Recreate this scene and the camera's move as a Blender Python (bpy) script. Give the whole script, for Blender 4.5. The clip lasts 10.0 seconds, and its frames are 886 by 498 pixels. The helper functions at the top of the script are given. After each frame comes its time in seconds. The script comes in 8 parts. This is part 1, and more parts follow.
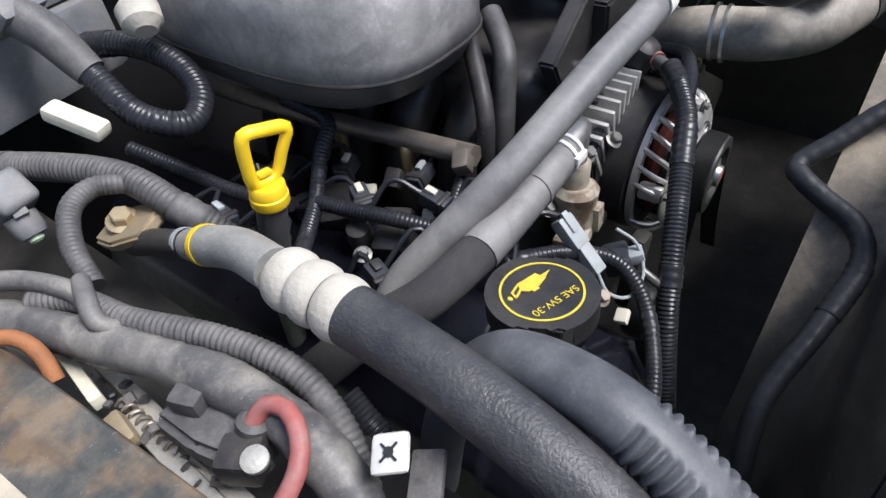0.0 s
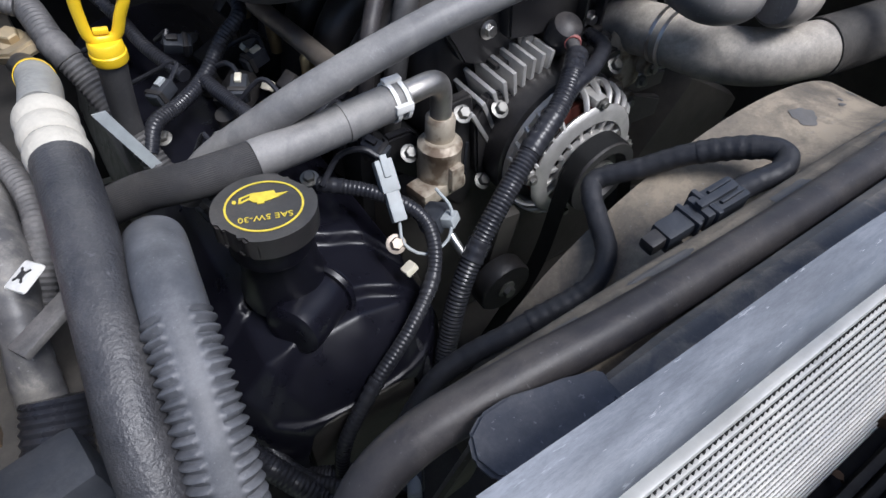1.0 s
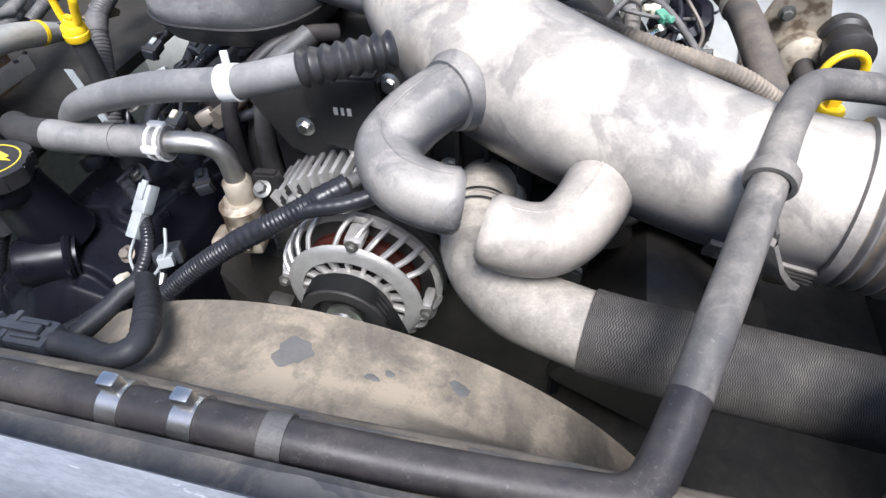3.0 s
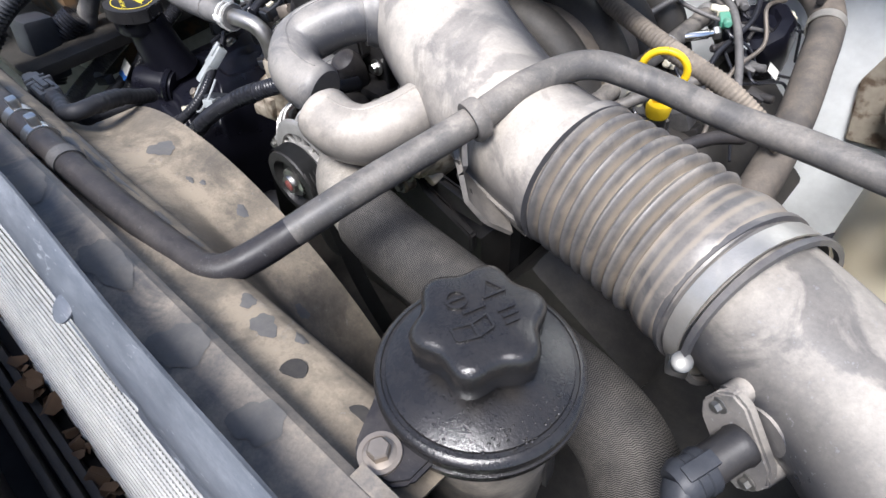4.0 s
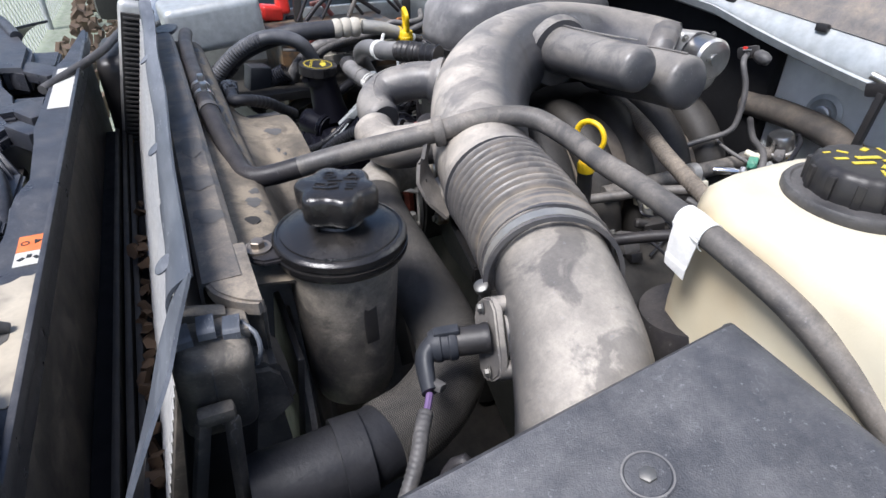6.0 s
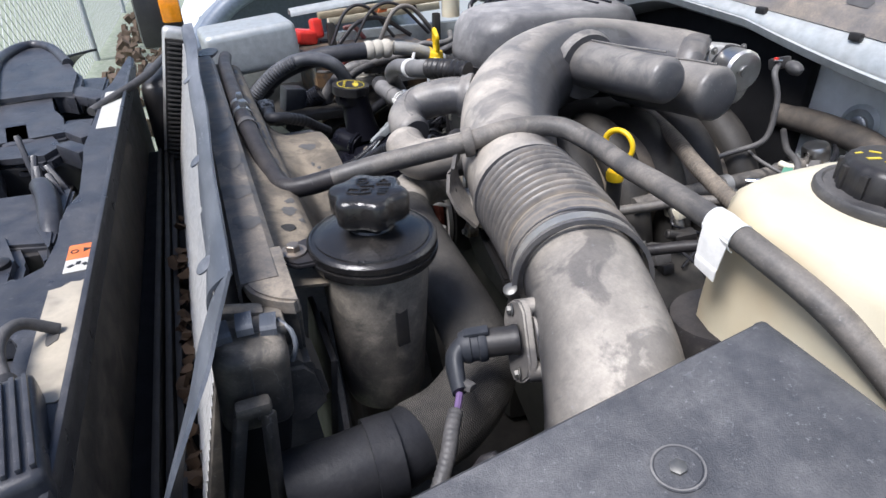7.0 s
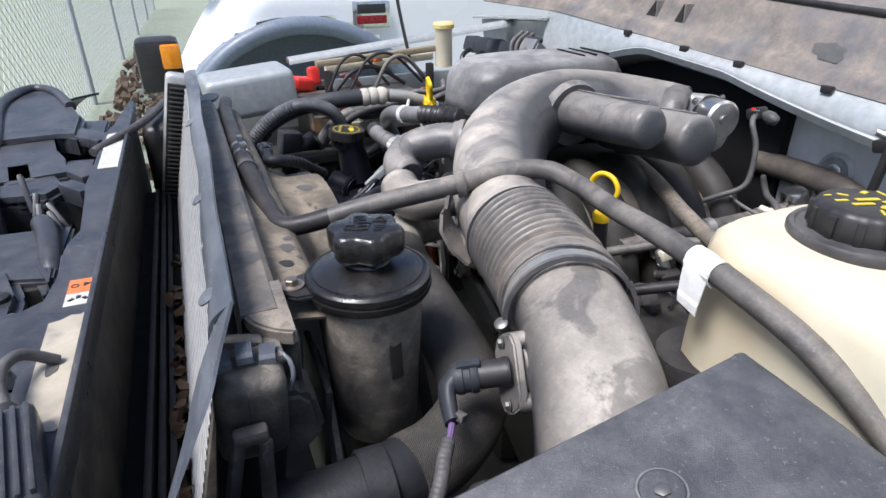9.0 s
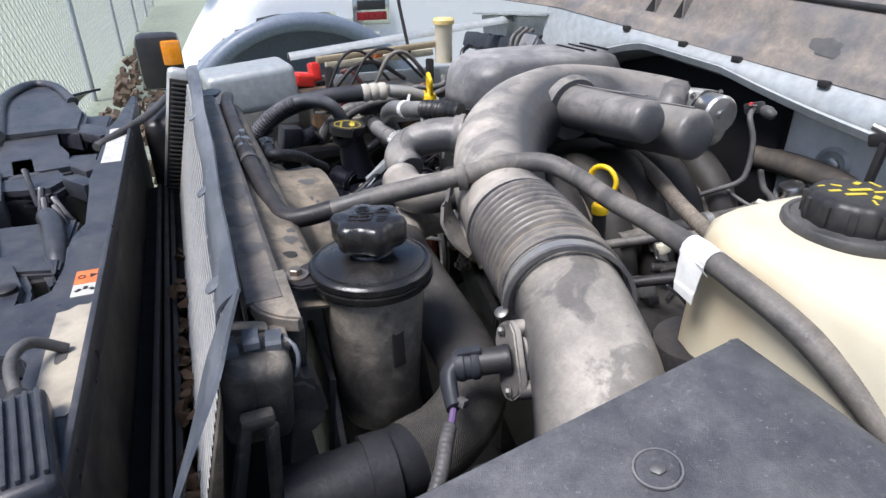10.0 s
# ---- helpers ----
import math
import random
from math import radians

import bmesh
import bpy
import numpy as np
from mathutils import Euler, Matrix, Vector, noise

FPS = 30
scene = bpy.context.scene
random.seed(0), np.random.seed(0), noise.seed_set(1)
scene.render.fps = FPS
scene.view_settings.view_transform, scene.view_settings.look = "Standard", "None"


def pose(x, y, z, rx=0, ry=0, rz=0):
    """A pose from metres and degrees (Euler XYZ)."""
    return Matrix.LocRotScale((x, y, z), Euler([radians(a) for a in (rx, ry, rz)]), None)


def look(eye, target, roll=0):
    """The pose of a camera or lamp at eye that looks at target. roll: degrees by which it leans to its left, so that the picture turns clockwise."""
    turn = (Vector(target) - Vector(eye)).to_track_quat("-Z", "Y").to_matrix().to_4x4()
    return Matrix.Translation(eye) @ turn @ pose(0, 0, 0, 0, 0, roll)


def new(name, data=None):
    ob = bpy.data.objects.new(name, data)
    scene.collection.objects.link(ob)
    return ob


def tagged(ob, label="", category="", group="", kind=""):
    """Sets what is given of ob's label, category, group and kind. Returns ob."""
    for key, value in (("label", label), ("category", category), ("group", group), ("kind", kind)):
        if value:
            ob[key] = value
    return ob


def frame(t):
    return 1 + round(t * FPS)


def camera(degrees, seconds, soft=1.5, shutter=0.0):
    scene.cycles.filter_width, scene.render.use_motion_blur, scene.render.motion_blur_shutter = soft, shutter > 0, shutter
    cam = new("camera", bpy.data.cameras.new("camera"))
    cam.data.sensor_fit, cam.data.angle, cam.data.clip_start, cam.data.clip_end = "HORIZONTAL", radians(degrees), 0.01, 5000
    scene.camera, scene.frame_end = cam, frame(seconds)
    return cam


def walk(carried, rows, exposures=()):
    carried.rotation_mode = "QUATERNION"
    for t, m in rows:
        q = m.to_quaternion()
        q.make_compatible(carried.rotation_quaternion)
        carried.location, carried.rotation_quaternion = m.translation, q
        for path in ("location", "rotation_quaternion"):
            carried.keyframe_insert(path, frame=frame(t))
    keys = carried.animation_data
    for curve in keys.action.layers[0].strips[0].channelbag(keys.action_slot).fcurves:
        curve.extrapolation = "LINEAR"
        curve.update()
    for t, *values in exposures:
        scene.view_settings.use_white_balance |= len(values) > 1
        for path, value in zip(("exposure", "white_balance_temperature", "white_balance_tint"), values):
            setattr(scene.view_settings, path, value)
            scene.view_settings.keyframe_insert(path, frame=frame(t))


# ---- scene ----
cam = camera(73.6, 10.0)
PATH = [
    (0, (0.679, -0.11, 1.425), (-0.426, -1.046, 0.045), -6.2),
    (0.5, (0.58, -0.006, 1.43), (-0.358, -0.973, -0.048), -1.5),
    (1, (0.508, 0.09, 1.443), (-0.272, -0.938, -0.085), 3.7),
    (1.5, (0.304, 0.097, 1.441), (-0.132, -1.079, -0.116), -1.0),
    (2, (0.088, 0.088, 1.436), (-0.106, -1.157, -0.118), 1.2),
    (2.2, (0.029, 0.096, 1.439), (-0.118, -1.189, -0.086), 0.5),
    (3.3, (-0.236, 0.127, 1.486), (0.324, -1.166, 0.066), -2.2),
    (3.5, (-0.323, 0.09, 1.493), (0.338, -1.159, 0.078), -1.3),
    (4, (-0.499, 0.077, 1.483), (0.476, -0.878, 0.021), -4.3),
    (4.5, (-0.663, 0.135, 1.47), (0.439, -0.767, 0.065), -1.5),
    (5, (-0.748, 0.103, 1.485), (0.575, -0.623, 0.174), -9.1),
    (5.5, (-0.789, 0.05, 1.479), (0.685, -0.705, 0.358), -0.6),
    (7, (-0.826, 0.057, 1.463), (0.772, -0.574, 0.439), -1.3),
    (7.5, (-0.832, 0.061, 1.464), (0.8, -0.586, 0.507), -2.1),
    (8, (-0.841, 0.063, 1.464), (0.795, -0.608, 0.529), -0.8),
    (8.5, (-0.844, 0.065, 1.466), (0.801, -0.619, 0.557), -0.7),
    (9, (-0.845, 0.067, 1.466), (0.807, -0.621, 0.574), -0.4),
    (9.5, (-0.851, 0.071, 1.466), (0.804, -0.617, 0.578), -0.4),
    (10, (-0.855, 0.073, 1.465), (0.793, -0.615, 0.564), -0.4),
]
walk(cam, [(t, look(eye, target, roll)) for t, eye, target, roll in PATH],
     [(0.0, 0.35, 5950, 12), (1.0, 0.2, 5800, 12), (1.5, 0.4, 5800, 12), (2.0, 0.82, 5800, 12), (3.5, 0.8, 5950, 12), (4.5, 0.52, 5980, 13), (5.5, 0.4, 5980, 13), (10.0, 0.28, 5980, 13)])

# ---- light ----
world = bpy.data.worlds.new("sky")
scene.world = world
world.use_nodes = True
wn = world.node_tree.nodes
sky = wn.new("ShaderNodeTexSky")
sky.sky_type, sky.sun_disc = "NISHITA", False
sky.sun_elevation, sky.sun_rotation = radians(60), radians(-20)
sky.air_density, sky.dust_density = 1.0, 2.5
wn["Background"].inputs["Strength"].default_value = 0.12
world.node_tree.links.new(sky.outputs[0], wn["Background"].inputs["Color"])
sun = new("sun", bpy.data.lights.new("sun", "SUN"))
sun.data.energy, sun.data.angle, sun.data.color = 4.0, radians(24), (1.0, 0.96, 0.9)
sun.matrix_world = look((-0.4, 1.1, 3.0), (0, 0, 1))


# ---- materials ----
def surface(name, base, rough=0.6, metal=0.0, dust=None, dust_amount=0.0, grain=(0.85, 1.15), size=60.0,
            bump=0.15, bump_size=400.0, stain=None, stain_amount=0.0, stain_size=12.0, stain_soft=0.04, coat=0.0, up=0.6, vary=0.0, dust_rough=0.85, spec=0.5, stretch=None, scratch=0.0, scratch_size=7.0, even=0.0, steep=(-0.3, 0.9), wipe=0.0, lean=None, deep=0.001):
    """A surface with grain, a coat of dust that gathers on faces turned up, and stains. lean: puts light into that
    coat, paling faces turned its way.
    """
    m = bpy.data.materials.new(name)
    m.use_nodes = True
    n, l = m.node_tree.nodes, m.node_tree.links
    b = n["Principled BSDF"]
    b.inputs["Metallic"].default_value = metal
    b.inputs["Coat Weight"].default_value = coat
    b.inputs["Specular IOR Level"].default_value = spec
    pos = n.new("ShaderNodeNewGeometry")
    place = pos.outputs["Position"]
    if stretch:
        drawn = n.new("ShaderNodeVectorMath")
        drawn.operation = "MULTIPLY"
        drawn.inputs[1].default_value = stretch
        l.new(place, drawn.inputs[0])
        place = drawn.outputs[0]
    tex = n.new("ShaderNodeTexCoord")

    def noise_at(scale, detail=4.0, rough_=0.6):
        t = n.new("ShaderNodeTexNoise")
        t.inputs["Scale"].default_value, t.inputs["Detail"].default_value, t.inputs["Roughness"].default_value = scale, detail, rough_
        l.new(place, t.inputs["Vector"])
        return t.outputs["Fac"]

    def ramp(value, a, z, lo=0.0, hi=1.0):
        r = n.new("ShaderNodeMapRange")
        for k, v in zip(("From Min", "From Max", "To Min", "To Max"), (a, z, lo, hi)):
            r.inputs[k].default_value = v
        l.new(value, r.inputs["Value"])
        return r.outputs[0]

    def math_(op, a, c):
        q = n.new("ShaderNodeMath")
        q.operation = op
        for k, v in enumerate((a, c)):
            if isinstance(v, float):
                q.inputs[k].default_value = v
            else:
                l.new(v, q.inputs[k])
        return q.outputs[0]

    def mix(fac, a, c):
        q = n.new("ShaderNodeMix")
        q.data_type = "RGBA"
        l.new(fac, q.inputs[0])
        for k, v in ((6, a), (7, c)):
            if isinstance(v, tuple):
                q.inputs[k].default_value = (*v, 1)
            else:
                l.new(v, q.inputs[k])
        return q.outputs[2]

    lo, hi = grain
    colour = mix(ramp(noise_at(size), 0.3, 0.7), tuple(c * lo for c in base), tuple(min(1, c * hi) for c in base))
    if vary:
        info = n.new("ShaderNodeObjectInfo")
        colour = mix(math_("MULTIPLY", info.outputs["Random"], vary), colour, tuple(min(1, c * 1.6 + 0.02) for c in base))
    r_value = ramp(noise_at(size * 0.6), 0.3, 0.7, max(0.05, rough - 0.08), min(1, rough + 0.08))
    if stain:
        mask = ramp(noise_at(stain_size, 3.0, 0.55), 0.64 - 0.3 * stain_amount - stain_soft / 2, 0.64 - 0.3 * stain_amount + stain_soft / 2)
        colour = mix(mask, colour, stain)
    if dust:
        sep = n.new("ShaderNodeSeparateXYZ")
        l.new(pos.outputs["Normal"], sep.inputs[0])
        facing = sep.outputs["Z"]
        # lean paints light: faces turned to it take more of the pale coat
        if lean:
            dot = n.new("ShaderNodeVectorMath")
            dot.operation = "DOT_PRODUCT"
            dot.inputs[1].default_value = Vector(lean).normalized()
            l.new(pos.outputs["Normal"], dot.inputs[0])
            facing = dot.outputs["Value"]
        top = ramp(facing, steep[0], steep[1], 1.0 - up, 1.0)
        patch = ramp(noise_at(13.0, 7.0, 0.7), 0.37, 0.62, 0.24 + 0.46 * even, 1.0)
        mid = ramp(noise_at(55.0, 5.0, 0.7), 0.35, 0.62, 0.58 + 0.37 * even, 1.0)
        fine = ramp(noise_at(420.0, 4.0, 0.8), 0.35, 0.6, 0.68 + 0.27 * even, 1.0)
        amount = math_("MULTIPLY", math_("MULTIPLY", math_("MULTIPLY", math_("MULTIPLY", top, patch), fine), mid), float(dust_amount) * (1.45 - 0.35 * even))
        if wipe:
            t = n.new("ShaderNodeTexNoise")
            t.inputs["Scale"].default_value, t.inputs["Detail"].default_value, t.inputs["Roughness"].default_value, t.inputs["Distortion"].default_value = 17.0, 6.0, 0.62, 0.7
            l.new(place, t.inputs["Vector"])
            amount = math_("MULTIPLY", amount, ramp(t.outputs["Fac"], 0.43, 0.5, 1.0 - wipe, 1.0))
        amount = ramp(amount, 0.0, 1.0)
        colour = mix(amount, colour, dust)
        r_value = mix(amount, r_value, (dust_rough,) * 3)
    if scratch:
        line = math_("ABSOLUTE", math_("SUBTRACT", noise_at(scratch_size, 5.0, 0.62), 0.5), 0.0)
        mark = ramp(line, 0.0, 0.004, 1.0, 0.0)
        where = ramp(noise_at(scratch_size * 1.9, 3.0), 0.54, 0.66, 0.0, scratch)
        colour = mix(math_("MULTIPLY", mark, where), colour, tuple(min(0.7, c * 1.2 + 0.22) for c in base))
        speck = ramp(noise_at(260.0, 3.0, 0.7), 0.64, 0.7, 0.0, scratch * 0.8)
        colour = mix(speck, colour, tuple(min(0.7, c * 1.2 + 0.25) for c in base))
    l.new(colour, b.inputs["Base Color"])
    l.new(r_value, b.inputs["Roughness"])
    if bump:
        bp = n.new("ShaderNodeBump")
        bp.inputs["Strength"].default_value, bp.inputs["Distance"].default_value = bump, deep
        l.new(noise_at(bump_size, 3.0), bp.inputs["Height"])
        l.new(bp.outputs[0], b.inputs["Normal"])
    return m


TAN = (0.36, 0.31, 0.25)
GREY_DUST = (0.33, 0.31, 0.29)
M_BLACK = surface("black_plastic", (0.013, 0.013, 0.015), 0.4, dust=TAN, dust_amount=0.08)
M_GLOSS = surface("glossy_black_plastic", (0.006, 0.006, 0.01), 0.33, bump=0.06, spec=0.3)
M_WET = surface("wet_black_plastic", (0.01, 0.01, 0.011), 0.17, bump=0.25, bump_size=700, dust=TAN, dust_amount=0.05, spec=0.6)
# near-black for recessed parts, their deep shade put into the colour
M_VOID = surface("recess_shade_black", (0.008, 0.008, 0.009), 0.8, spec=0.25)
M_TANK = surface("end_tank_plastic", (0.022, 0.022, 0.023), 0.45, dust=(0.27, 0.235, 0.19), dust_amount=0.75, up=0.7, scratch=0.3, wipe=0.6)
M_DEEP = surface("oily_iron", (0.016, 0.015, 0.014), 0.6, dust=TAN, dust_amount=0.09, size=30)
M_WRINKLE = surface("wrinkled_rubber", (0.02, 0.021, 0.026), 0.36, dust=GREY_DUST, dust_amount=0.16, bump=0.7, bump_size=420, deep=0.0012, scratch=0.25, scratch_size=60.0)
M_RUBBER = surface("black_rubber", (0.028, 0.028, 0.03), 0.5, dust=GREY_DUST, dust_amount=0.3, bump=0.3, bump_size=500)
M_HOSE = surface("dusty_hose", (0.015, 0.015, 0.019), 0.42, dust=(0.25, 0.215, 0.18), dust_amount=0.2, up=0.7, scratch=0.2, scratch_size=20.0, even=0.25, wipe=0.45, spec=0.32)
M_PALE_HOSE = surface("pale_dusty_hose", (0.06, 0.061, 0.067), 0.38, dust=(0.4, 0.38, 0.35), dust_amount=0.55, up=0.6, scratch=0.3, scratch_size=20.0, even=0.6, wipe=0.25)
M_TAPED = surface("taped_loom_and_shaded_rubber", (0.012, 0.013, 0.017), 0.5, dust=GREY_DUST, dust_amount=0.05, bump=0.5, bump_size=200, spec=0.32)
M_SATIN = surface("satin_pipe_steel", (0.52, 0.5, 0.47), 0.42, 1.0, dust=TAN, dust_amount=0.25, bump=0.2)
M_DUSTY_BEND = surface("pale_dusty_bend", (0.06, 0.058, 0.056), 0.42, dust=(0.5, 0.45, 0.38), dust_amount=0.8, up=0.5, scratch=0.3, scratch_size=20.0, even=0.3, wipe=0.3)
M_CLAMP = surface("dusty_clamp_steel", (0.5, 0.48, 0.44), 0.35, 0.7, dust=(0.5, 0.45, 0.37), dust_amount=0.45, bump=0.2)
M_LOOM = surface("loom_plastic", (0.012, 0.013, 0.018), 0.3, dust=GREY_DUST, dust_amount=0.05, spec=0.38)
M_LOOM_DUSTY = surface("dusty_loom_plastic", (0.036, 0.036, 0.038), 0.48, dust=(0.3, 0.28, 0.26), dust_amount=0.45)
M_TAPE = surface("dusty_loom_tape", (0.055, 0.056, 0.064), 0.42, dust=(0.44, 0.405, 0.34), dust_amount=0.42, stain=(0.04, 0.041, 0.05), stain_amount=0.5, stain_size=22, stain_soft=0.05, size=20, up=0.7, scratch=0.5, wipe=0.55)
# on duct and elbows, lean puts the light on one side into the dust colour
M_DUCT = surface("dusty_lit_duct", (0.036, 0.038, 0.046), 0.34, dust=(0.58, 0.52, 0.44), dust_amount=0.85, size=22, up=0.93, steep=(0.34, 0.86), lean=(0.46, 0.45, 0.75), stain=(0.02, 0.021, 0.026), stain_amount=0.06, stain_size=26, stain_soft=0.02, even=0.7, wipe=0.35, scratch=0.35, dust_rough=0.55)
M_ELBOW = surface("grey_dusty_lit_elbow", (0.05, 0.052, 0.06), 0.36, dust=(0.5, 0.455, 0.39), dust_amount=0.5, size=22, up=0.9, steep=(0.12, 0.9), lean=(0.1, 0.4, 0.9), even=0.6, wipe=0.4, scratch=0.35, dust_rough=0.55)
M_ELBOW_PALE = surface("pale_dusty_lit_elbow", (0.05, 0.05, 0.054), 0.38, dust=(0.56, 0.5, 0.42), dust_amount=0.72, size=22, up=0.9, steep=(0.05, 0.85), lean=(0.1, 0.5, 0.85), even=0.7, wipe=0.25, scratch=0.35, dust_rough=0.6)
M_BOTTLE = surface("dusty_reservoir", (0.035, 0.034, 0.033), 0.5, dust=(0.37, 0.325, 0.265), dust_amount=0.9, up=0.4, scratch=0.3, wipe=0.5)
# resonator: lean likewise paints its lit side paler, over real dust
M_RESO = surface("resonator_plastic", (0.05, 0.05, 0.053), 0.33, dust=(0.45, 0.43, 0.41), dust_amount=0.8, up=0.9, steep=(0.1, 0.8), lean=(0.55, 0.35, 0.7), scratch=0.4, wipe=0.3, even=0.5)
M_TUBE = surface("worn_intake_plastic", (0.034, 0.035, 0.04), 0.34, dust=(0.5, 0.45, 0.38), dust_amount=0.85, size=22, up=0.92, steep=(0.05, 0.9), stain=(0.03, 0.031, 0.037), stain_amount=0.2, stain_size=14, stain_soft=0.05, dust_rough=0.7, spec=0.45, scratch=0.5, bump=0.3, bump_size=120, even=0.65, wipe=0.5)
M_BELLOWS = surface("bellows_rubber", (0.05, 0.052, 0.06), 0.36, dust=(0.5, 0.44, 0.36), dust_amount=0.32, up=0.85, dust_rough=0.5, even=0.5, wipe=0.5)
# steep shroud sides darker: less dust, and some of their shade in the colour
M_TAN = surface("tan_shroud", (0.026, 0.024, 0.022), 0.6, dust=(0.27, 0.224, 0.165), dust_amount=1.15, up=0.92, steep=(0.42, 0.95), size=30, scratch=0.3, stain=(0.07, 0.063, 0.055), stain_amount=0.3, stain_size=10, stain_soft=0.2, wipe=0.35, even=0.3)
M_SUPPORT = surface("dusty_support", (0.06, 0.057, 0.054), 0.6, dust=(0.33, 0.28, 0.22), dust_amount=0.9, stain=(0.05, 0.055, 0.065), stain_amount=0.5, stain_size=28, up=0.6, wipe=0.4)
M_SPOT = surface("oil_spot", (0.075, 0.074, 0.076), 0.5, size=90, dust=(0.2, 0.18, 0.15), dust_amount=0.4)
M_STEEL = surface("brushed_steel", (0.62, 0.61, 0.59), 0.3, 1.0, dust=TAN, dust_amount=0.15, bump=0.08)
M_ALU = surface("cast_aluminium", (0.52, 0.51, 0.49), 0.4, 0.6, dust=TAN, dust_amount=0.2, bump=0.3)
M_BOLT = surface("dull_bolt_steel", (0.2, 0.2, 0.19), 0.45, 0.8, dust=TAN, dust_amount=0.2)
M_BRONZE = surface("oily_cast_metal", (0.4, 0.35, 0.275), 0.5, 0.3, dust=TAN, dust_amount=0.3, bump=0.4, stain=(0.12, 0.08, 0.05), stain_amount=0.3, stain_size=40, stain_soft=0.15)
M_PIPE = surface("weathered_steel_pipe", (0.3, 0.26, 0.22), 0.45, 0.8, dust=TAN, dust_amount=0.35)
M_COPPER = surface("copper_winding", (0.06, 0.013, 0.008), 0.45, 0.3)
M_CREAM = surface("cream_plastic", (0.73, 0.67, 0.505), 0.38, dust=(0.5, 0.43, 0.32), dust_amount=0.25, size=10, grain=(0.92, 1.05), stain=(0.62, 0.5, 0.31), stain_amount=0.2, stain_size=7, stain_soft=0.3)
M_YELLOW = surface("yellow_plastic", (0.85, 0.56, 0.012), 0.38, grain=(0.95, 1.05))
M_PRINT = surface("worn_yellow_print", (0.66, 0.52, 0.05), 0.55, grain=(0.8, 1.1), size=200)
M_LOOP_HOSE = surface("tan_dusted_hose", (0.04, 0.04, 0.042), 0.45, dust=(0.36, 0.32, 0.27), dust_amount=0.6, up=0.6, scratch=0.3, scratch_size=20.0, even=0.2, wipe=0.5)
M_LID = surface("airbox_plastic", (0.03, 0.033, 0.041), 0.42, dust=(0.32, 0.31, 0.305), dust_amount=0.28, bump=0.5, bump_size=900, size=18, scratch=0.5, scratch_size=9.0)
M_RAIL = surface("blue_black_plastic", (0.022, 0.025, 0.034), 0.29, dust=GREY_DUST, dust_amount=0.18, bump=0.25, bump_size=700, scratch=0.4)
M_BODY = surface("silver_paint", (0.46, 0.49, 0.49), 0.35, 0.3, dust=TAN, dust_amount=0.25)
M_WHITE = surface("white_paint", (0.9, 0.9, 0.9), 0.25, coat=0.3, bump=0.0, grain=(0.99, 1.01), size=4)
M_ARCH = surface("grey_arch_trim", (0.17, 0.2, 0.25), 0.4, bump=0.05)
M_GRASS = surface("lawn", (0.2, 0.25, 0.16), 0.95, size=3.0, dust=(0.4, 0.4, 0.34), dust_amount=0.6, bump=0.6, bump_size=40)
M_SOIL = surface("brown_mulch", (0.14, 0.1, 0.07), 0.95, size=18, bump=1.0, bump_size=60)
M_FLAP = surface("flap_rubber", (0.05, 0.058, 0.074), 0.38, dust=(0.3, 0.315, 0.34), dust_amount=0.5, size=40, bump=0.3, bump_size=80, stain=(0.035, 0.04, 0.052), stain_amount=0.5, stain_size=24, stain_soft=0.2, stretch=(0.3, 1.6, 0.6), scratch=0.8, scratch_size=16.0)
M_FIN = surface("fin_metal", (0.6, 0.59, 0.56), 0.35, 0.6, dust=(0.55, 0.53, 0.48), dust_amount=0.4)
M_FIN_DARK = surface("dark_fin", (0.03, 0.029, 0.028), 0.6, 0.2, dust=TAN, dust_amount=0.06)
M_RED = surface("red_plastic", (0.6, 0.03, 0.02), 0.35)
M_RED_CABLE = surface("faded_red_cable", (0.35, 0.06, 0.05), 0.5, dust=GREY_DUST, dust_amount=0.5)
M_BAND = surface("white_band", (0.75, 0.74, 0.7), 0.55, dust=TAN, dust_amount=0.2)
M_CRIMP = surface("dusty_white_crimp", (0.42, 0.39, 0.33), 0.75, dust=(0.55, 0.51, 0.43), dust_amount=0.6, bump=0.9, bump_size=200)
M_ACTUBE = surface("dusty_aluminium_line", (0.3, 0.3, 0.285), 0.5, 0.5, dust=(0.55, 0.52, 0.46), dust_amount=0.6, bump=0.9, bump_size=200)
M_GREYCONN = surface("grey_connector", (0.33, 0.36, 0.37), 0.5, dust=TAN, dust_amount=0.2)
M_DARKCONN = surface("blue_black_connector", (0.018, 0.022, 0.03), 0.45, dust=GREY_DUST, dust_amount=0.09, spec=0.35)
M_IVORY = surface("ivory_plastic", (0.7, 0.66, 0.52), 0.5, dust=TAN, dust_amount=0.3)
M_GOLD = surface("zinc_bracket", (0.45, 0.36, 0.22), 0.5, 0.6, dust=TAN, dust_amount=0.4)
M_BATTERY = surface("grimy_battery", (0.02, 0.025, 0.028), 0.32, dust=(0.3, 0.27, 0.22), dust_amount=0.35, stain=(0.13, 0.075, 0.035), stain_amount=0.4, stain_size=26, stain_soft=0.14, scratch=0.5, wipe=0.6)
M_RUST = surface("rust", (0.3, 0.12, 0.045), 0.75, size=80, bump=0.6)
M_LABEL = surface("white_label", (0.62, 0.61, 0.56), 0.5, dust=TAN, dust_amount=0.25)
M_LABEL_TAN = surface("faded_label", (0.5, 0.44, 0.34), 0.5, stain=(0.33, 0.29, 0.23), stain_amount=0.3, stain_size=30, stain_soft=0.2)
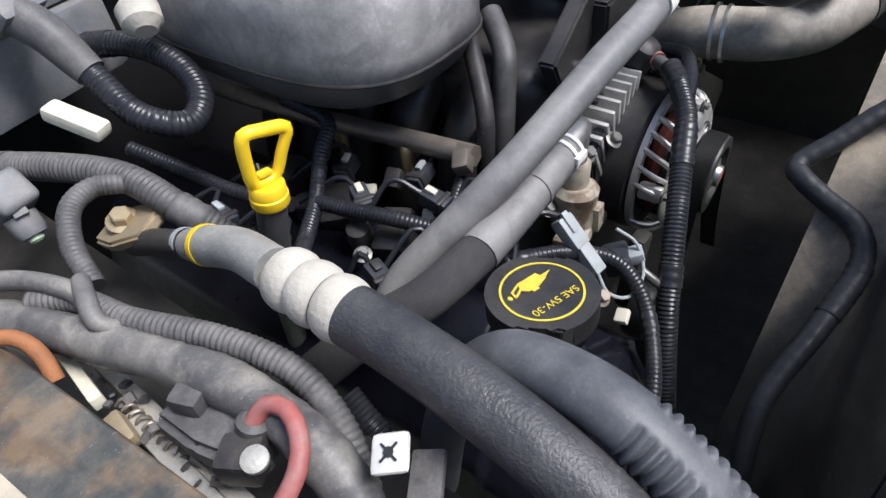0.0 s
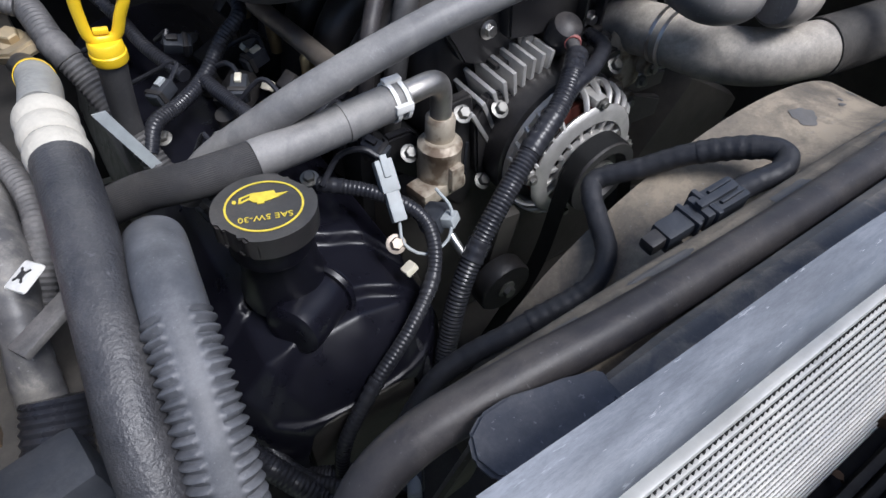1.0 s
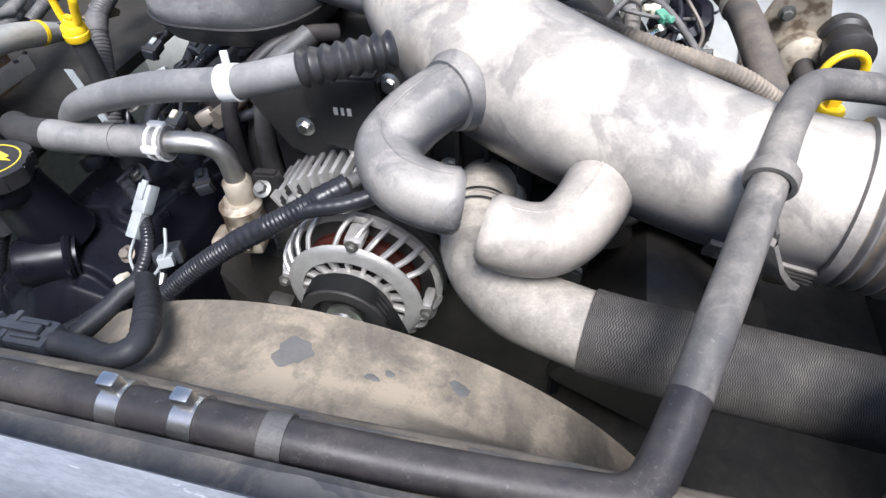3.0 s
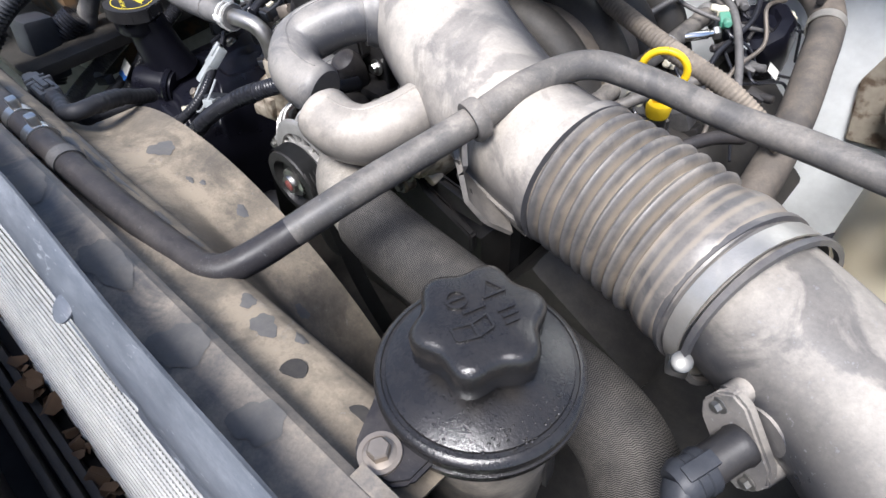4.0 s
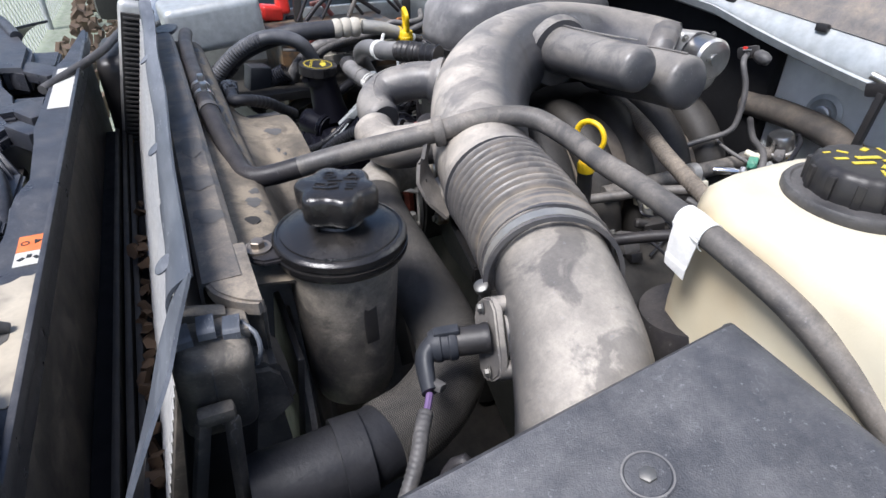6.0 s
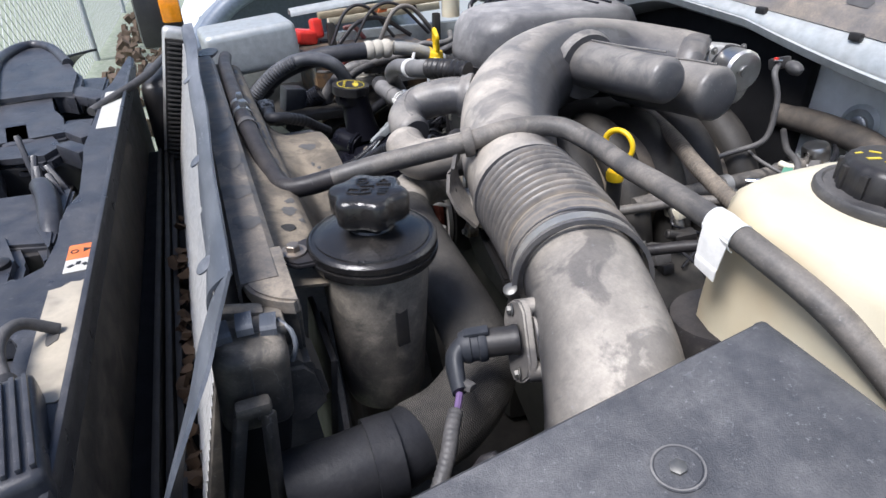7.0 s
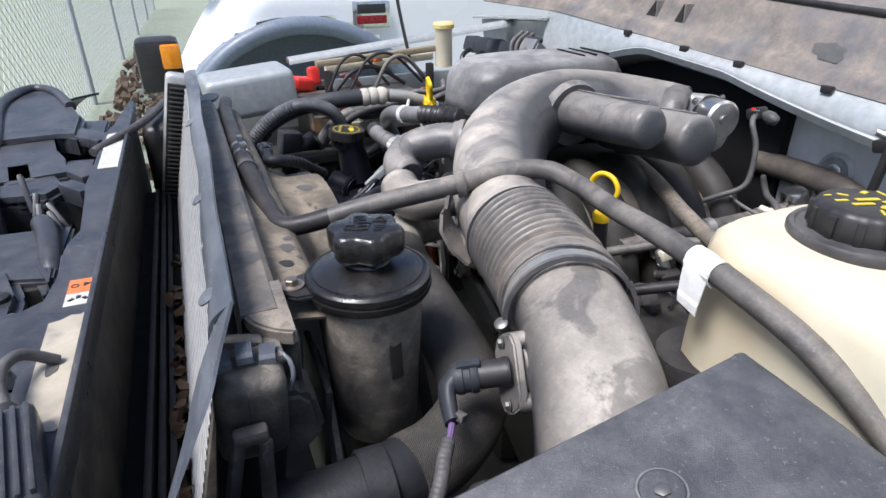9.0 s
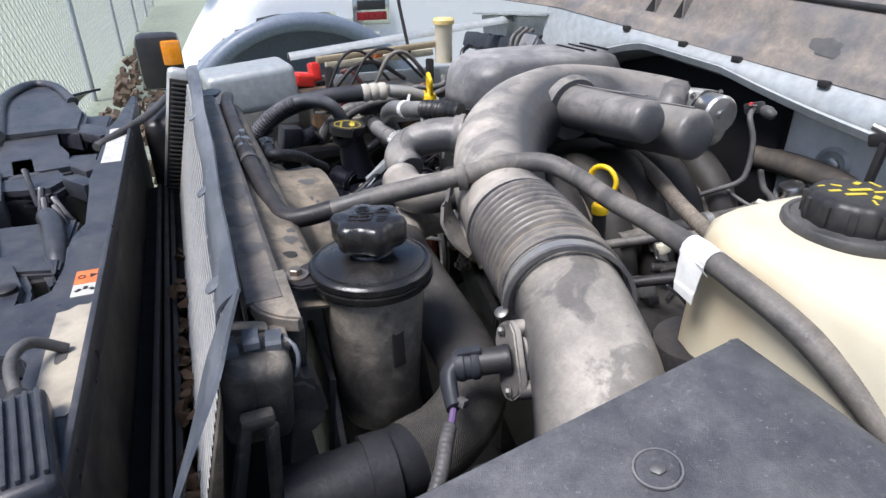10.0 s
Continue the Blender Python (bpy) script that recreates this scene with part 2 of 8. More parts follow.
M_ORANGE = surface("orange_label", (0.75, 0.2, 0.06), 0.5)
M_INK = surface("black_ink", (0.03, 0.03, 0.03), 0.5)
M_AMBER = surface("amber_lens", (0.9, 0.3, 0.01), 0.2, coat=0.5)
M_LEAF = surface("dead_leaf", (0.065, 0.038, 0.02), 0.85, vary=0.35)
M_FENCE = surface("galvanised_wire", (0.45, 0.47, 0.47), 0.5, 0.4)
M_WIRE = surface("violet_wire", (0.16, 0.1, 0.22), 0.5)
M_BRASS = surface("brass_fitting", (0.5, 0.4, 0.22), 0.4, 0.9)
M_BELT = surface("drive_belt", (0.018, 0.018, 0.018), 0.6)
M_CHROME = surface("bright_metal", (0.75, 0.75, 0.74), 0.15, 1.0, bump=0.0)


def weave(name, base, zigs, slant, along, deep, dust=0.6):
    """A woven sleeve: threads that run in zigzags round the tube, laid by its own turn and length."""
    m = surface(name, base, 0.75, dust=(0.36, 0.32, 0.27), dust_amount=dust, up=0.6)
    n, l = m.node_tree.nodes, m.node_tree.links
    b = n["Principled BSDF"]
    uv = n.new("ShaderNodeUVMap")
    sep = n.new("ShaderNodeSeparateXYZ")
    l.new(uv.outputs[0], sep.inputs[0])

    def calc(op, a, c):
        q = n.new("ShaderNodeMath")
        q.operation = op
        for k, v in enumerate((a, c)):
            if isinstance(v, float):
                q.inputs[k].default_value = v
            else:
                l.new(v, q.inputs[k])
        return q.outputs[0]

    zig = calc("PINGPONG", calc("MULTIPLY", sep.outputs[0], float(zigs)), 0.5)
    wave = calc("SINE", calc("ADD", calc("MULTIPLY", sep.outputs[1], float(along)), calc("MULTIPLY", zig, float(slant))), 0.0)
    rng = n.new("ShaderNodeMapRange")
    rng.inputs["From Min"].default_value, rng.inputs["From Max"].default_value = -0.8, 0.6
    l.new(wave, rng.inputs["Value"])
    old = b.inputs["Base Color"].links[0].from_socket
    shade = n.new("ShaderNodeMix")
    shade.data_type = "RGBA"
    shade.inputs[6].default_value, shade.inputs[7].default_value = (deep, deep, deep, 1), (1.15, 1.15, 1.15, 1)
    l.new(rng.outputs[0], shade.inputs[0])
    q = n.new("ShaderNodeMix")
    q.data_type, q.blend_type = "RGBA", "MULTIPLY"
    q.inputs[0].default_value = 1.0
    l.new(old, q.inputs[6])
    l.new(shade.outputs[2], q.inputs[7])
    l.new(q.outputs[2], b.inputs["Base Color"])
    bp = n.new("ShaderNodeBump")
    bp.inputs["Strength"].default_value, bp.inputs["Distance"].default_value = 0.6, 0.0008
    l.new(rng.outputs[0], bp.inputs["Height"])
    l.new(bp.outputs[0], b.inputs["Normal"])
    return m


def grooved(name, start, pitch, dust):
    """Ridged rubber with dry dust packed into its grooves, laid by the length along the tube."""
    m = surface(name, (0.055, 0.056, 0.062), 0.36, dust=(0.5, 0.44, 0.36), dust_amount=0.5, up=0.85, dust_rough=0.5, even=0.5, wipe=0.5)
    n, l = m.node_tree.nodes, m.node_tree.links
    b = n["Principled BSDF"]
    uv, sep = n.new("ShaderNodeUVMap"), n.new("ShaderNodeSeparateXYZ")
    l.new(uv.outputs[0], sep.inputs[0])
    phase = n.new("ShaderNodeMath")
    phase.operation = "MULTIPLY_ADD"
    phase.inputs[1].default_value, phase.inputs[2].default_value = 2 * math.pi / pitch, -2 * math.pi * start / pitch
    l.new(sep.outputs[1], phase.inputs[0])
    wave = n.new("ShaderNodeMath")
    wave.operation = "COSINE"
    l.new(phase.outputs[0], wave.inputs[0])
    spots = n.new("ShaderNodeTexNoise")
    spots.inputs["Scale"].default_value, spots.inputs["Detail"].default_value = 60.0, 5.0
    geo = n.new("ShaderNodeNewGeometry")
    l.new(geo.outputs["Position"], spots.inputs["Vector"])
    both = n.new("ShaderNodeMath")
    both.operation = "MULTIPLY_ADD"
    both.inputs[1].default_value = 2.2
    l.new(spots.outputs["Fac"], both.inputs[0])
    l.new(wave.outputs[0], both.inputs[2])
    rng = n.new("ShaderNodeMapRange")
    rng.inputs["From Min"].default_value, rng.inputs["From Max"].default_value, rng.inputs["To Max"].default_value = 1.0, 2.1, 0.75
    l.new(both.outputs[0], rng.inputs["Value"])
    q = n.new("ShaderNodeMix")
    q.data_type = "RGBA"
    q.inputs[7].default_value = (*dust, 1)
    l.new(rng.outputs[0], q.inputs[0])
    l.new(b.inputs["Base Color"].links[0].from_socket, q.inputs[6])
    l.new(q.outputs[2], b.inputs["Base Color"])
    return m


M_RIDGED = grooved("ridged_bellows_rubber", 0.05, 0.0107, (0.31, 0.26, 0.2))
M_WEAVE = weave("woven_sleeve", (0.036, 0.034, 0.032), 34, 10.0, 3900.0, 0.1, 0.26)
M_PLENUM = surface("plenum_plastic", (0.04, 0.036, 0.033), 0.5, dust=(0.28, 0.23, 0.175), dust_amount=0.75, up=0.3, even=0.5, stain=(0.016, 0.019, 0.03), stain_amount=0.3, stain_size=14)
# body paint made paler: sky light on the firewall is in the colour
M_FIREWALL = surface("sky_lit_firewall_paint", (0.8, 0.82, 0.81), 0.4, 0.0, dust=TAN, dust_amount=0.2, size=12)
M_BROWN_PIPE = surface("brown_dusty_pipe", (0.05, 0.047, 0.045), 0.6, dust=(0.2, 0.165, 0.13), dust_amount=0.75, up=0.5)
M_FUSE = surface("blue_grey_plastic", (0.11, 0.12, 0.14), 0.42, dust=(0.4, 0.36, 0.3), dust_amount=0.5, up=0.5)
M_GREEN = surface("green_plastic", (0.05, 0.3, 0.2), 0.45, dust=TAN, dust_amount=0.3)
M_BRAID = weave("braided_sleeve", (0.03, 0.03, 0.033), 60, 12.566, 90.0, 0.45, 0.12)


# ---- shapes ----
def finish(bm, sharp=38):
    bmesh.ops.recalc_face_normals(bm, faces=bm.faces)
    for f in bm.faces:
        f.smooth = True
    for e in bm.edges:
        if len(e.link_faces) == 2 and e.calc_face_angle(0) > radians(sharp):
            e.smooth = False
    return bm


def part(name, bm, material, parent=None, label="", sharp=38):
    finish(bm, sharp)
    me = bpy.data.meshes.new(name)
    bm.to_mesh(me)
    bm.free()
    me.materials.append(material)
    ob = new(name, me)
    if parent is not None:
        ob.parent = parent
    if label:
        ob["label"] = label
    return ob


def thing(name, label, category, group="", kind="", at=(0, 0, 0)):
    ob = new(name)
    ob.empty_display_size = 0.02
    ob.location = at
    return tagged(ob, label, category, group, kind)


def solid(name, bm, material, label, category, group="", kind="", sharp=38):
    return tagged(part(name, bm, material, None, "", sharp), label, category, group, kind)


def spline(points, step=0.006):
    """Catmull-Rom through the points, at even steps."""
    p = [Vector(v) for v in points]
    p = [p[0] * 2 - p[1]] + p + [p[-1] * 2 - p[-2]]
    out = []
    for i in range(1, len(p) - 2):
        a, b, c, d = p[i - 1:i + 3]
        count = max(2, int((c - b).length / step))
        for k in range(count):
            t = k / count
            out.append(0.5 * ((2 * b) + (c - a) * t + (2 * a - 5 * b + 4 * c - d) * t * t + (3 * b - a - 3 * c + d) * t ** 3))
    out.append(p[-2].copy())
    return out


def tube(points, radius, seg=18, step=0.006, flat=1.0, flat_axis=None, caps=True, inner=0.0, bm=None):
    """A tube along a curve. radius: a number, or a function of the metres run and of the whole length."""
    bm = bm or bmesh.new()
    line = spline(points, step)
    run, lengths = 0.0, [0.0]
    for a, b in zip(line, line[1:]):
        run += (b - a).length
        lengths.append(run)
    way = (line[1] - line[0]).normalized()
    side = way.orthogonal().normalized()
    if flat_axis is not None:
        f = Vector(flat_axis)
        side = (f - way * f.dot(way)).normalized()
    rings = []
    for i, p in enumerate(line):
        nxt = (line[min(i + 1, len(line) - 1)] - line[max(i - 1, 0)]).normalized()
        side = (side - nxt * side.dot(nxt)).normalized()
        up = nxt.cross(side)
        r = radius(lengths[i], run) if callable(radius) else radius
        rings.append([bm.verts.new(p + (side * math.cos(2 * math.pi * k / seg) * flat + up * math.sin(2 * math.pi * k / seg)) * r) for k in range(seg)])
    uv = bm.loops.layers.uv.verify()
    for i, (a, b) in enumerate(zip(rings, rings[1:])):
        for k in range(seg):
            f = bm.faces.new((a[k], a[(k + 1) % seg], b[(k + 1) % seg], b[k]))
            for loop, (u, v) in zip(f.loops, ((k, i), (k + 1, i), (k + 1, i + 1), (k, i + 1))):
                loop[uv].uv = (u / seg, lengths[v])
    if caps:
        for ring in (rings[0], rings[-1]):
            bm.faces.new(ring)
    return bm


def ribs(base, high, pitch, start=0.0, end=9.0, sharp=1.0):
    """Radius of a corrugated tube."""
    def at(s, whole):
        if s < start or s > min(end, whole):
            return base
        return base + high * (0.5 - 0.5 * math.cos(2 * math.pi * (s - start) / pitch)) ** sharp
    return at


def lathe(profile, at=(0, 0, 0), axis=(0, 0, 1), seg=32, bm=None, lobes=0, lobe=0.0, hollow=False):
    bm = bm or bmesh.new()
    turn = Vector(axis).to_track_quat("Z", "X").to_matrix().to_4x4()
    m = Matrix.Translation(at) @ turn
    rings = []
    for r, z in profile:
        ring = []
        for k in range(seg):
            a = 2 * math.pi * k / seg
            rr = r * (1 + (lobe * math.cos(lobes * a) if lobes else 0))
            ring.append(bm.verts.new(m @ Vector((rr * math.cos(a), rr * math.sin(a), z))))
        rings.append(ring)
    for a, b in zip(rings, rings[1:]):
        for k in range(seg):
            bm.faces.new((a[k], a[(k + 1) % seg], b[(k + 1) % seg], b[k]))
    if hollow:
        for k in range(seg):
            bm.faces.new((rings[-1][k], rings[-1][(k + 1) % seg], rings[0][(k + 1) % seg], rings[0][k]))
    else:
        for ring in (rings[0], rings[-1]):
            bm.faces.new(ring)
    return bm


def box(size, m=None, bevel=0.0, bm=None, segments=2):
    bm = bm or bmesh.new()
    own = bmesh.new()
    bmesh.ops.create_cube(own, size=1.0)
    for v in own.verts:
        v.co = Vector((v.co.x * size[0], v.co.y * size[1], v.co.z * size[2]))
    if bevel:
        bmesh.ops.bevel(own, geom=own.edges[:], offset=bevel, segments=segments, affect="EDGES", profile=0.6)
    return join(bm, own, m)


def join(bm, own, m=None):
    """Adds own to bm, at the pose m."""
    made = {}
    for v in own.verts:
        made[v] = bm.verts.new(m @ v.co if m is not None else v.co)
    for f in own.faces:
        bm.faces.new([made[v] for v in f.verts])
    own.free()
    return bm


def prism(outline, depth, m=None, bevel=0.0, bm=None):
    """A flat outline in x, y, raised along z by depth."""
    bm = bm or bmesh.new()
    own = bmesh.new()
    low = [own.verts.new((x, y, 0)) for x, y in outline]
    high = [own.verts.new((x, y, depth)) for x, y in outline]
    own.faces.new(low[::-1])
    own.faces.new(high)
    for k in range(len(outline)):
        own.faces.new((low[k], low[(k + 1) % len(outline)], high[(k + 1) % len(outline)], high[k]))
    if bevel:
        bmesh.ops.bevel(own, geom=own.edges[:], offset=bevel, segments=2, affect="EDGES")
    return join(bm, own, m)


def sheet(place, nu, nv, thick, bm=None):
    """A curved sheet: place(u, v) gives a point for u, v in 0..1; it gets a thickness along its normal."""
    bm = bm or bmesh.new()
    grid = [[Vector(place(u / nu, v / nv)) for v in range(nv + 1)] for u in range(nu + 1)]
    top, low = [], []
    for i in range(nu + 1):
        ra, rb = [], []
        for j in range(nv + 1):
            du = grid[min(i + 1, nu)][j] - grid[max(i - 1, 0)][j]
            dv = grid[i][min(j + 1, nv)] - grid[i][max(j - 1, 0)]
            nrm = du.cross(dv).normalized()
            if nrm.z < 0:
                nrm = -nrm
            ra.append(bm.verts.new(grid[i][j]))
            rb.append(bm.verts.new(grid[i][j] - nrm * thick))
        top.append(ra)
        low.append(rb)
    for i in range(nu):
        for j in range(nv):
            bm.faces.new((top[i][j], top[i + 1][j], top[i + 1][j + 1], top[i][j + 1]))
            bm.faces.new((low[i][j], low[i][j + 1], low[i + 1][j + 1], low[i + 1][j]))
    for i in range(nu):
        bm.faces.new((top[i][0], low[i][0], low[i + 1][0], top[i + 1][0]))
        bm.faces.new((top[i][nv], top[i + 1][nv], low[i + 1][nv], low[i][nv]))
    for j in range(nv):
        bm.faces.new((top[0][j], top[0][j + 1], low[0][j + 1], low[0][j]))
        bm.faces.new((top[nu][j], low[nu][j], low[nu][j + 1], top[nu][j + 1]))
    return bm


def bolt(at, axis=(0, 1, 0), r=0.006, material=None, name="bolt", parent=None, label=""):
    """A hexagon flange bolt."""
    bm = lathe([(r * 1.5, 0), (r * 1.55, r * 0.25), (r * 1.05, r * 0.4)], at, axis, 16)
    lathe([(r, r * 0.35), (r, r * 1.2), (r * 0.85, r * 1.35)], at, axis, 6, bm)
    ob = part(name, bm, material or M_BOLT, parent, label)
    if parent is None:
        tagged(ob, label or "small steel flange bolt head", "bolt", "engine bolts")
    return ob


def ring_clamp(name, centre, axis, r, width, material, parent, thick=0.0015):
    """A band round a hose."""
    return part(name, lathe([(r, -width / 2), (r + thick, -width / 2), (r + thick, width / 2), (r, width / 2)], centre, axis, 36, hollow=True), material, parent)


def between(a, b, wide, high, bevel=0.002, up=(0, 0, 1), bm=None):
    """A bevelled bar from a to b."""
    a, b = Vector(a), Vector(b)
    y = (b - a).normalized()
    x = y.cross(Vector(up)).normalized()
    z = x.cross(y)
    m = Matrix((x, y, z)).transposed().to_4x4()
    m.translation = (a + b) / 2
    return box((wide, (b - a).length, high), m, bevel, bm)


def plate(points, thick, bm=None, m=None, bevel=0.0):
    return prism(points, thick, m, bevel, bm)


def loom(name, points, r, label, material=None, pitch=0.0042, depth=0.09, group="wiring looms", wraps=()):
    sleeve = tube(points, ribs(r * (1 - depth), r * depth, pitch), 16, pitch / 4)
    if not wraps:
        return solid(name, sleeve, material or M_LOOM, label, "wiring loom", group)
    base = thing(name, label, "wiring loom", group)
    part("sleeve", sleeve, material or M_LOOM, base)
    line = spline(points, 0.004)
    for at, run in wraps:
        i = int(at * (len(line) - 1))
        j = min(len(line) - 1, i + max(2, int(run / 0.004)))
        part("tape_wrap", tube(line[i:j + 1], lambda s, w: r * 1.05 + 0.0004 * math.sin(700 * s), 16, 0.004), material or M_LOOM, base, "black tape wrap")
    return base


def along(prof, v):
    k = v * (len(prof) - 1)
    i = min(int(k), len(prof) - 2)
    f = k - i
    return tuple(prof[i][n] + (prof[i + 1][n] - prof[i][n]) * f for n in (0, 1))


# ---- ground and surroundings ----
bm = bmesh.new()
cells = 24
grid = [[bm.verts.new((-60 + 120 * i / cells, -60 + 120 * j / cells, 0)) for j in range(cells + 1)] for i in range(cells + 1)]
for i in range(cells):
    for j in range(cells):
        bm.faces.new((grid[i][j], grid[i + 1][j], grid[i + 1][j + 1], grid[i][j + 1]))
solid("ground", bm, M_GRASS, "mown green lawn with bare dusty patches", "lawn", kind="structure")

# a wire fence with posts on the lawn
fence = thing("wire_fence", "galvanised chain link fence on the lawn", "fence")
FENCE = [(3.3 + 3.4 * k, 1.17 - 0.1 * k) for k in range(6)]
for x, y in FENCE[1:]:
    part("post", lathe([(0.03, 0), (0.03, 1.75), (0.02, 1.78)], (x, y, 0), seg=14), M_FENCE, fence)
bm = bmesh.new()
(x0, y0), (x1, y1) = FENCE[0], FENCE[-1]
run_ = math.hypot(x1 - x0, y1 - y0)
for k in range(-14, 160):
    for lean in (1, -1):
        s0, s1 = k * 0.12, k * 0.12 + lean * 1.7
        lo, hi = max(0, min(s0, s1)), min(run_, max(s0, s1))
        if hi - lo < 0.1:
            continue
        def on(s):
            z = (s - s0) / (s1 - s0) * 1.7
            return Vector((x0 + (x1 - x0) * s / run_, y0 + (y1 - y0) * s / run_, z + 0.03))
        between(on(lo), on(hi), 0.004, 0.004, 0.0, (0, 1, 0.1), bm)
tagged(part("wire_mesh", bm, M_FENCE, fence), kind="stuff")

# mulch heap and low bushes by the fence
bm = bmesh.new()
rnd = random.Random(4)
for k in range(240):
    x, y = rnd.uniform(3.4, 7.5), rnd.uniform(0.25, 0.85)
    s = rnd.uniform(0.03, 0.1)
    join(bm, bmesh.new())
    box((s, s * rnd.uniform(0.4, 1), s * 0.5), pose(x, y, rnd.uniform(0.0, 0.5) * (1 - abs(y - 0.55) / 0.45), rnd.uniform(0, 90), rnd.uniform(0, 90), rnd.uniform(0, 180)), 0.0, bm)
solid("mulch_heap", bm, M_SOIL, "brown mulch and dry brush heaped by the fence", "mulch", kind="stuff")

# the neighbouring white truck
truck = thing("parked_truck", "white pickup truck parked alongside", "truck", at=(2.35, 0, 0))
def truck_side(u, v):
    y = 0.22 - 3.4 * u
    z = 0.62 + 0.85 * v
    front = max(0.0, 0.6 - u * 3.4) / 0.6
    return (0.02 + 0.3 * front ** 3 + 0.3 * max(0, v - 0.75) ** 2 * 16, y - 0.42 * v ** 1.6 * front, z - 0.1 * front * v)
outline = []
bm = bmesh.new()
nu, nv = 90, 24
pts_ = {}
def inside(u, v):
    x, y, z = truck_side(u, v)
    return (y + 0.5) ** 2 + (z - 0.5) ** 2 < 0.67 ** 2
for i in range(nu + 1):
    for j in range(nv + 1):
        pts_[i, j] = bm.verts.new(truck_side(i / nu, j / nv))
for i in range(nu):
    for j in range(nv):
        if not any(inside((i + a) / nu, (j + b) / nv) for a in (0, 1) for b in (0, 1)):
            bm.faces.new((pts_[i, j], pts_[i + 1, j], pts_[i + 1, j + 1], pts_[i, j + 1]))
for v in [v for v in bm.verts if not v.link_faces]:
    bm.verts.remove(v)
part("body_side", bm, M_WHITE, truck)
bm = tube([(-0.01, -0.5 + 0.65 * math.sin(a), 0.5 + 0.65 * math.cos(a)) for a in [radians(-95 + 10 * k) for k in range(20)]], 0.045, 12, 0.04)
part("wheel_arch_trim", bm, M_ARCH, truck, "grey plastic wheel arch trim")
part("wheel_well", lathe([(0.69, 0.3), (0.05, 0.31)], (0.05, -0.5, 0.5), (1, 0, 0), 40), M_ARCH, truck)
part("inner_arch", lathe([(0.67, 0.0), (0.67, 0.31), (0.69, 0.31), (0.69, 0.0)], (0.03, -0.5, 0.5), (1, 0, 0), 40, hollow=True), M_ARCH, truck)
part("tyre", lathe([(0.2, 0.0), (0.36, 0.0), (0.39, 0.03), (0.39, 0.22), (0.36, 0.25), (0.2, 0.25)], (0.06, -0.5, 0.4), (1, 0, 0), 40), M_RUBBER, truck)
badge = part("badge", box((0.012, 0.2, 0.13), pose(-0.012, -0.865, 1.185), 0.004), M_CHROME, truck, "chrome fender badge with a red bar")
part("bar", box((0.004, 0.16, 0.04), pose(-0.02, -0.865, 1.162), 0.001), surface("dark_red", (0.25, 0.01, 0.015), 0.3), badge)
part("bar", box((0.004, 0.15, 0.045), pose(-0.02, -0.865, 1.215), 0.001), M_INK, badge)
part("bonnet", box((1.6, 1.25, 0.05), pose(0.95, -0.55, 1.44), 0.02), M_WHITE, truck)
mirror = part("lamp_housing", box((0.16, 0.16, 0.2), pose(-0.55, 0.16, 1.085), 0.03), M_BLACK, truck, "black lamp housing")
part("lens", box((0.03, 0.07, 0.09), pose(-0.632, 0.115, 1.122), 0.01), M_AMBER, mirror, "amber lamp lens")
part("bracket_arm", tube([(-0.5, 0.16, 1.0), (-0.4, 0.1, 0.9), (0.05, -0.02, 0.85)], 0.02, 10), M_BLACK, truck)

# ---- engine bay shell ----
solid("engine_bay_floor", box((1.55, 1.2, 0.04), pose(0.03, -0.45, 0.6)), M_DEEP, "dark oily underside of the engine bay", "bay floor", kind="structure")
fw = thing("firewall", "silver painted steel firewall behind the engine", "firewall", kind="structure")
part("panel", box((1.75, 0.03, 0.62), pose(0.0, -0.965, 0.92), 0.005), M_FIREWALL, fw)
def lip_top(x):
    return 1.285 + 0.07 * x
def lip_low(x):
    return 0.018 + 0.075 * max(0, -x / 0.5) * max(0, 1 + x / 0.9) + 0.16 * max(0, (x - 0.22) / 0.4) ** 1.3
def cowl_at(u, v):
    x = -0.9 + 1.55 * u
    top, h = lip_top(x), lip_low(x)
    if v < 0.5:
        f = v / 0.5
        return (x, -0.93 + 0.075 * f ** 0.6, top - h - 0.02 * (1 - f) - 0.01)
    f = (v - 0.5) / 0.5
    return (x, -0.855 - 0.02 * f * f, top - h + h * f)
part("cowl_lip", sheet(cowl_at, 60, 16, 0.003), M_BODY, fw)
# added black panel: stands in for the shadow under the cowl
part("insulation", box((0.7, 0.03, 0.6), pose(0.25, -0.94, 0.948), 0.012), M_VOID, fw, "black panel in place of the shade below the cowl")
def grille_at(u, v):
    prof = [(0.0, 0.0), (-0.012, 0.018), (-0.016, 0.022), (-0.03, 0.03), (-0.07, 0.1), (-0.075, 0.106), (-0.16, 0.15), (-0.3, 0.17)]
    k = v * (len(prof) - 1)
    i = min(int(k), len(prof) - 2)
    f = k - i
    y, z = (prof[i][n] + (prof[i + 1][n] - prof[i][n]) * f for n in (0, 1))
    x = -0.9 + 1.95 * u
    return (x, -0.872 + y, lip_top(min(x, 0.6)) + z)
M_COWL = surface("cowl_plastic", (0.075, 0.075, 0.078), 0.55, dust=(0.33, 0.275, 0.215), dust_amount=0.75, stain=(0.11, 0.115, 0.13), stain_amount=0.3, stain_size=9, stain_soft=0.3, up=0.5)
cowl = thing("cowl_grille", "dusty grey plastic cowl panel below the windscreen", "cowl panel")
part("panel", sheet(grille_at, 50, 21, 0.004), M_COWL, cowl)
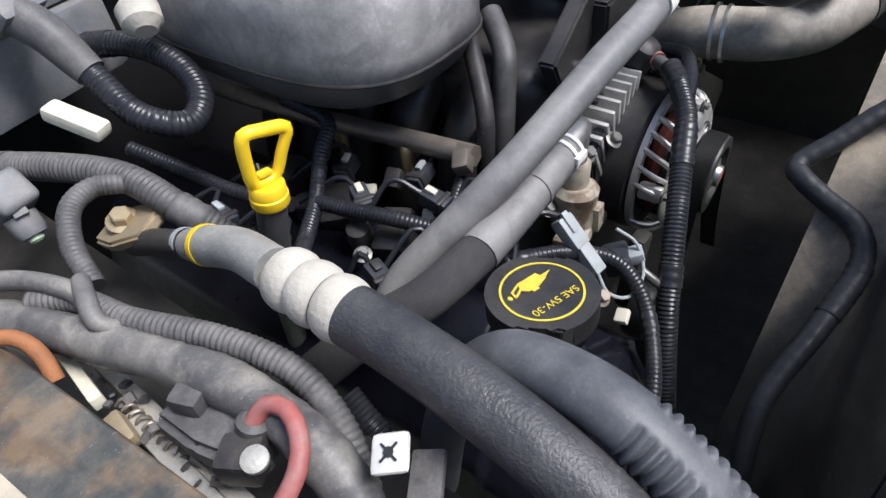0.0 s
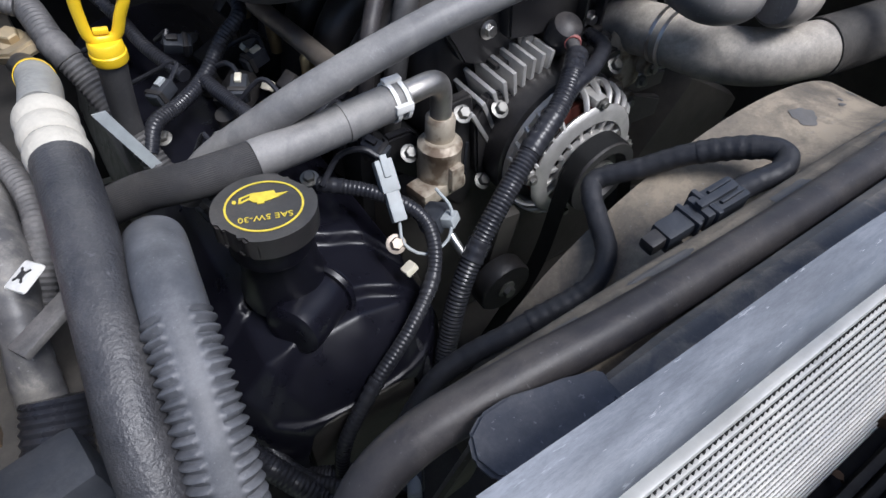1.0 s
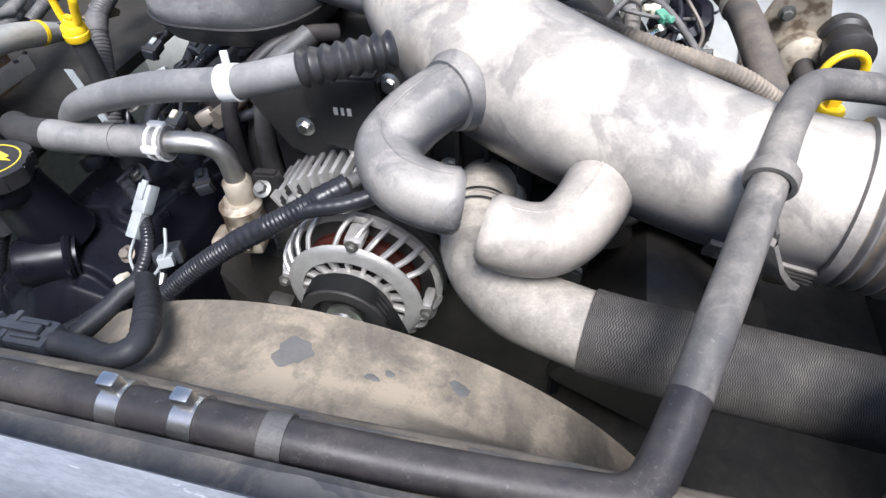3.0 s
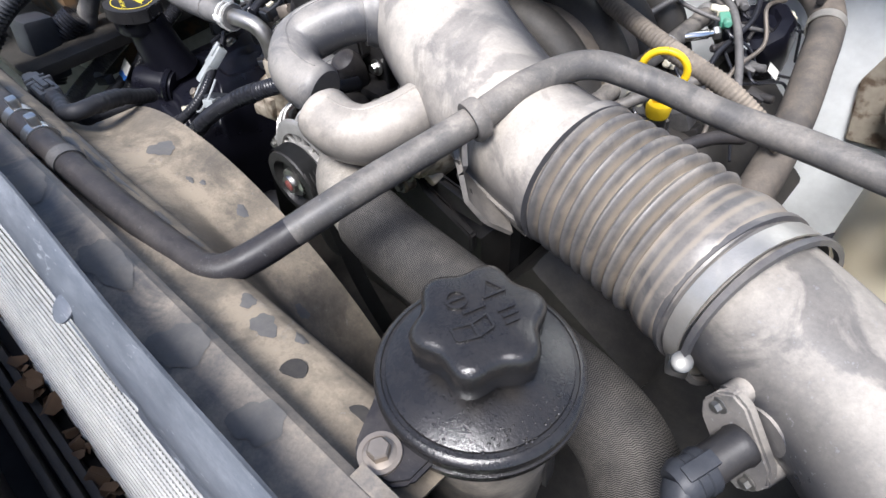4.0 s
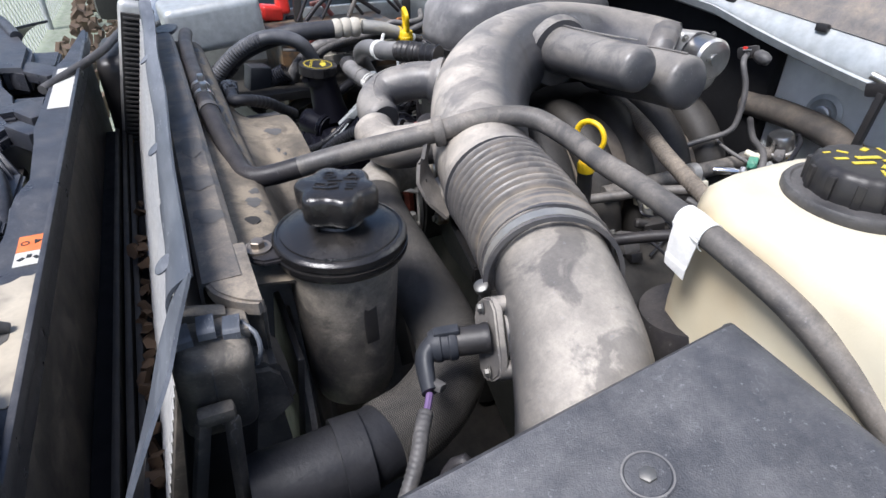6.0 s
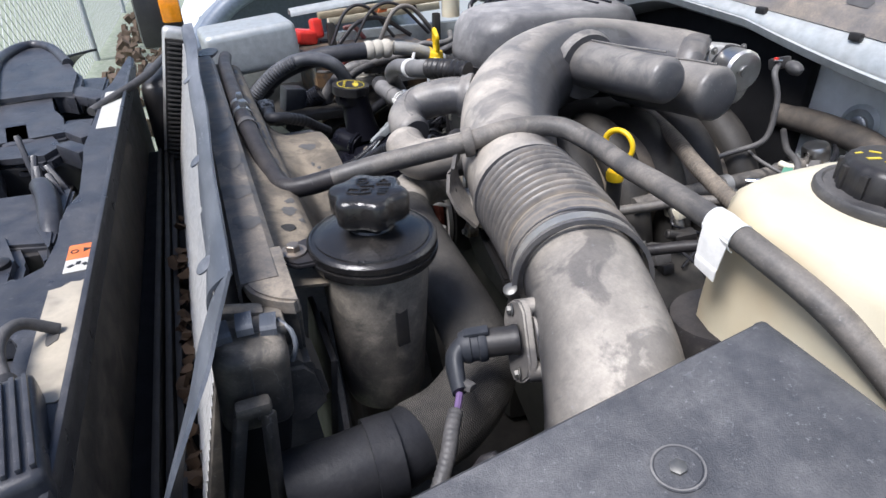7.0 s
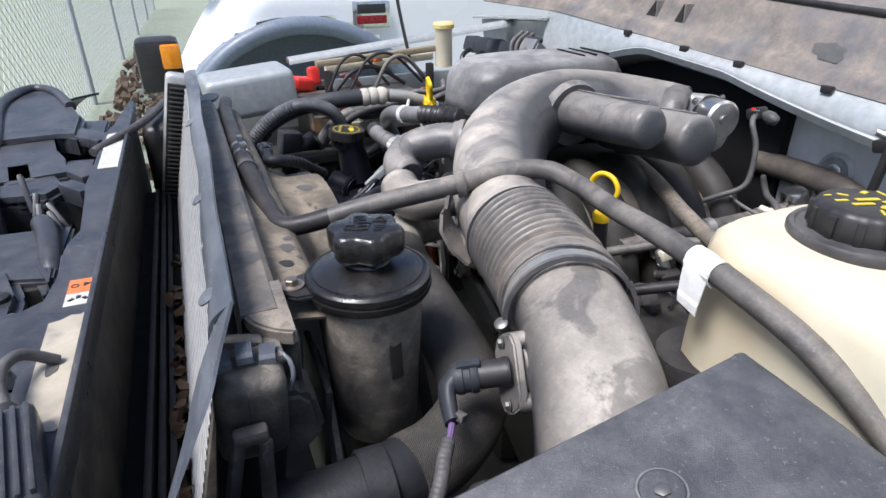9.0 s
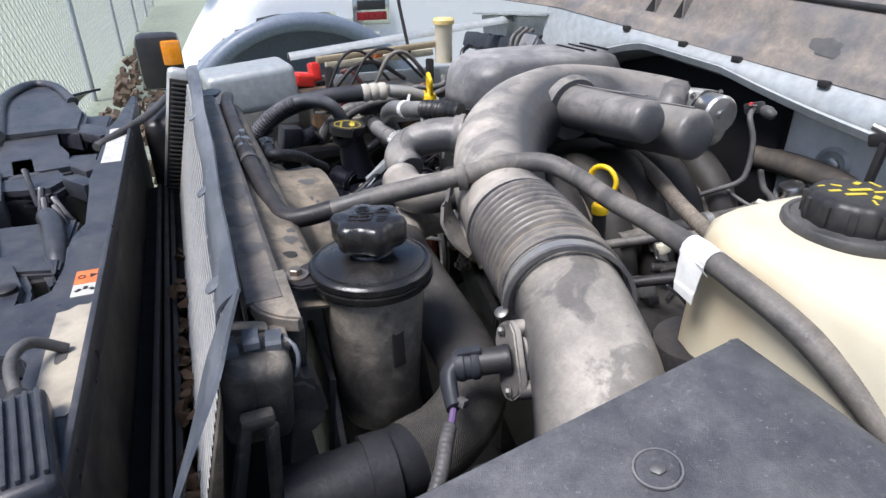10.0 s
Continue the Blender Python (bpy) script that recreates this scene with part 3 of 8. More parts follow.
# dark triangles drawn for the shadows in the slots behind sloped ribs
for x0, x1, x2, z0, z1 in ((0.315, 0.268, 0.262, 1.315, 1.372), (0.218, 0.182, 0.178, 1.312, 1.37), (0.7, 0.575, 0.57, 1.318, 1.385), (0.985, 0.83, 0.82, 1.325, 1.395)):
    part("slot_rib", plate([(x0, z0), (x1, z1), (x2, z0 + 0.004)], 0.05, None, pose(0, -0.905, 0, 90, 0, 0), 0.001), M_DEEP, cowl, "dark triangle in place of the shade behind a rib")
    part("slot_web", between((x2 - 0.004, -0.93, z0), (x1 - 0.005, -0.93, z1), 0.006, 0.05, 0.002, (0, 1, 0)), M_COWL, cowl)
for x in (0.12, 0.3, -0.02, -0.2):
    part("clip", box((0.02, 0.01, 0.012), pose(x, -0.866, lip_top(x) - 0.002), 0.003), M_BLACK, cowl)
part("seal", tube([(-0.9, -0.945, 1.36), (-0.3, -0.945, 1.375), (0.2, -0.945, 1.405), (0.6, -0.945, 1.44)], 0.006, 10), M_BLACK, cowl)
# thin dark bar that paints the shadow line of the cowl step
part("step_line", tube([(-0.9, -0.947, lip_top(-0.9) + 0.104), (-0.2, -0.947, lip_top(-0.2) + 0.104), (0.64, -0.947, lip_top(0.64) + 0.104)], 0.004, 8), M_DEEP, cowl)
# unseen bonnet, added to block sky light from behind the bay
solid("bonnet_panel", box((1.7, 0.05, 1.25), pose(0, -1.22, 2.07, 14, 0, 0), 0.02), M_BODY, "raised silver bonnet out of view above the engine bay", "bonnet", kind="structure")

# ---- inner sides ----
apron = thing("passenger_apron", "silver painted inner fender with dusty edge", "inner fender", kind="structure")
part("panel", box((0.02, 0.95, 0.5), pose(0.86, -0.49, 0.9), 0.004), M_BODY, apron)
def edge_at(u, v):
    y = -0.19 - 0.7 * u
    a = radians(180 * v)
    return (0.86 + 0.045 * (1 - math.cos(a)) / 2 - 0.02, y, 1.2 + 0.018 * math.sin(a) + 0.07 * u)
part("edge", sheet(edge_at, 30, 8, 0.003), M_BODY, apron)
part("corner", box((0.16, 0.21, 0.1), pose(0.74, -0.065, 1.16, -5, 0, 4), 0.018, segments=4), M_BODY, apron)
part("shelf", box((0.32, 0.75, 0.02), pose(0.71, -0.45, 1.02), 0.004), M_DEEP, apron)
side = thing("driver_apron", "dark inner fender panel below the air box", "inner fender", kind="structure")
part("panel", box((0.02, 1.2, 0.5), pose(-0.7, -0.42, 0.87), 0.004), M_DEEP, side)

# ---- radiator and front ----
STRIP = [(0.067, 1.19), (0.066, 1.214), (0.063, 1.218), (0.036, 1.219), (0.031, 1.215), (0.029, 1.194)]
LEDGE = [(0.03, 1.192), (0.012, 1.19), (-0.006, 1.187), (-0.014, 1.18), (-0.018, 1.168), (-0.02, 1.15)]


def strip_at(u, v):
    y, z = along(STRIP, v)
    x = -0.43 + 0.82 * u
    return (x, y + 0.01 * max(0, u - 0.93) / 0.07 * (v - 0.5), z)


def ledge_at(u, v):
    y, z = along(LEDGE, v)
    return (-0.408 + 0.838 * u, y, z + 0.0015 * math.sin(24 * u))


support = thing("radiator_support", "dusty pressed steel radiator support with dark oil spots", "radiator support")
M_STRIP = surface("painted_strip", (0.034, 0.038, 0.046), 0.42, dust=(0.33, 0.28, 0.22), dust_amount=0.62, stain=(0.045, 0.048, 0.056), stain_amount=0.3, stain_size=15, stain_soft=0.1, up=0.4, wipe=0.7)
part("front_strip", sheet(strip_at, 60, 20, 0.0025), M_STRIP, support, "dark painted steel strip with tan dirt")
part("end_paddle", plate([(0.374, 0.03), (0.391, 0.0255), (0.416, 0.0185), (0.43, 0.0185), (0.4395, 0.0235), (0.4435, 0.033), (0.4405, 0.043), (0.43, 0.0515), (0.407, 0.061), (0.374, 0.064)], 0.005, None, pose(0, 0, 1.2145), 0.0018), M_RAIL, support, "rounded blue black end paddle")
part("rear_ledge", sheet(ledge_at, 60, 15, 0.0025), M_TAN, support, "tan dusty steel ledge")
def tab_at(u, v):
    far = -0.431 - 0.034 * v ** 0.8 - 0.004 * math.sin(math.pi * v)
    x = -0.385 + (far + 0.385) * min(1.0, u / 0.9)
    side = 0.0625 - 0.003 * u
    if v < 0.2 and u > 0.6:
        x += 0.012 * ((0.2 - v) / 0.2) ** 2 * (u - 0.6) / 0.4
    z = 1.2185 - 0.001 * u - (0.011 * ((u - 0.9) / 0.1) ** 1.5 if u > 0.9 else 0.0)
    return (x, side + (0.027 - side) * v, z)
part("end_tab", sheet(tab_at, 40, 16, 0.003), M_SUPPORT, support, "dusty rounded end tab")
for x, y in ((-0.302, 0.012), (-0.352, 0.008), (0.33, 0.01)):
    part("hole", lathe([(0.0085, 0.0), (0.0085, 0.0014), (0.006, 0.0016)], (x, y, 1.189), seg=20), M_DEEP, support, "dark punched hole")


def shroud_at(u, v):
    a = radians(-82 + 164 * u)
    cx, cz, rad = 0.03, 0.827, 0.32
    rx, rz = cx + rad * math.sin(a), cz + rad * math.cos(a)
    fx = -0.45 + 0.92 * u
    flat = min(1.0, max(0.0, (0.46 - abs(u - 0.5)) / 0.08))
    fz = 1.158 * flat + 0.99 * (1 - flat)
    # a nearly straight barrel that meets the flat flange in a rounded crease
    bx, bz = cx + (rad + 0.004) * math.sin(a), cz + (rad + 0.002) * math.cos(a)
    s = min(1.0, v / 0.45)
    s = s * s * (3 - 2 * s)
    if v > 0.45:
        bx, bz = bx + (rx - bx) * (v - 0.45) / 0.55, bz + (rz - bz) * (v - 0.45) / 0.55
    return (fx + (bx - fx) * s, -0.012 - 0.09 * v, fz + (bz - fz) * s)


shroud = thing("fan_shroud", "tan dusty plastic fan shroud behind the radiator", "fan shroud")
part("barrel", sheet(shroud_at, 90, 22, 0.004), M_TAN, shroud)


def blot(place, u, v, ru, rv, seed, parent, lift=0.0009):
    """An oil spot that lies on a sheet."""
    r_ = random.Random(seed)
    bm = bmesh.new()
    ph = [r_.uniform(0, 6.28) for _ in range(3)]
    mid = bm.verts.new(Vector(place(u, v)) + Vector((0, 0, lift)))
    ring, inner = [], []
    for k in range(28):
        a = 2 * math.pi * k / 28
        w = 1 + 0.14 * math.sin(2 * a + ph[0]) + 0.12 * math.sin(3 * a + ph[1]) + 0.09 * math.sin(7 * a + ph[2])
        for f, store in ((0.55, inner), (1.0, ring)):
            store.append(bm.verts.new(Vector(place(u + ru * w * f * math.cos(a), v + rv * w * f * math.sin(a))) + Vector((0, 0, lift * (1 if f < 1 else 0.55)))))
    for k in range(28):
        bm.faces.new((mid, inner[k], inner[(k + 1) % 28]))
        bm.faces.new((inner[k], ring[k], ring[(k + 1) % 28], inner[(k + 1) % 28]))
    return part("oil_spot", bm, M_SPOT, parent, "dark oil spot")


def shroud_u(x):
    return min(range(2001), key=lambda k: abs(shroud_at(k / 2000, 0.6)[0] - x)) / 2000


for x, v, ru, rv, sd in ((0.02, 0.6, 0.0145, 0.12, 5), (-0.09, 0.7, 0.008, 0.05, 2), (-0.035, 0.55, 0.005, 0.03, 3), (0.16, 0.5, 0.01, 0.05, 4), (-0.045, 0.62, 0.004, 0.025, 6), (-0.18, 0.5, 0.008, 0.05, 7)):
    blot(shroud_at, shroud_u(x), v, ru, rv, sd, shroud)
for x, v, ru, rv, sd in ((-0.331, 0.52, 0.016, 0.1, 11), (-0.26, 0.5, 0.02, 0.12, 12), (-0.17, 0.52, 0.03, 0.1, 13), (-0.05, 0.5, 0.025, 0.12, 14)):
    blot(strip_at, (x + 0.43) / 0.82, v, ru, rv, sd, support)
for x, v, ru, rv, sd in ((-0.26, 0.3, 0.012, 0.09, 21), (-0.235, 0.36, 0.008, 0.06, 22), (-0.285, 0.42, 0.008, 0.05, 23), (-0.12, 0.4, 0.016, 0.05, 24), (-0.055, 0.42, 0.03, 0.035, 25), (-0.01, 0.4, 0.03, 0.03, 26), (0.03, 0.36, 0.02, 0.035, 27), (0.06, 0.3, 0.016, 0.06, 30), (0.16, 0.36, 0.02, 0.09, 28), (0.28, 0.4, 0.03, 0.06, 31), (0.36, 0.38, 0.02, 0.07, 32), (-0.16, 0.48, 0.01, 0.06, 29)):
    blot(ledge_at, (x + 0.408) / 0.838, v, ru, rv, sd, support)

for x, v, ru, rv, sd in ((0.045, 0.62, 0.012, 0.05, 41), (0.03, 0.58, 0.014, 0.05, 42), (0.012, 0.55, 0.016, 0.05, 43), (-0.006, 0.56, 0.014, 0.06, 44), (-0.022, 0.5, 0.01, 0.05, 45), (0.055, 0.5, 0.008, 0.03, 46)):
    blot(ledge_at, (x + 0.408) / 0.838, v, ru, rv, sd, support)
for u, v, ru, rv, sd in ((0.36, 0.47, 0.03, 0.04, 52), (0.2, 0.5, 0.025, 0.05, 53), (0.48, 0.45, 0.02, 0.03, 54), (0.12, 0.42, 0.02, 0.03, 55)):
    blot(grille_at, u * 0.795, v, ru * 0.795, rv, sd, cowl, 0.003)
radiator = thing("radiator", "aluminium radiator core with bright horizontal tubes", "radiator", at=(0, 0.078, 1.233))
LEAN_BACK = pose(0, 0, 0, 14, 0, 0)
part("core", box((0.915, 0.03, 0.46), LEAN_BACK @ pose(0.005, -0.026, -0.272)), M_FIN_DARK, radiator)
bar = part("cooling_tube", box((0.91, 0.006, 0.0034), None, 0.001), M_FIN, radiator)
bar.matrix_local = LEAN_BACK @ pose(0.005, -0.003, -0.006)
for k in range(1, 31):
    o = new("cooling_tube", bar.data)
    o.parent = radiator
    o.matrix_local = LEAN_BACK @ pose(0.005, -0.003, -0.006 - 0.0115 * k)
bm = bmesh.new()
for k in range(260):
    x = -0.45 + 0.0035 * k
    box((0.0006, 0.003, 0.37), LEAN_BACK @ pose(x, -0.0028, -0.19), 0.0, bm)
tagged(part("fin_mesh", bm, M_FIN_DARK, radiator), kind="stuff")
part("end_plate", box((0.014, 0.03, 0.5), LEAN_BACK @ pose(-0.459, -0.016, -0.262), 0.004), M_TANK, radiator)
tank = thing("radiator_end_tank", "dusty black plastic radiator end tank with steel crimp tabs", "radiator tank")
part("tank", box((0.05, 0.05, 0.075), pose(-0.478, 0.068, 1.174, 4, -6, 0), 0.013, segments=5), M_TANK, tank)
# lower tank in near-black: the shade below the block is in its colour
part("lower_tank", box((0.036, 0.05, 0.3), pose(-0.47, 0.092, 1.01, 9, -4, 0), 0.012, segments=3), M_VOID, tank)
part("header_plate", box((0.034, 0.05, 0.01), pose(-0.468, 0.064, 1.206, 0, 6, 0), 0.004), M_TANK, tank)
part("mould_line", between((-0.5055, 0.068, 1.2), (-0.5015, 0.07, 1.15), 0.0014, 0.0014, 0.0004), M_RUBBER, tank)


def clip_at(u, v):
    x, z = along([(0.012, 0.001), (0.003, 0.001), (-0.002, 0.0), (-0.004, -0.002), (-0.0045, -0.007)], v)
    return (x, -0.0055 + 0.011 * u, z)


for y, dz, a in ((0.081, 0.002, 6), (0.066, 0.005, -3), (0.051, 0.0, -8)):
    part("crimp_tab", sheet(clip_at, 3, 12, 0.0016), M_FLAP, tank, "blue grey bent crimp tab").matrix_local = pose(-0.484, y, 1.216 + dz, 0, 0, a)
part("crimp_wire", tube([(-0.476, 0.044, 1.212), (-0.486, 0.037, 1.208), (-0.492, 0.036, 1.198), (-0.49, 0.04, 1.185)], 0.0018, 8), M_FLAP, tank)
arm = thing("shroud_bracket", "dusty black plastic bracket beside the radiator tank", "bracket")
part("upright", plate([(0.0, 0.0), (0.036, 0.0), (0.036, -0.028), (0.03, -0.09), (0.004, -0.098)], 0.006, None, pose(-0.462, 0.026, 1.209, 90, 0, 70), 0.002), M_TANK, arm)
part("shelf", plate([(0.05, 1.175), (0.03, 1.172), (0.021, 1.162), (0.0155, 1.13), (0.034, 1.113), (0.07, 1.116), (0.085, 1.15)], 0.05, None, Matrix(((0, 0, 1, -0.482), (1, 0, 0, 0), (0, 1, 0, 0), (0, 0, 0, 1))), 0.005), M_TANK, arm, "dusty moulded bracket plate")
part("side_band", sheet(lambda u, v: (-0.33 - 0.2 * u, -0.006 + 0.02 * u * u - 0.004 * v, 1.105 - 0.05 * u ** 1.5 - 0.055 * v), 14, 6, 0.005), M_TANK, arm)
part("back_web", box((0.1, 0.006, 0.12), pose(-0.4, 0.012, 1.08, 6, 0, 0), 0.002), M_BLACK, arm)
for a, b in (((-0.515, 0.08, 1.172), (-0.522, 0.1, 1.09)), ((-0.515, 0.063, 1.168), (-0.522, 0.07, 1.08))):
    part("leg", between(a, b, 0.008, 0.009, 0.0025), M_TANK, arm)
part("leg_head", box((0.012, 0.024, 0.011), pose(-0.514, 0.0715, 1.174, 0, 0, 0), 0.004), M_TANK, arm)


def flap_at(u, v):
    x = -0.463 + 0.925 * u
    turn = max(0.0, -0.35 - x)
    top = Vector((x, 0.06 - 0.0175 * x, 1.257 + 0.0125 * x))
    low = Vector((x, 0.079 - 0.01 * x + 0.045 * turn, 1.221 + 0.065 * x + 0.25 * turn))
    p = top.lerp(low, v)
    return p + Vector((0, 0.006, 0.004)) * math.sin(math.pi * v) + Vector((0, 0.0012 * math.sin(17 * x), 0.0015 * math.sin(31 * x + 2 * v)))


flap = thing("seal_flap", "blue grey rubber sealing flap along the radiator top", "seal flap")
part("strip", sheet(flap_at, 90, 8, 0.0025), M_FLAP, flap)
DROP_IN = spline([(-0.463, 0.0887, 1.2192), (-0.465, 0.102, 1.19), (-0.478, 0.126, 1.125), (-0.488, 0.148, 1.05)], 0.01)
DROP_OUT = spline([(-0.463, 0.068, 1.2512), (-0.503, 0.082, 1.237), (-0.533, 0.09, 1.231), (-0.558, 0.105, 1.215), (-0.575, 0.128, 1.175), (-0.585, 0.152, 1.11)], 0.01)


def drop_at(u, v):
    ends = []
    for line in (DROP_IN, DROP_OUT):
        k = v * (len(line) - 1)
        i = min(int(k), len(line) - 2)
        ends.append(line[i].lerp(line[i + 1], k - i))
    return ends[0].lerp(ends[1], u) + Vector((-0.002, 0.002, 0.002)) * math.sin(math.pi * u)


part("hanging_end", sheet(drop_at, 10, 24, 0.0025), M_FLAP, flap)
for x in (0.1, -0.203, -0.42):
    u = (x + 0.463) / 0.925
    part("push_pin", lathe([(0.009, 0), (0.009, 0.0012), (0.007, 0.0025)], Vector(flap_at(u, 0.55)) + Vector((0, 0.0003, 0.0003)), (0, 0.6, 0.8), 20), M_FLAP, flap)

# finned cooler at the passenger end
cooler = thing("oil_cooler", "dark finned oil cooler in a grey frame", "oil cooler")
COOL = pose(0.49, 0.084, 1.243, 12.5, 0, 0)
part("frame", box((0.03, 0.056, 0.42), COOL @ pose(0.012, 0, -0.2), 0.012, segments=3), M_FIN, cooler)
part("backing", box((0.02, 0.046, 0.4), COOL @ pose(-0.004, 0, -0.21)), M_DEEP, cooler)
for k in range(42):
    part("fin", box((0.02, 0.038, 0.0045), COOL @ pose(-0.014, 0, -0.018 - 0.0092 * k, 0, 12, 0), 0.0015), M_FIN_DARK, cooler)

# trench between radiator and grille, with dead leaves
solid("grille_trench", box((1.1, 0.09, 0.02), pose(0.0, 0.155, 0.985), 0.004), M_VOID, "dark gutter between radiator and grille", "gutter", kind="structure")
seal = thing("gutter_seal", "dark ribbed foam seal in the gutter", "seal strip")
for k, y in enumerate((0.15, 0.16, 0.172)):
    part("rib", box((1.0, 0.008, 0.02), pose(0, y, 1.0 + 0.004 * k), 0.003), M_FIN_DARK, seal)
rnd = random.Random(9)
for k in range(46):
    bm = bmesh.new()
    s = rnd.uniform(0.007, 0.016)
    ring = [bm.verts.new((s * math.cos(a) * (1 if n % 2 else 0.7), 0.6 * s * math.sin(a), 0.3 * s * math.cos(2 * a))) for n, a in enumerate([2 * math.pi * j / 8 for j in range(8)])]
    mid = bm.verts.new((0, 0, 0.004))
    low = bm.verts.new((0, 0, 0.0025))
    for j in range(8):
        bm.faces.new((mid, ring[j], ring[(j + 1) % 8]))
        bm.faces.new((low, ring[(j + 1) % 8], ring[j]))
    o = solid("dead_leaf", bm, M_LEAF, "small curled brown dead leaf in the gutter", "leaf", "dead leaves")
    o.matrix_world = pose(rnd.gauss(-0.2, 0.16), rnd.gauss(0.139, 0.004), 1.005 + rnd.uniform(0, 0.018), rnd.uniform(-40, 40), rnd.uniform(-40, 40), rnd.uniform(0, 360))

# grille opening panel
grille = thing("grille_panel", "black plastic grille opening panel with stickers", "grille panel")
part("rail", plate([(-0.72, 0.196), (0.62, 0.196), (0.78, 0.198), (0.8, 0.212), (0.54, 0.225), (0.483, 0.243), (0.24, 0.241), (0.15, 0.243), (0.1, 0.238), (-0.03, 0.226), (-0.07, 0.236), (-0.088, 0.245), (-0.16, 0.239), (-0.212, 0.24), (-0.228, 0.258), (-0.235, 0.3), (-0.31, 0.3), (-0.322, 0.25), (-0.34, 0.24), (-0.72, 0.24)], 0.03, None, pose(0, 0, 1.122), 0.004), M_RAIL, grille)
part("back_wall", box((1.4, 0.012, 0.3), pose(0.0, 0.206, 0.965), 0.003), M_TANK, grille)
for x, w in ((0.66, 0.12), (0.3, 0.2), (-0.02, 0.17), (-0.33, 0.13)):
    part("bay", plate([(-w / 2, 0), (w / 2, 0), (w / 2 - 0.01, 0.1), (0.02, 0.13), (-w / 2 + 0.02, 0.12)], 0.02, None, pose(x, 0.255, 1.105, 4, 0, 0), 0.004), M_RAIL, grille)
    part("rib", box((0.014, 0.16, 0.07), pose(x - w / 2, 0.32, 1.085, 4, 0, 6), 0.004), M_BLACK, grille)
    part("pocket", box((w * 0.55, 0.05, 0.05), pose(x + 0.01, 0.36, 1.115, 0, 0, 12), 0.01), M_RAIL, grille)
def front_shell(u, v):
    a = radians(95 * v)
    pull = 0.1 * max(0.0, 1 - u / 0.12) ** 2
    return (1.02 - 1.35 * u, 0.4 + 0.09 * math.sin(a) - pull, 1.135 - 0.02 * max(0, u - 0.5) - 0.1 * (1 - math.cos(a)))
part("front_edge", sheet(front_shell, 40, 14, 0.006), M_RAIL, grille)
for pts, z, deep in (([(0.5, 0.44), (0.58, 0.44), (0.845, 0.49), (1.03, 0.465), (1.02, 0.415), (0.772, 0.33), (0.668, 0.296), (0.489, 0.288), (0.53, 0.33)], 1.15, 0.05),
                     ([(0.25, 0.4), (0.6, 0.445), (0.625, 0.345), (0.43, 0.33), (0.373, 0.29), (0.276, 0.277)], 1.14, 0.035),
                     ([(0.19, 0.4), (0.262, 0.385), (0.293, 0.3), (0.225, 0.276), (0.173, 0.3), (0.2, 0.345)], 1.137, 0.03),
                     ([(0.092, 0.312), (0.1, 0.298), (-0.011, 0.266), (-0.115, 0.25), (-0.14, 0.262), (-0.06, 0.29)], 1.128, 0.06),
                     ([(-0.02, 0.36), (-0.049, 0.322), (-0.074, 0.3), (-0.14, 0.279), (-0.222, 0.276), (-0.235, 0.3), (-0.2, 0.38)], 1.132, 0.03),
                     ([(-0.24, 0.4), (-0.25, 0.31), (-0.3, 0.305), (-0.33, 0.4)], 1.12, 0.03)):
    part("moulded_boss", plate(pts, deep, None, pose(0, 0, z - deep), 0.009), M_RAIL, grille)
for a, b, w, h in (((0.47, 0.235, 1.135), (0.56, 0.31, 1.135), 0.05, 0.02), ((0.25, 0.24, 1.13), (0.33, 0.29, 1.13), 0.045, 0.022), ((0.16, 0.242, 1.13), (0.215, 0.28, 1.13), 0.025, 0.03), ((-0.22, 0.25, 1.125), (-0.2, 0.29, 1.125), 0.03, 0.02), ((0.13, 0.37, 1.12), (0.28, 0.4, 1.12), 0.03, 0.05)):
    part("web", between(a, b, w, h, 0.004), M_RAIL, grille)
part("hump", tube([(0.1, 0.3, 1.1), (0.06, 0.29, 1.135), (0.01, 0.275, 1.137), (-0.06, 0.265, 1.12), (-0.12, 0.26, 1.07)], lambda s, w: 0.014, 14), M_RAIL, grille)
part("rim_bead", tube([(0.5, 0.43, 1.152), (0.84, 0.485, 1.155), (1.02, 0.46, 1.155), (0.99, 0.4, 1.152), (0.78, 0.335, 1.15)], 0.012, 12), M_RAIL, grille)
for x, y, z, lean in ((0.115, 0.298, 1.162, 0.02), (0.1, 0.285, 1.15, -0.015), (0.085, 0.292, 1.156, 0.012), (0.07, 0.28, 1.148, -0.01), (0.21, 0.335, 1.165, 0.0)):
    part("clip_finger", between((x - 0.03, y - 0.01 + lean, 1.11), (x, y, z), 0.011, 0.008, 0.003, (0, 1, 0)), M_RAIL, grille)
part("clip_screw", lathe([(0.012, 0), (0.012, 0.006), (0.008, 0.008)], (-0.15, 0.3, 1.13), (0, 0.1, 1), 20), M_BLACK, grille)
part("apron", box((1.3, 0.2, 0.02), pose(0.1, 0.38, 1.06, -6, 0, 0), 0.004), M_BLACK, grille)
part("rear_lip", box((1.36, 0.006, 0.016), pose(-0.04, 0.1965, 1.154), 0.002), M_RAIL, grille)
part("sticker", plate([(0.235, 0.196), (0.235, 0.233), (0.462, 0.234), (0.475, 0.196)], 0.0008, None, pose(0, 0, 1.1522), 0.0), M_LABEL, grille, "white paper sticker")
part("sticker", box((0.026, 0.023, 0.0008), pose(-0.221, 0.2125, 1.1526), 0.0), M_LABEL, grille, "white warning sticker")
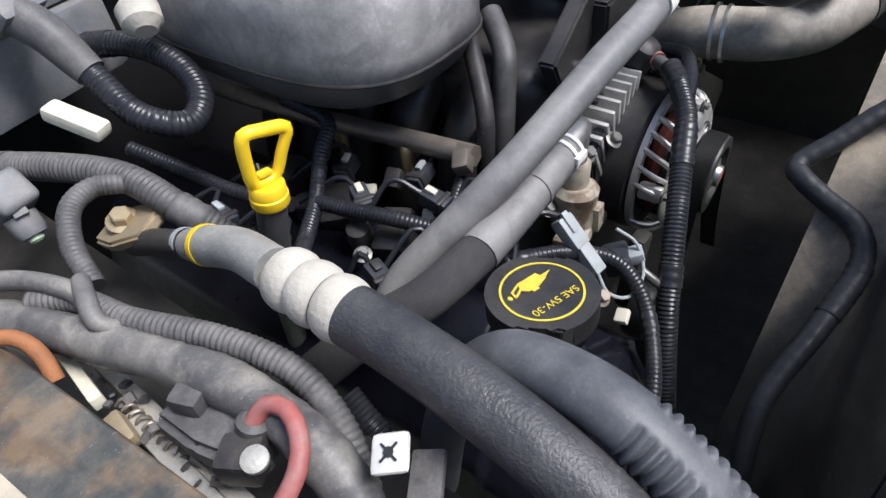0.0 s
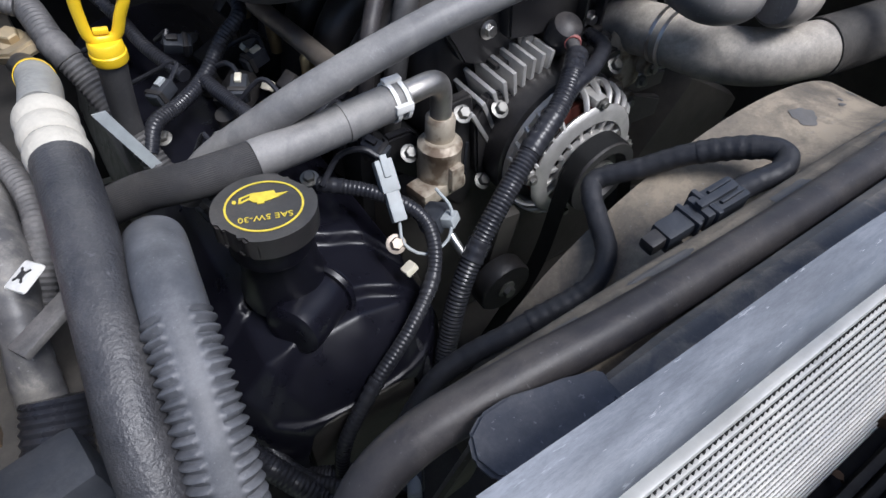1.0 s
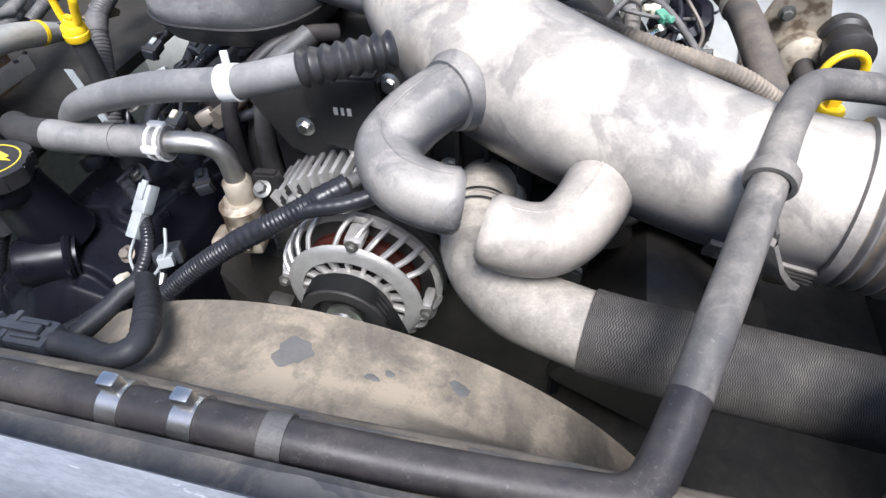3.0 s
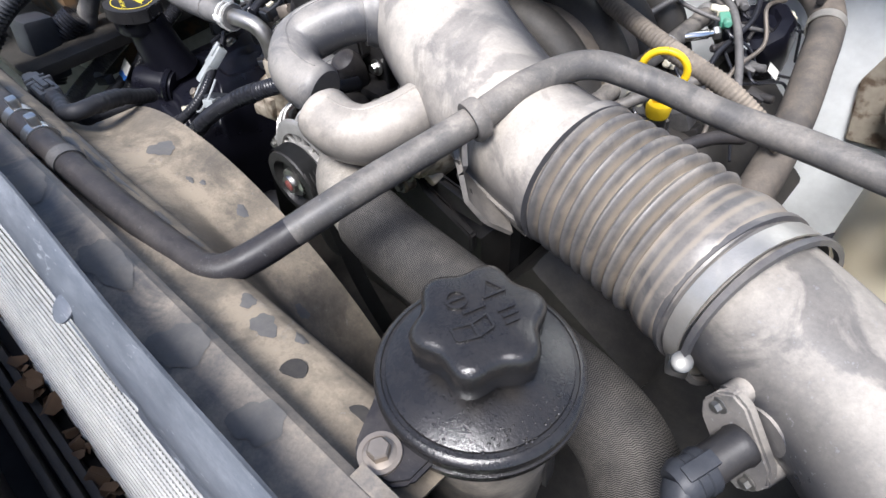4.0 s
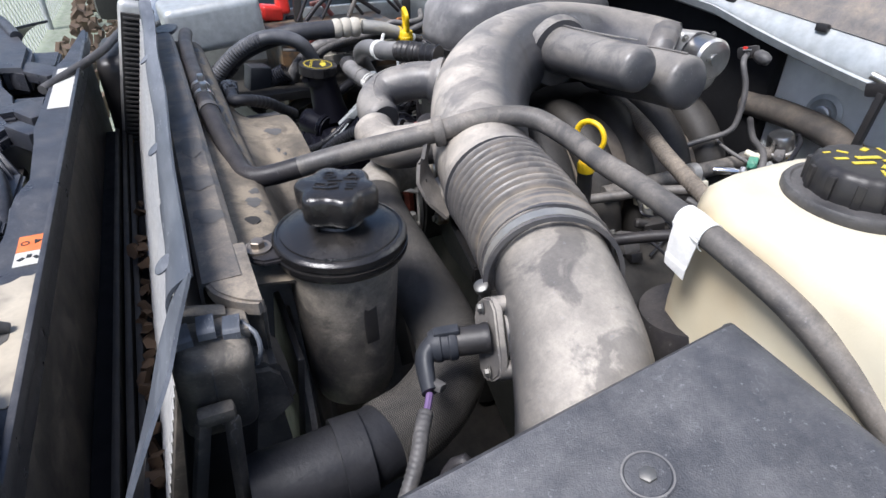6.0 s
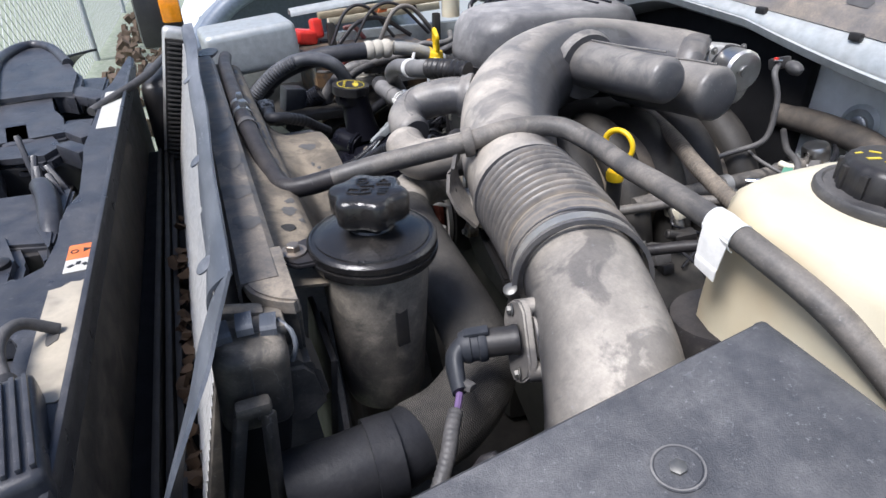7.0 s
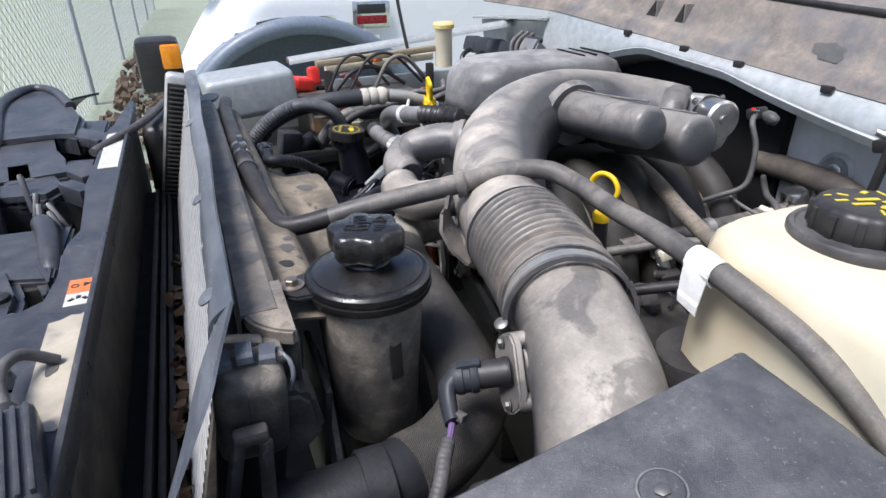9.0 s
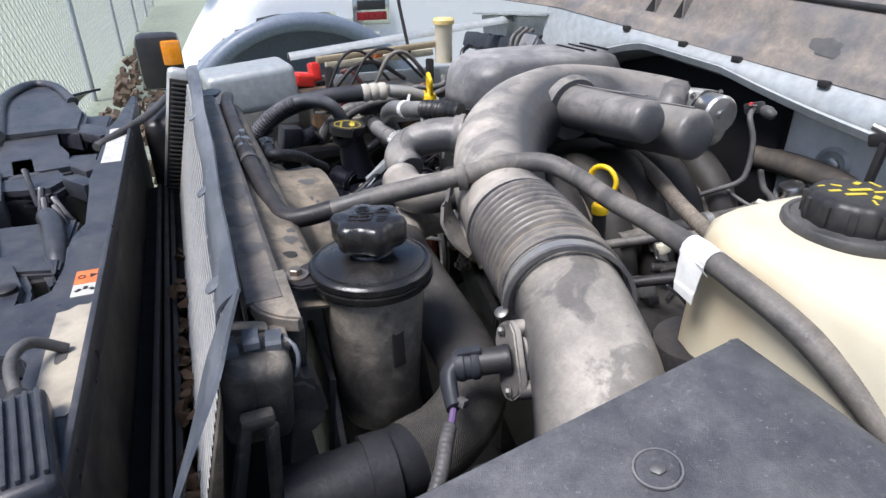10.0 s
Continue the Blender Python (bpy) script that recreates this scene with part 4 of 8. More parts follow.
part("sticker", box((0.032, 0.023, 0.0008), pose(-0.1915, 0.2125, 1.1526), 0.0), M_ORANGE, grille, "orange warning sticker")
for k in range(3):
    part("mark", box((0.006, 0.004, 0.0005), pose(-0.222 + 0.004 * (k % 2), 0.205 + 0.0065 * k, 1.1533, 0, 0, 35 - 40 * k), 0.0), M_INK, grille)
part("mark", plate([(-0.004, -0.004), (0.004, -0.004), (0, 0.004)], 0.0005, None, pose(-0.191, 0.2075, 1.153, 0, 0, 70)), M_INK, grille)
part("mark", lathe([(0.0028, 0.0), (0.004, 0.0), (0.004, 0.0005), (0.0028, 0.0005)], (-0.191, 0.2175, 1.153), seg=20, hollow=True), M_INK, grille)
part("sticker", plate([(-0.25, 0.2), (-0.255, 0.206), (-0.253, 0.214), (-0.26, 0.222), (-0.262, 0.232), (-0.33, 0.232), (-0.392, 0.231), (-0.425, 0.216), (-0.428, 0.205), (-0.42, 0.198)], 0.0008, None, pose(0, 0, 1.1522), 0.0), M_LABEL_TAN, grille, "faded tan sticker, worn at the edges")
part("worn_patch", plate([(0.011 * math.cos(a) * (1 + 0.25 * math.sin(3 * a)), 0.006 * math.sin(a) * (1 + 0.2 * math.cos(2 * a))) for a in [2 * math.pi * k / 20 for k in range(20)]], 0.0006, None, pose(-0.342, 0.218, 1.153), 0.0), M_SPOT, grille, "dark worn patch")
# made-up black box that fills the gap at the passenger end
lamp = thing("headlamp_housing", "black filler box closing the gap beside the oil cooler", "headlamp")
part("shell", box((0.22, 0.16, 0.24), pose(0.62, 0.1, 1.03), 0.03, segments=3), M_BLACK, lamp)
part("cap", lathe([(0.05, 0), (0.048, 0.02), (0.03, 0.026)], (0.6, 0.03, 1.06), (0, -1, 0.2), 28), M_BLACK, lamp)
horn = thing("wiring_plug", "ribbed black plastic wiring plug on the grille panel", "plug")
part("body", box((0.11, 0.04, 0.03), pose(-0.472, 0.222, 1.162, 0, 0, 12), 0.008, segments=3), M_RAIL, horn)
for k in range(5):
    part("rib", box((0.095, 0.0035, 0.005), pose(-0.472, 0.222, 1.1785, 0, 0, 12) @ pose(0, -0.015 + 0.0075 * k, 0), 0.001), M_RAIL, horn)
part("neck", lathe([(0.009, 0.0), (0.008, 0.012), (0.006, 0.016)], (-0.418, 0.2335, 1.164), (1, 0.2, 0.1), 16), M_BLACK, horn)
part("cable", tube([(-0.41, 0.235, 1.166), (-0.385, 0.242, 1.174), (-0.36, 0.243, 1.176), (-0.342, 0.234, 1.172), (-0.335, 0.214, 1.155)], 0.005, 12), M_RUBBER, horn)
solid("bonnet_cable", tube([(0.95, 0.06, 1.15), (0.7, 0.12, 1.165), (0.5, 0.165, 1.165), (0.35, 0.25, 1.15)], 0.008, 12), M_RUBBER, "black bonnet release cable", "cable")

# ---- power steering reservoir ----
res = thing("power_steering_reservoir", "dusty black plastic power steering reservoir with a lobed cap", "reservoir", at=(-0.39, -0.05, 1.04))
part("body", lathe([(0.028, 0), (0.036, 0.003), (0.039, 0.012), (0.043, 0.07), (0.0475, 0.14), (0.049, 0.158), (0.049, 0.162)], seg=48), M_BOTTLE, res)
part("level_window", box((0.003, 0.012, 0.05), pose(-0.0445, -0.008, 0.11, 0, 4, 10), 0.001), M_BLACK, res)
part("lid", lathe([(0.05, 0.156), (0.0555, 0.158), (0.0565, 0.161), (0.0565, 0.165), (0.0545, 0.1655), (0.0545, 0.1675), (0.056, 0.168), (0.056, 0.173), (0.054, 0.1755), (0.052, 0.176), (0.0515, 0.1752), (0.0495, 0.1755), (0.049, 0.1768), (0.046, 0.178), (0.035, 0.1815), (0.02, 0.184), (0.019, 0.186)], seg=64), M_WET, res)
part("cap", lathe([(0.018, 0.184), (0.02, 0.192), (0.0285, 0.193), (0.031, 0.197), (0.0315, 0.213), (0.0295, 0.2165), (0.026, 0.218), (0.01, 0.218)], seg=84, lobes=6, lobe=0.095), M_WET, res)
cap_top = res.children[-1]
# moulded marks on the cap: a wheel ring with a spoke, a triangle, an open frame and short bars
CAP_TURN = Matrix(((-0.385, 0.92, 0, 0), (-0.92, -0.385, 0, 0), (0, 0, 1, 0.218), (0, 0, 0, 1)))
def cap_mark(bm):
    bm.transform(CAP_TURN)
    return part("raised_mark", bm, M_WET, cap_top)
cap_mark(lathe([(0.0045, 0), (0.0058, 0), (0.0058, 0.0014), (0.0045, 0.0014)], (-0.006, 0.012, 0), (0, 0, 1), 28, hollow=True))
cap_mark(box((0.009, 0.0012, 0.0014), pose(-0.006, 0.012, 0.0006)))
for a, b in (((0.006, 0.007), (0.012, 0.017)), ((0.012, 0.017), (0.018, 0.007)), ((0.018, 0.007), (0.006, 0.007))):
    cap_mark(between((*a, 0.0005), (*b, 0.0005), 0.0014, 0.0016, 0.0003))
for a, b in (((-0.016, -0.002), (-0.006, -0.004)), ((-0.006, -0.004), (-0.006, -0.012)), ((-0.006, -0.012), (-0.016, -0.01)), ((-0.016, -0.01), (-0.016, -0.002)), ((-0.006, -0.004), (0.003, -0.002)), ((0.003, -0.002), (0.003, -0.01)), ((0.003, -0.01), (-0.006, -0.012))):
    cap_mark(between((*a, 0.0005), (*b, 0.0005), 0.0013, 0.0016, 0.0003))
for x, y, w in ((0.013, -0.003, 0.009), (0.013, -0.007, 0.008), (0.012, -0.011, 0.007), (-0.001, 0.003, 0.012)):
    cap_mark(box((w, 0.0016, 0.0014), pose(x, y, 0.0006)))
rnd = random.Random(3)
bm = bmesh.new()
for k in range(60):
    a, r_ = radians(rnd.gauss(165, 30)), rnd.uniform(0.035, 0.052)
    lathe([(0.0007 * rnd.uniform(0.5, 1.3), 0), (0.0005, 0.0004), (0.0002, 0.0006)], (r_ * math.cos(a), r_ * math.sin(a), 0.1845 - (r_ - 0.02) * 0.24), (0, 0, 1), 7, bm)
tagged(part("droplets", bm, M_WET, res, "small fluid droplets"), kind="stuff")
part("mounting_ear", plate([(-0.02, 0.0), (-0.017, 0.072), (-0.01, 0.08), (0.008, 0.084), (0.018, 0.076), (0.04, 0.03), (0.03, 0.0)], 0.006, None, pose(0.002, -0.005, 0.163), 0.002), M_HOSE, res)
bolt((0.006, 0.067, 0.169), (0, 0, 1), 0.006, M_PIPE, parent=res)
part("ear_collar", lathe([(0.0085, 0.0), (0.011, 0.0), (0.011, 0.0025), (0.0085, 0.0025)], (0.006, 0.067, 0.1685), (0, 0, 1), 28, hollow=True), M_PIPE, res)

# ---- air intake ----
intake = thing("air_intake_duct", "dusty black plastic air intake duct with ribbed bellows", "air intake")
TUBE_WAY = (0.91, -0.38, -0.06)
part("airbox_tube", tube([(-0.7, -0.13, 1.06), (-0.655, -0.137, 1.108), (-0.62, -0.149, 1.142), (-0.593, -0.163, 1.155), (-0.552, -0.181, 1.171), (-0.478, -0.208, 1.18), (-0.455, -0.213, 1.18)], lambda s, w: 0.0505 + 0.006 * max(0, 0.1 - s) / 0.1, 40), M_TUBE, intake)
def bellows_r(s, w):
    if s < 0.014:
        return 0.0545
    if s < 0.05:
        f = (s - 0.014) / 0.036
        return 0.056 + 0.0035 * math.sin(math.pi * min(1.0, f * 1.15)) - 0.002 * f
    if s > w - 0.006:
        return 0.055
    return 0.0505 + 0.0085 * (0.5 - 0.5 * math.cos(2 * math.pi * (s - 0.05) / 0.0107)) ** 0.55
part("bellows", tube([(-0.472, -0.209, 1.18), (-0.43, -0.221, 1.182), (-0.38, -0.231, 1.185), (-0.325, -0.239, 1.187)], bellows_r, 56, 0.0011), M_RIDGED, intake)
ring_clamp("hose_clamp", (-0.474, -0.208, 1.18), TUBE_WAY, 0.0565, 0.012, M_CLAMP, intake)
for off, w in ((-0.012, 0.004), (0.012, 0.004)):
    c_ = Vector((-0.474, -0.208, 1.18)) + Vector(TUBE_WAY).normalized() * off
    ring_clamp("rim", c_, TUBE_WAY, 0.0555, w, M_BELLOWS, intake, 0.004)
screw = part("clamp_screw", lathe([(0.005, -0.012), (0.005, 0.008), (0.0065, 0.009), (0.0065, 0.014), (0.005, 0.015)], (-0.462, -0.152, 1.165), (-0.15, 0.45, 0.9), 14), M_BOLT, intake)
part("screw_housing", box((0.014, 0.018, 0.012), pose(-0.46, -0.158, 1.158, 20, 0, 20), 0.003), M_STEEL, intake)


def duct_r(s, w):
    f = s / w
    return 0.0555 + 0.012 * min(1, max(0, (s - 0.06) / 0.2)) - 0.009 * max(0, f - 0.7) / 0.3


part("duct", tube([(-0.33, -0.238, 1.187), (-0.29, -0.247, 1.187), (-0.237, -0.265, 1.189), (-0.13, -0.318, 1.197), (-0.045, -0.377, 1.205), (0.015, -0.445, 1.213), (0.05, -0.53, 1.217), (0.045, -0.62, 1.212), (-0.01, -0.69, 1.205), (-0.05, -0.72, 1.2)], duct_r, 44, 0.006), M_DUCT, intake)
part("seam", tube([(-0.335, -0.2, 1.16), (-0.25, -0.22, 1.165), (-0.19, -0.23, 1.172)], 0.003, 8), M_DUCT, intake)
part("end_cuff", lathe([(0.055, -0.024), (0.061, -0.016), (0.063, -0.004), (0.062, 0.008), (0.056, 0.016), (0.05, 0.018)], (-0.05, -0.703, 1.2), (-0.75, -0.6, -0.1), 36), M_BELLOWS, intake)
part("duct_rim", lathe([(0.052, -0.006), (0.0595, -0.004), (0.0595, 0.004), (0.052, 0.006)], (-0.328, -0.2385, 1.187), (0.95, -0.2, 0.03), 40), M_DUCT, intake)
def elbow(points, r, cuff_at, cuff_axis, cuff_r, cover=M_DUCT):
    e = part("resonator_elbow", tube(points, r, 28, 0.004), cover, intake)
    line = spline(points, 0.012)[2:-1]
    seam = []
    for i, p in enumerate(line):
        way = (line[min(i + 1, len(line) - 1)] - line[max(i - 1, 0)]).normalized()
        up = (Vector((0, 0, 1)) - way * way.z).normalized()
        seam.append(p + up * (r(0, 1) - 0.0003))
    part("seam", tube(seam, 0.0013, 6, 0.006), cover, e)
    part("cuff", lathe([(cuff_r - 0.004, -0.008), (cuff_r, -0.006), (cuff_r, 0.0), (cuff_r - 0.003, 0.004), (cuff_r - 0.004, 0.01)], cuff_at, cuff_axis, 32), cover, e)
    return e
taper = lambda r: (lambda s, w: r * (1.0 if s < w - 0.007 else 1 - ((s - w + 0.007) / 0.007) ** 2.2 * 0.16))
stub = lambda a, b: (lambda s, w: (a + (b - a) * min(1.0, s / w)) * (1.0 if s < w - 0.012 else 1 - ((s - w + 0.012) / 0.012) ** 2.6 * 0.3))
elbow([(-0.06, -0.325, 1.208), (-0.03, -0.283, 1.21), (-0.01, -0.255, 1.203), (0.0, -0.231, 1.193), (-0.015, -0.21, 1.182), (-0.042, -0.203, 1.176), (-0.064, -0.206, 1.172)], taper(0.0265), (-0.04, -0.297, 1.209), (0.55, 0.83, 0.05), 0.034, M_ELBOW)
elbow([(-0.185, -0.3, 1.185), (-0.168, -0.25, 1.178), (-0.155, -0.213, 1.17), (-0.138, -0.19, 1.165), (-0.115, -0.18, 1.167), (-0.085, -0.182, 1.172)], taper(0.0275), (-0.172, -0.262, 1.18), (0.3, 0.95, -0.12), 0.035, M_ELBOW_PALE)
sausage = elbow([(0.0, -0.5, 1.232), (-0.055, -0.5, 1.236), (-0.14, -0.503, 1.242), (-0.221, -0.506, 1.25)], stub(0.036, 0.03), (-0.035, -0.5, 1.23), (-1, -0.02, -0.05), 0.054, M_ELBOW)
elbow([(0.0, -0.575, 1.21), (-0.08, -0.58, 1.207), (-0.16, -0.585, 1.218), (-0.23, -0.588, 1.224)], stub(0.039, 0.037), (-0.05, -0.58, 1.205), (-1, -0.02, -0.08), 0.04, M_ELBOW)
grate = part("side_grate", sheet(lambda u, v: (-0.32 + 0.075 * u, -0.19 - 0.016 * u - 0.012 * v, 1.166 + 0.002 * u - 0.022 * v), 8, 4, 0.005), M_LOOP_HOSE, intake)
for k in range(4):
    part("grate_bar", between((-0.315, -0.1885 - 0.003 * k, 1.163 - 0.006 * k), (-0.252, -0.2025 - 0.003 * k, 1.164 - 0.006 * k), 0.004, 0.0022, 0.0006), M_LOOP_HOSE, grate)

# bracket that holds the long hose on the duct
hb = thing("hose_bracket", "dusty black plastic bracket that holds a hose on the duct", "bracket")
part("loop", lathe([(0.0122, -0.0055), (0.0155, -0.0055), (0.0162, -0.004), (0.0162, 0.004), (0.0155, 0.0055), (0.0122, 0.0055)], (-0.262, -0.198, 1.2305), (-0.3, -0.93, 0.2), 28, hollow=True), M_LOOP_HOSE, hb)
def arm_at(u, v):
    x, z = along([(-0.259, 1.222), (-0.261, 1.205), (-0.267, 1.186), (-0.281, 1.168), (-0.3, 1.15)], v)
    wide, y = along([(0.014, -0.184), (0.026, -0.181), (0.038, -0.179), (0.036, -0.184), (0.018, -0.195)], v)
    return (x + 0.75 * wide * (0.5 - u), y - 0.62 * wide * (0.5 - u), z + 0.1 * wide * (0.5 - u))
arm = part("arm", sheet(arm_at, 6, 14, 0.004), M_LOOP_HOSE, hb)
for f in (0.3, 0.45, 0.6):
    x, y, z = arm_at(0.42, f)
    part("slot", box((0.009, 0.0015, 0.005), pose(x, y + 0.0035, z, 0, 25, -17), 0.0005), M_DEEP, arm, "dark moulded slot")

# mass air flow sensor
maf = thing("air_flow_sensor", "dusty black air flow sensor with its plug on the intake tube", "sensor")
part("boss", lathe([(0.016, -0.014), (0.016, 0.0)], (-0.516, -0.141, 1.166), (0.35, 0.93, -0.1), 20), M_DUCT, maf)
MAF = Matrix.Translation((-0.511, -0.135, 1.161)) @ Matrix((Vector((0.64, -0.17, 0.75)).normalized(), Vector((0.68, 0.32, -0.66)).normalized(), Vector((0.35, 0.93, -0.1)).normalized())).transposed().to_4x4()
part("flange", plate([(-0.03, -0.009), (-0.02, -0.013), (0.02, -0.013), (0.03, -0.009), (0.033, 0), (0.03, 0.009), (0.02, 0.013), (-0.02, 0.013), (-0.03, 0.009), (-0.033, 0)], 0.007, None, MAF, 0.0015), M_TUBE, maf)
part("body", lathe([(0.012, 0.0), (0.0125, 0.004), (0.0115, 0.006), (0.0115, 0.03), (0.0105, 0.034)], (-0.512, -0.129, 1.165), (0.35, 0.93, -0.12), 24), M_BLACK, maf)
part("plug", lathe([(0.0125, 0.0), (0.0135, 0.002), (0.0135, 0.006), (0.0125, 0.007), (0.0125, 0.012), (0.0135, 0.013), (0.0135, 0.017), (0.011, 0.022)], (-0.5035, -0.1055, 1.1615), (0.35, 0.93, -0.12), 24), M_DARKCONN, maf)
part("latch", between((-0.504, -0.106, 1.1755), (-0.497, -0.088, 1.172), 0.009, 0.004, 0.001), M_DARKCONN, maf)
part("boot", tube([(-0.497, -0.088, 1.161), (-0.501, -0.079, 1.156), (-0.513, -0.075, 1.149), (-0.527, -0.072, 1.144)], lambda s, w: 0.0105 - 0.003 * s / w, 16, flat=0.75), M_DARKCONN, maf)
for dz in (0.025, -0.025):
    bolt(MAF @ Vector((dz, 0, 0.007)), (0.35, 0.93, -0.1), 0.0035, M_BOLT, parent=maf)
    part("lug", lathe([(0.008, -0.012), (0.008, 0.0)], MAF @ Vector((dz, 0, 0.0)), (0.35, 0.93, -0.1), 18), M_TUBE, maf)
part("wires", tube([(-0.527, -0.072, 1.143), (-0.535, -0.067, 1.14), (-0.542, -0.062, 1.138)], 0.0028, 8), M_WIRE, maf)
part("clip", box((0.016, 0.008, 0.006), pose(-0.524, -0.077, 1.148, 20, 0, 30), 0.001), M_LOOM_DUSTY, maf)
loom("sensor_loom", [(-0.54, -0.063, 1.14), (-0.552, -0.055, 1.138), (-0.568, -0.045, 1.132), (-0.585, -0.03, 1.12), (-0.6, -0.01, 1.09)], 0.006, "dusty thin wiring loom of the air flow sensor", M_LOOM_DUSTY)

# air cleaner box
airbox = thing("air_cleaner_box", "dusty black plastic air cleaner box with a screwed lid", "air box")
LID = pose(-0.618, -0.247, 1.2265, 10.5, 0, 180) @ pose(0, 0, 0, -21, 0, 0)
def lid_at(u, v):
    x = -0.616 - 0.4 * u
    y = -0.25 + 0.37 * v
    rim = min(u / 0.03, v / 0.04, 1.0)
    rim = max(0.0, 1 - rim)
    z = 1.2305 - 0.2 * (y + 0.25) - 0.012 * rim ** 2 - 0.015 * u + 0.0016 * math.sin(14 * u) * math.sin(9 * v)
    return (x, y, z)
part("lid", sheet(lid_at, 50, 50, 0.004), M_LID, airbox)
def wall_at(u, v):
    y = -0.25 + 0.37 * u
    return (-0.616 + 0.004 * v, y, (1.2185 - 0.2 * (y + 0.25)) - 0.28 * v)
part("side_wall", sheet(wall_at, 20, 8, 0.004), M_LID, airbox)
def wall2_at(u, v):
    x = -0.616 - 0.4 * u
    return (x, -0.25 + 0.002 - 0.01 * v, 1.2185 - 0.015 * u - 0.28 * v)
part("side_wall", sheet(wall2_at, 20, 8, 0.004), M_LID, airbox)
sc = Vector((-0.679, -0.13, 1.2045))
part("screw_ring", lathe([(0.0135, -0.002), (0.0145, 0.0008), (0.0125, 0.0008), (0.0115, -0.0006), (0.005, -0.001)], sc, (0, 0.2, 1), 36), M_LID, airbox, "round screw recess")
part("dust_ring", lathe([(0.0128, 0.0007), (0.0128, 0.0012), (0.0138, 0.0012), (0.0138, 0.0007)], sc, (0, 0.2, 1), 40, hollow=True), M_PALE_HOSE, airbox)
part("screw", lathe([(0.0048, -0.001), (0.0048, 0.0015), (0.0025, 0.0022)], sc, (0, 0.2, 1), 6), M_BOLT, airbox)
part("latch_rail", tube([(-0.604, -0.06, 1.12), (-0.607, -0.02, 1.11), (-0.61, 0.04, 1.1)], 0.011, 12), M_GOLD, airbox)
part("latch_hook", tube([(-0.6, -0.075, 1.13), (-0.588, -0.07, 1.14), (-0.585, -0.06, 1.128), (-0.6, -0.05, 1.12)], 0.005, 10), M_HOSE, airbox)
part("latch_pin", box((0.012, 0.01, 0.014), pose(-0.598, -0.066, 1.135, 0, 20, 20), 0.002), M_ACTUBE, airbox)

# ---- hoses ----
wv = thing("radiator_hose", "dusty black upper radiator hose in a woven sleeve", "hose")
part("rubber_bend", tube([(-0.05, -0.4, 1.045), (-0.061, -0.34, 1.075), (-0.062, -0.29, 1.092), (-0.072, -0.225, 1.098), (-0.11, -0.178, 1.102), (-0.175, -0.152, 1.107)], 0.0305, 32), M_DUSTY_BEND, wv)
part("woven_sleeve", tube([(-0.17, -0.154, 1.107), (-0.21, -0.147, 1.108), (-0.31, -0.143, 1.1), (-0.41, -0.138, 1.092), (-0.462, -0.12, 1.088), (-0.495, -0.08, 1.085), (-0.508, -0.04, 1.085)], 0.0325, 40), M_WEAVE, wv)
# hose end and band near-black: the shade they lie in is put into the colour
part("rubber_end", tube([(-0.506, -0.045, 1.085), (-0.513, -0.015, 1.085), (-0.515, 0.02, 1.083), (-0.512, 0.06, 1.08)], 0.031, 32), M_TAPED, wv)
ring_clamp("end_band", (-0.514, -0.012, 1.085), (0, 1, 0), 0.0312, 0.022, M_TAPED, wv, 0.003)
part("band_hole", lathe([(0.004, 0), (0.004, 0.0012)], (-0.5225, -0.013, 1.1165), (-0.28, 0, 1), 14), M_DEEP, wv)
for yy, rr in ((-0.262, 0.0315), (-0.275, 0.0315)):
    ring_clamp("wire_clamp", (-0.066, yy, 1.094), (-0.12, 1, 0.1), rr, 0.004, M_STEEL, wv, 0.002)

long_hose = thing("cooler_hose", "long dusty rubber hose over the intake duct", "hose")
HOSE_WAY = spline([(0.505, 0.03, 1.1), (0.488, 0.012, 1.17), (0.455, 0.006, 1.196), (0.4, 0.01, 1.204), (0.33, 0.015, 1.2055), (0.2, 0.017, 1.2055), (0.02, 0.016, 1.206), (-0.08, 0.012, 1.197), (-0.16, 0.004, 1.186), (-0.19, -0.002, 1.184), (-0.205, -0.025, 1.187), (-0.23, -0.1, 1.208), (-0.259, -0.19, 1.2285), (-0.275, -0.245, 1.2425), (-0.297, -0.288, 1.2455), (-0.335, -0.305, 1.239), (-0.4, -0.303, 1.236), (-0.46, -0.298, 1.239), (-0.541, -0.289, 1.241), (-0.575, -0.289, 1.237), (-0.625, -0.293, 1.225), (-0.665, -0.299, 1.205), (-0.71, -0.305, 1.175), (-0.8, -0.31, 1.11)], 0.006)
turn_ = next(k for k, p in enumerate(HOSE_WAY) if p.x < -0.2 and p.y < -0.05)
part("hose", tube(HOSE_WAY[:turn_ + 1], 0.0115, 22, 0.006), M_HOSE, long_hose)
part("hose", tube(HOSE_WAY[turn_:], lambda s, w: 0.0115 - 0.0012 * min(1.0, max(0.0, (s - 0.2) / 0.15)), 22, 0.006), M_LOOP_HOSE, long_hose, "hose run pale with tan dust")
for x in (0.064, 0.024):
    c = part("spring_clip", lathe([(0.0117, -0.006), (0.0135, -0.006), (0.0135, 0.006), (0.0117, 0.006)], (x, 0.016, 1.2055), (1, 0.02, 0), 24), M_STEEL, long_hose, "bright steel spring clip")
    part("clip_ear", box((0.01, 0.008, 0.012), pose(x, 0.014, 1.222), 0.002), M_STEEL, c)
ring_clamp("sleeve_end", (-0.02, 0.015, 1.2035), (1, 0.04, 0.08), 0.0117, 0.012, M_RUBBER, long_hose, 0.0012)
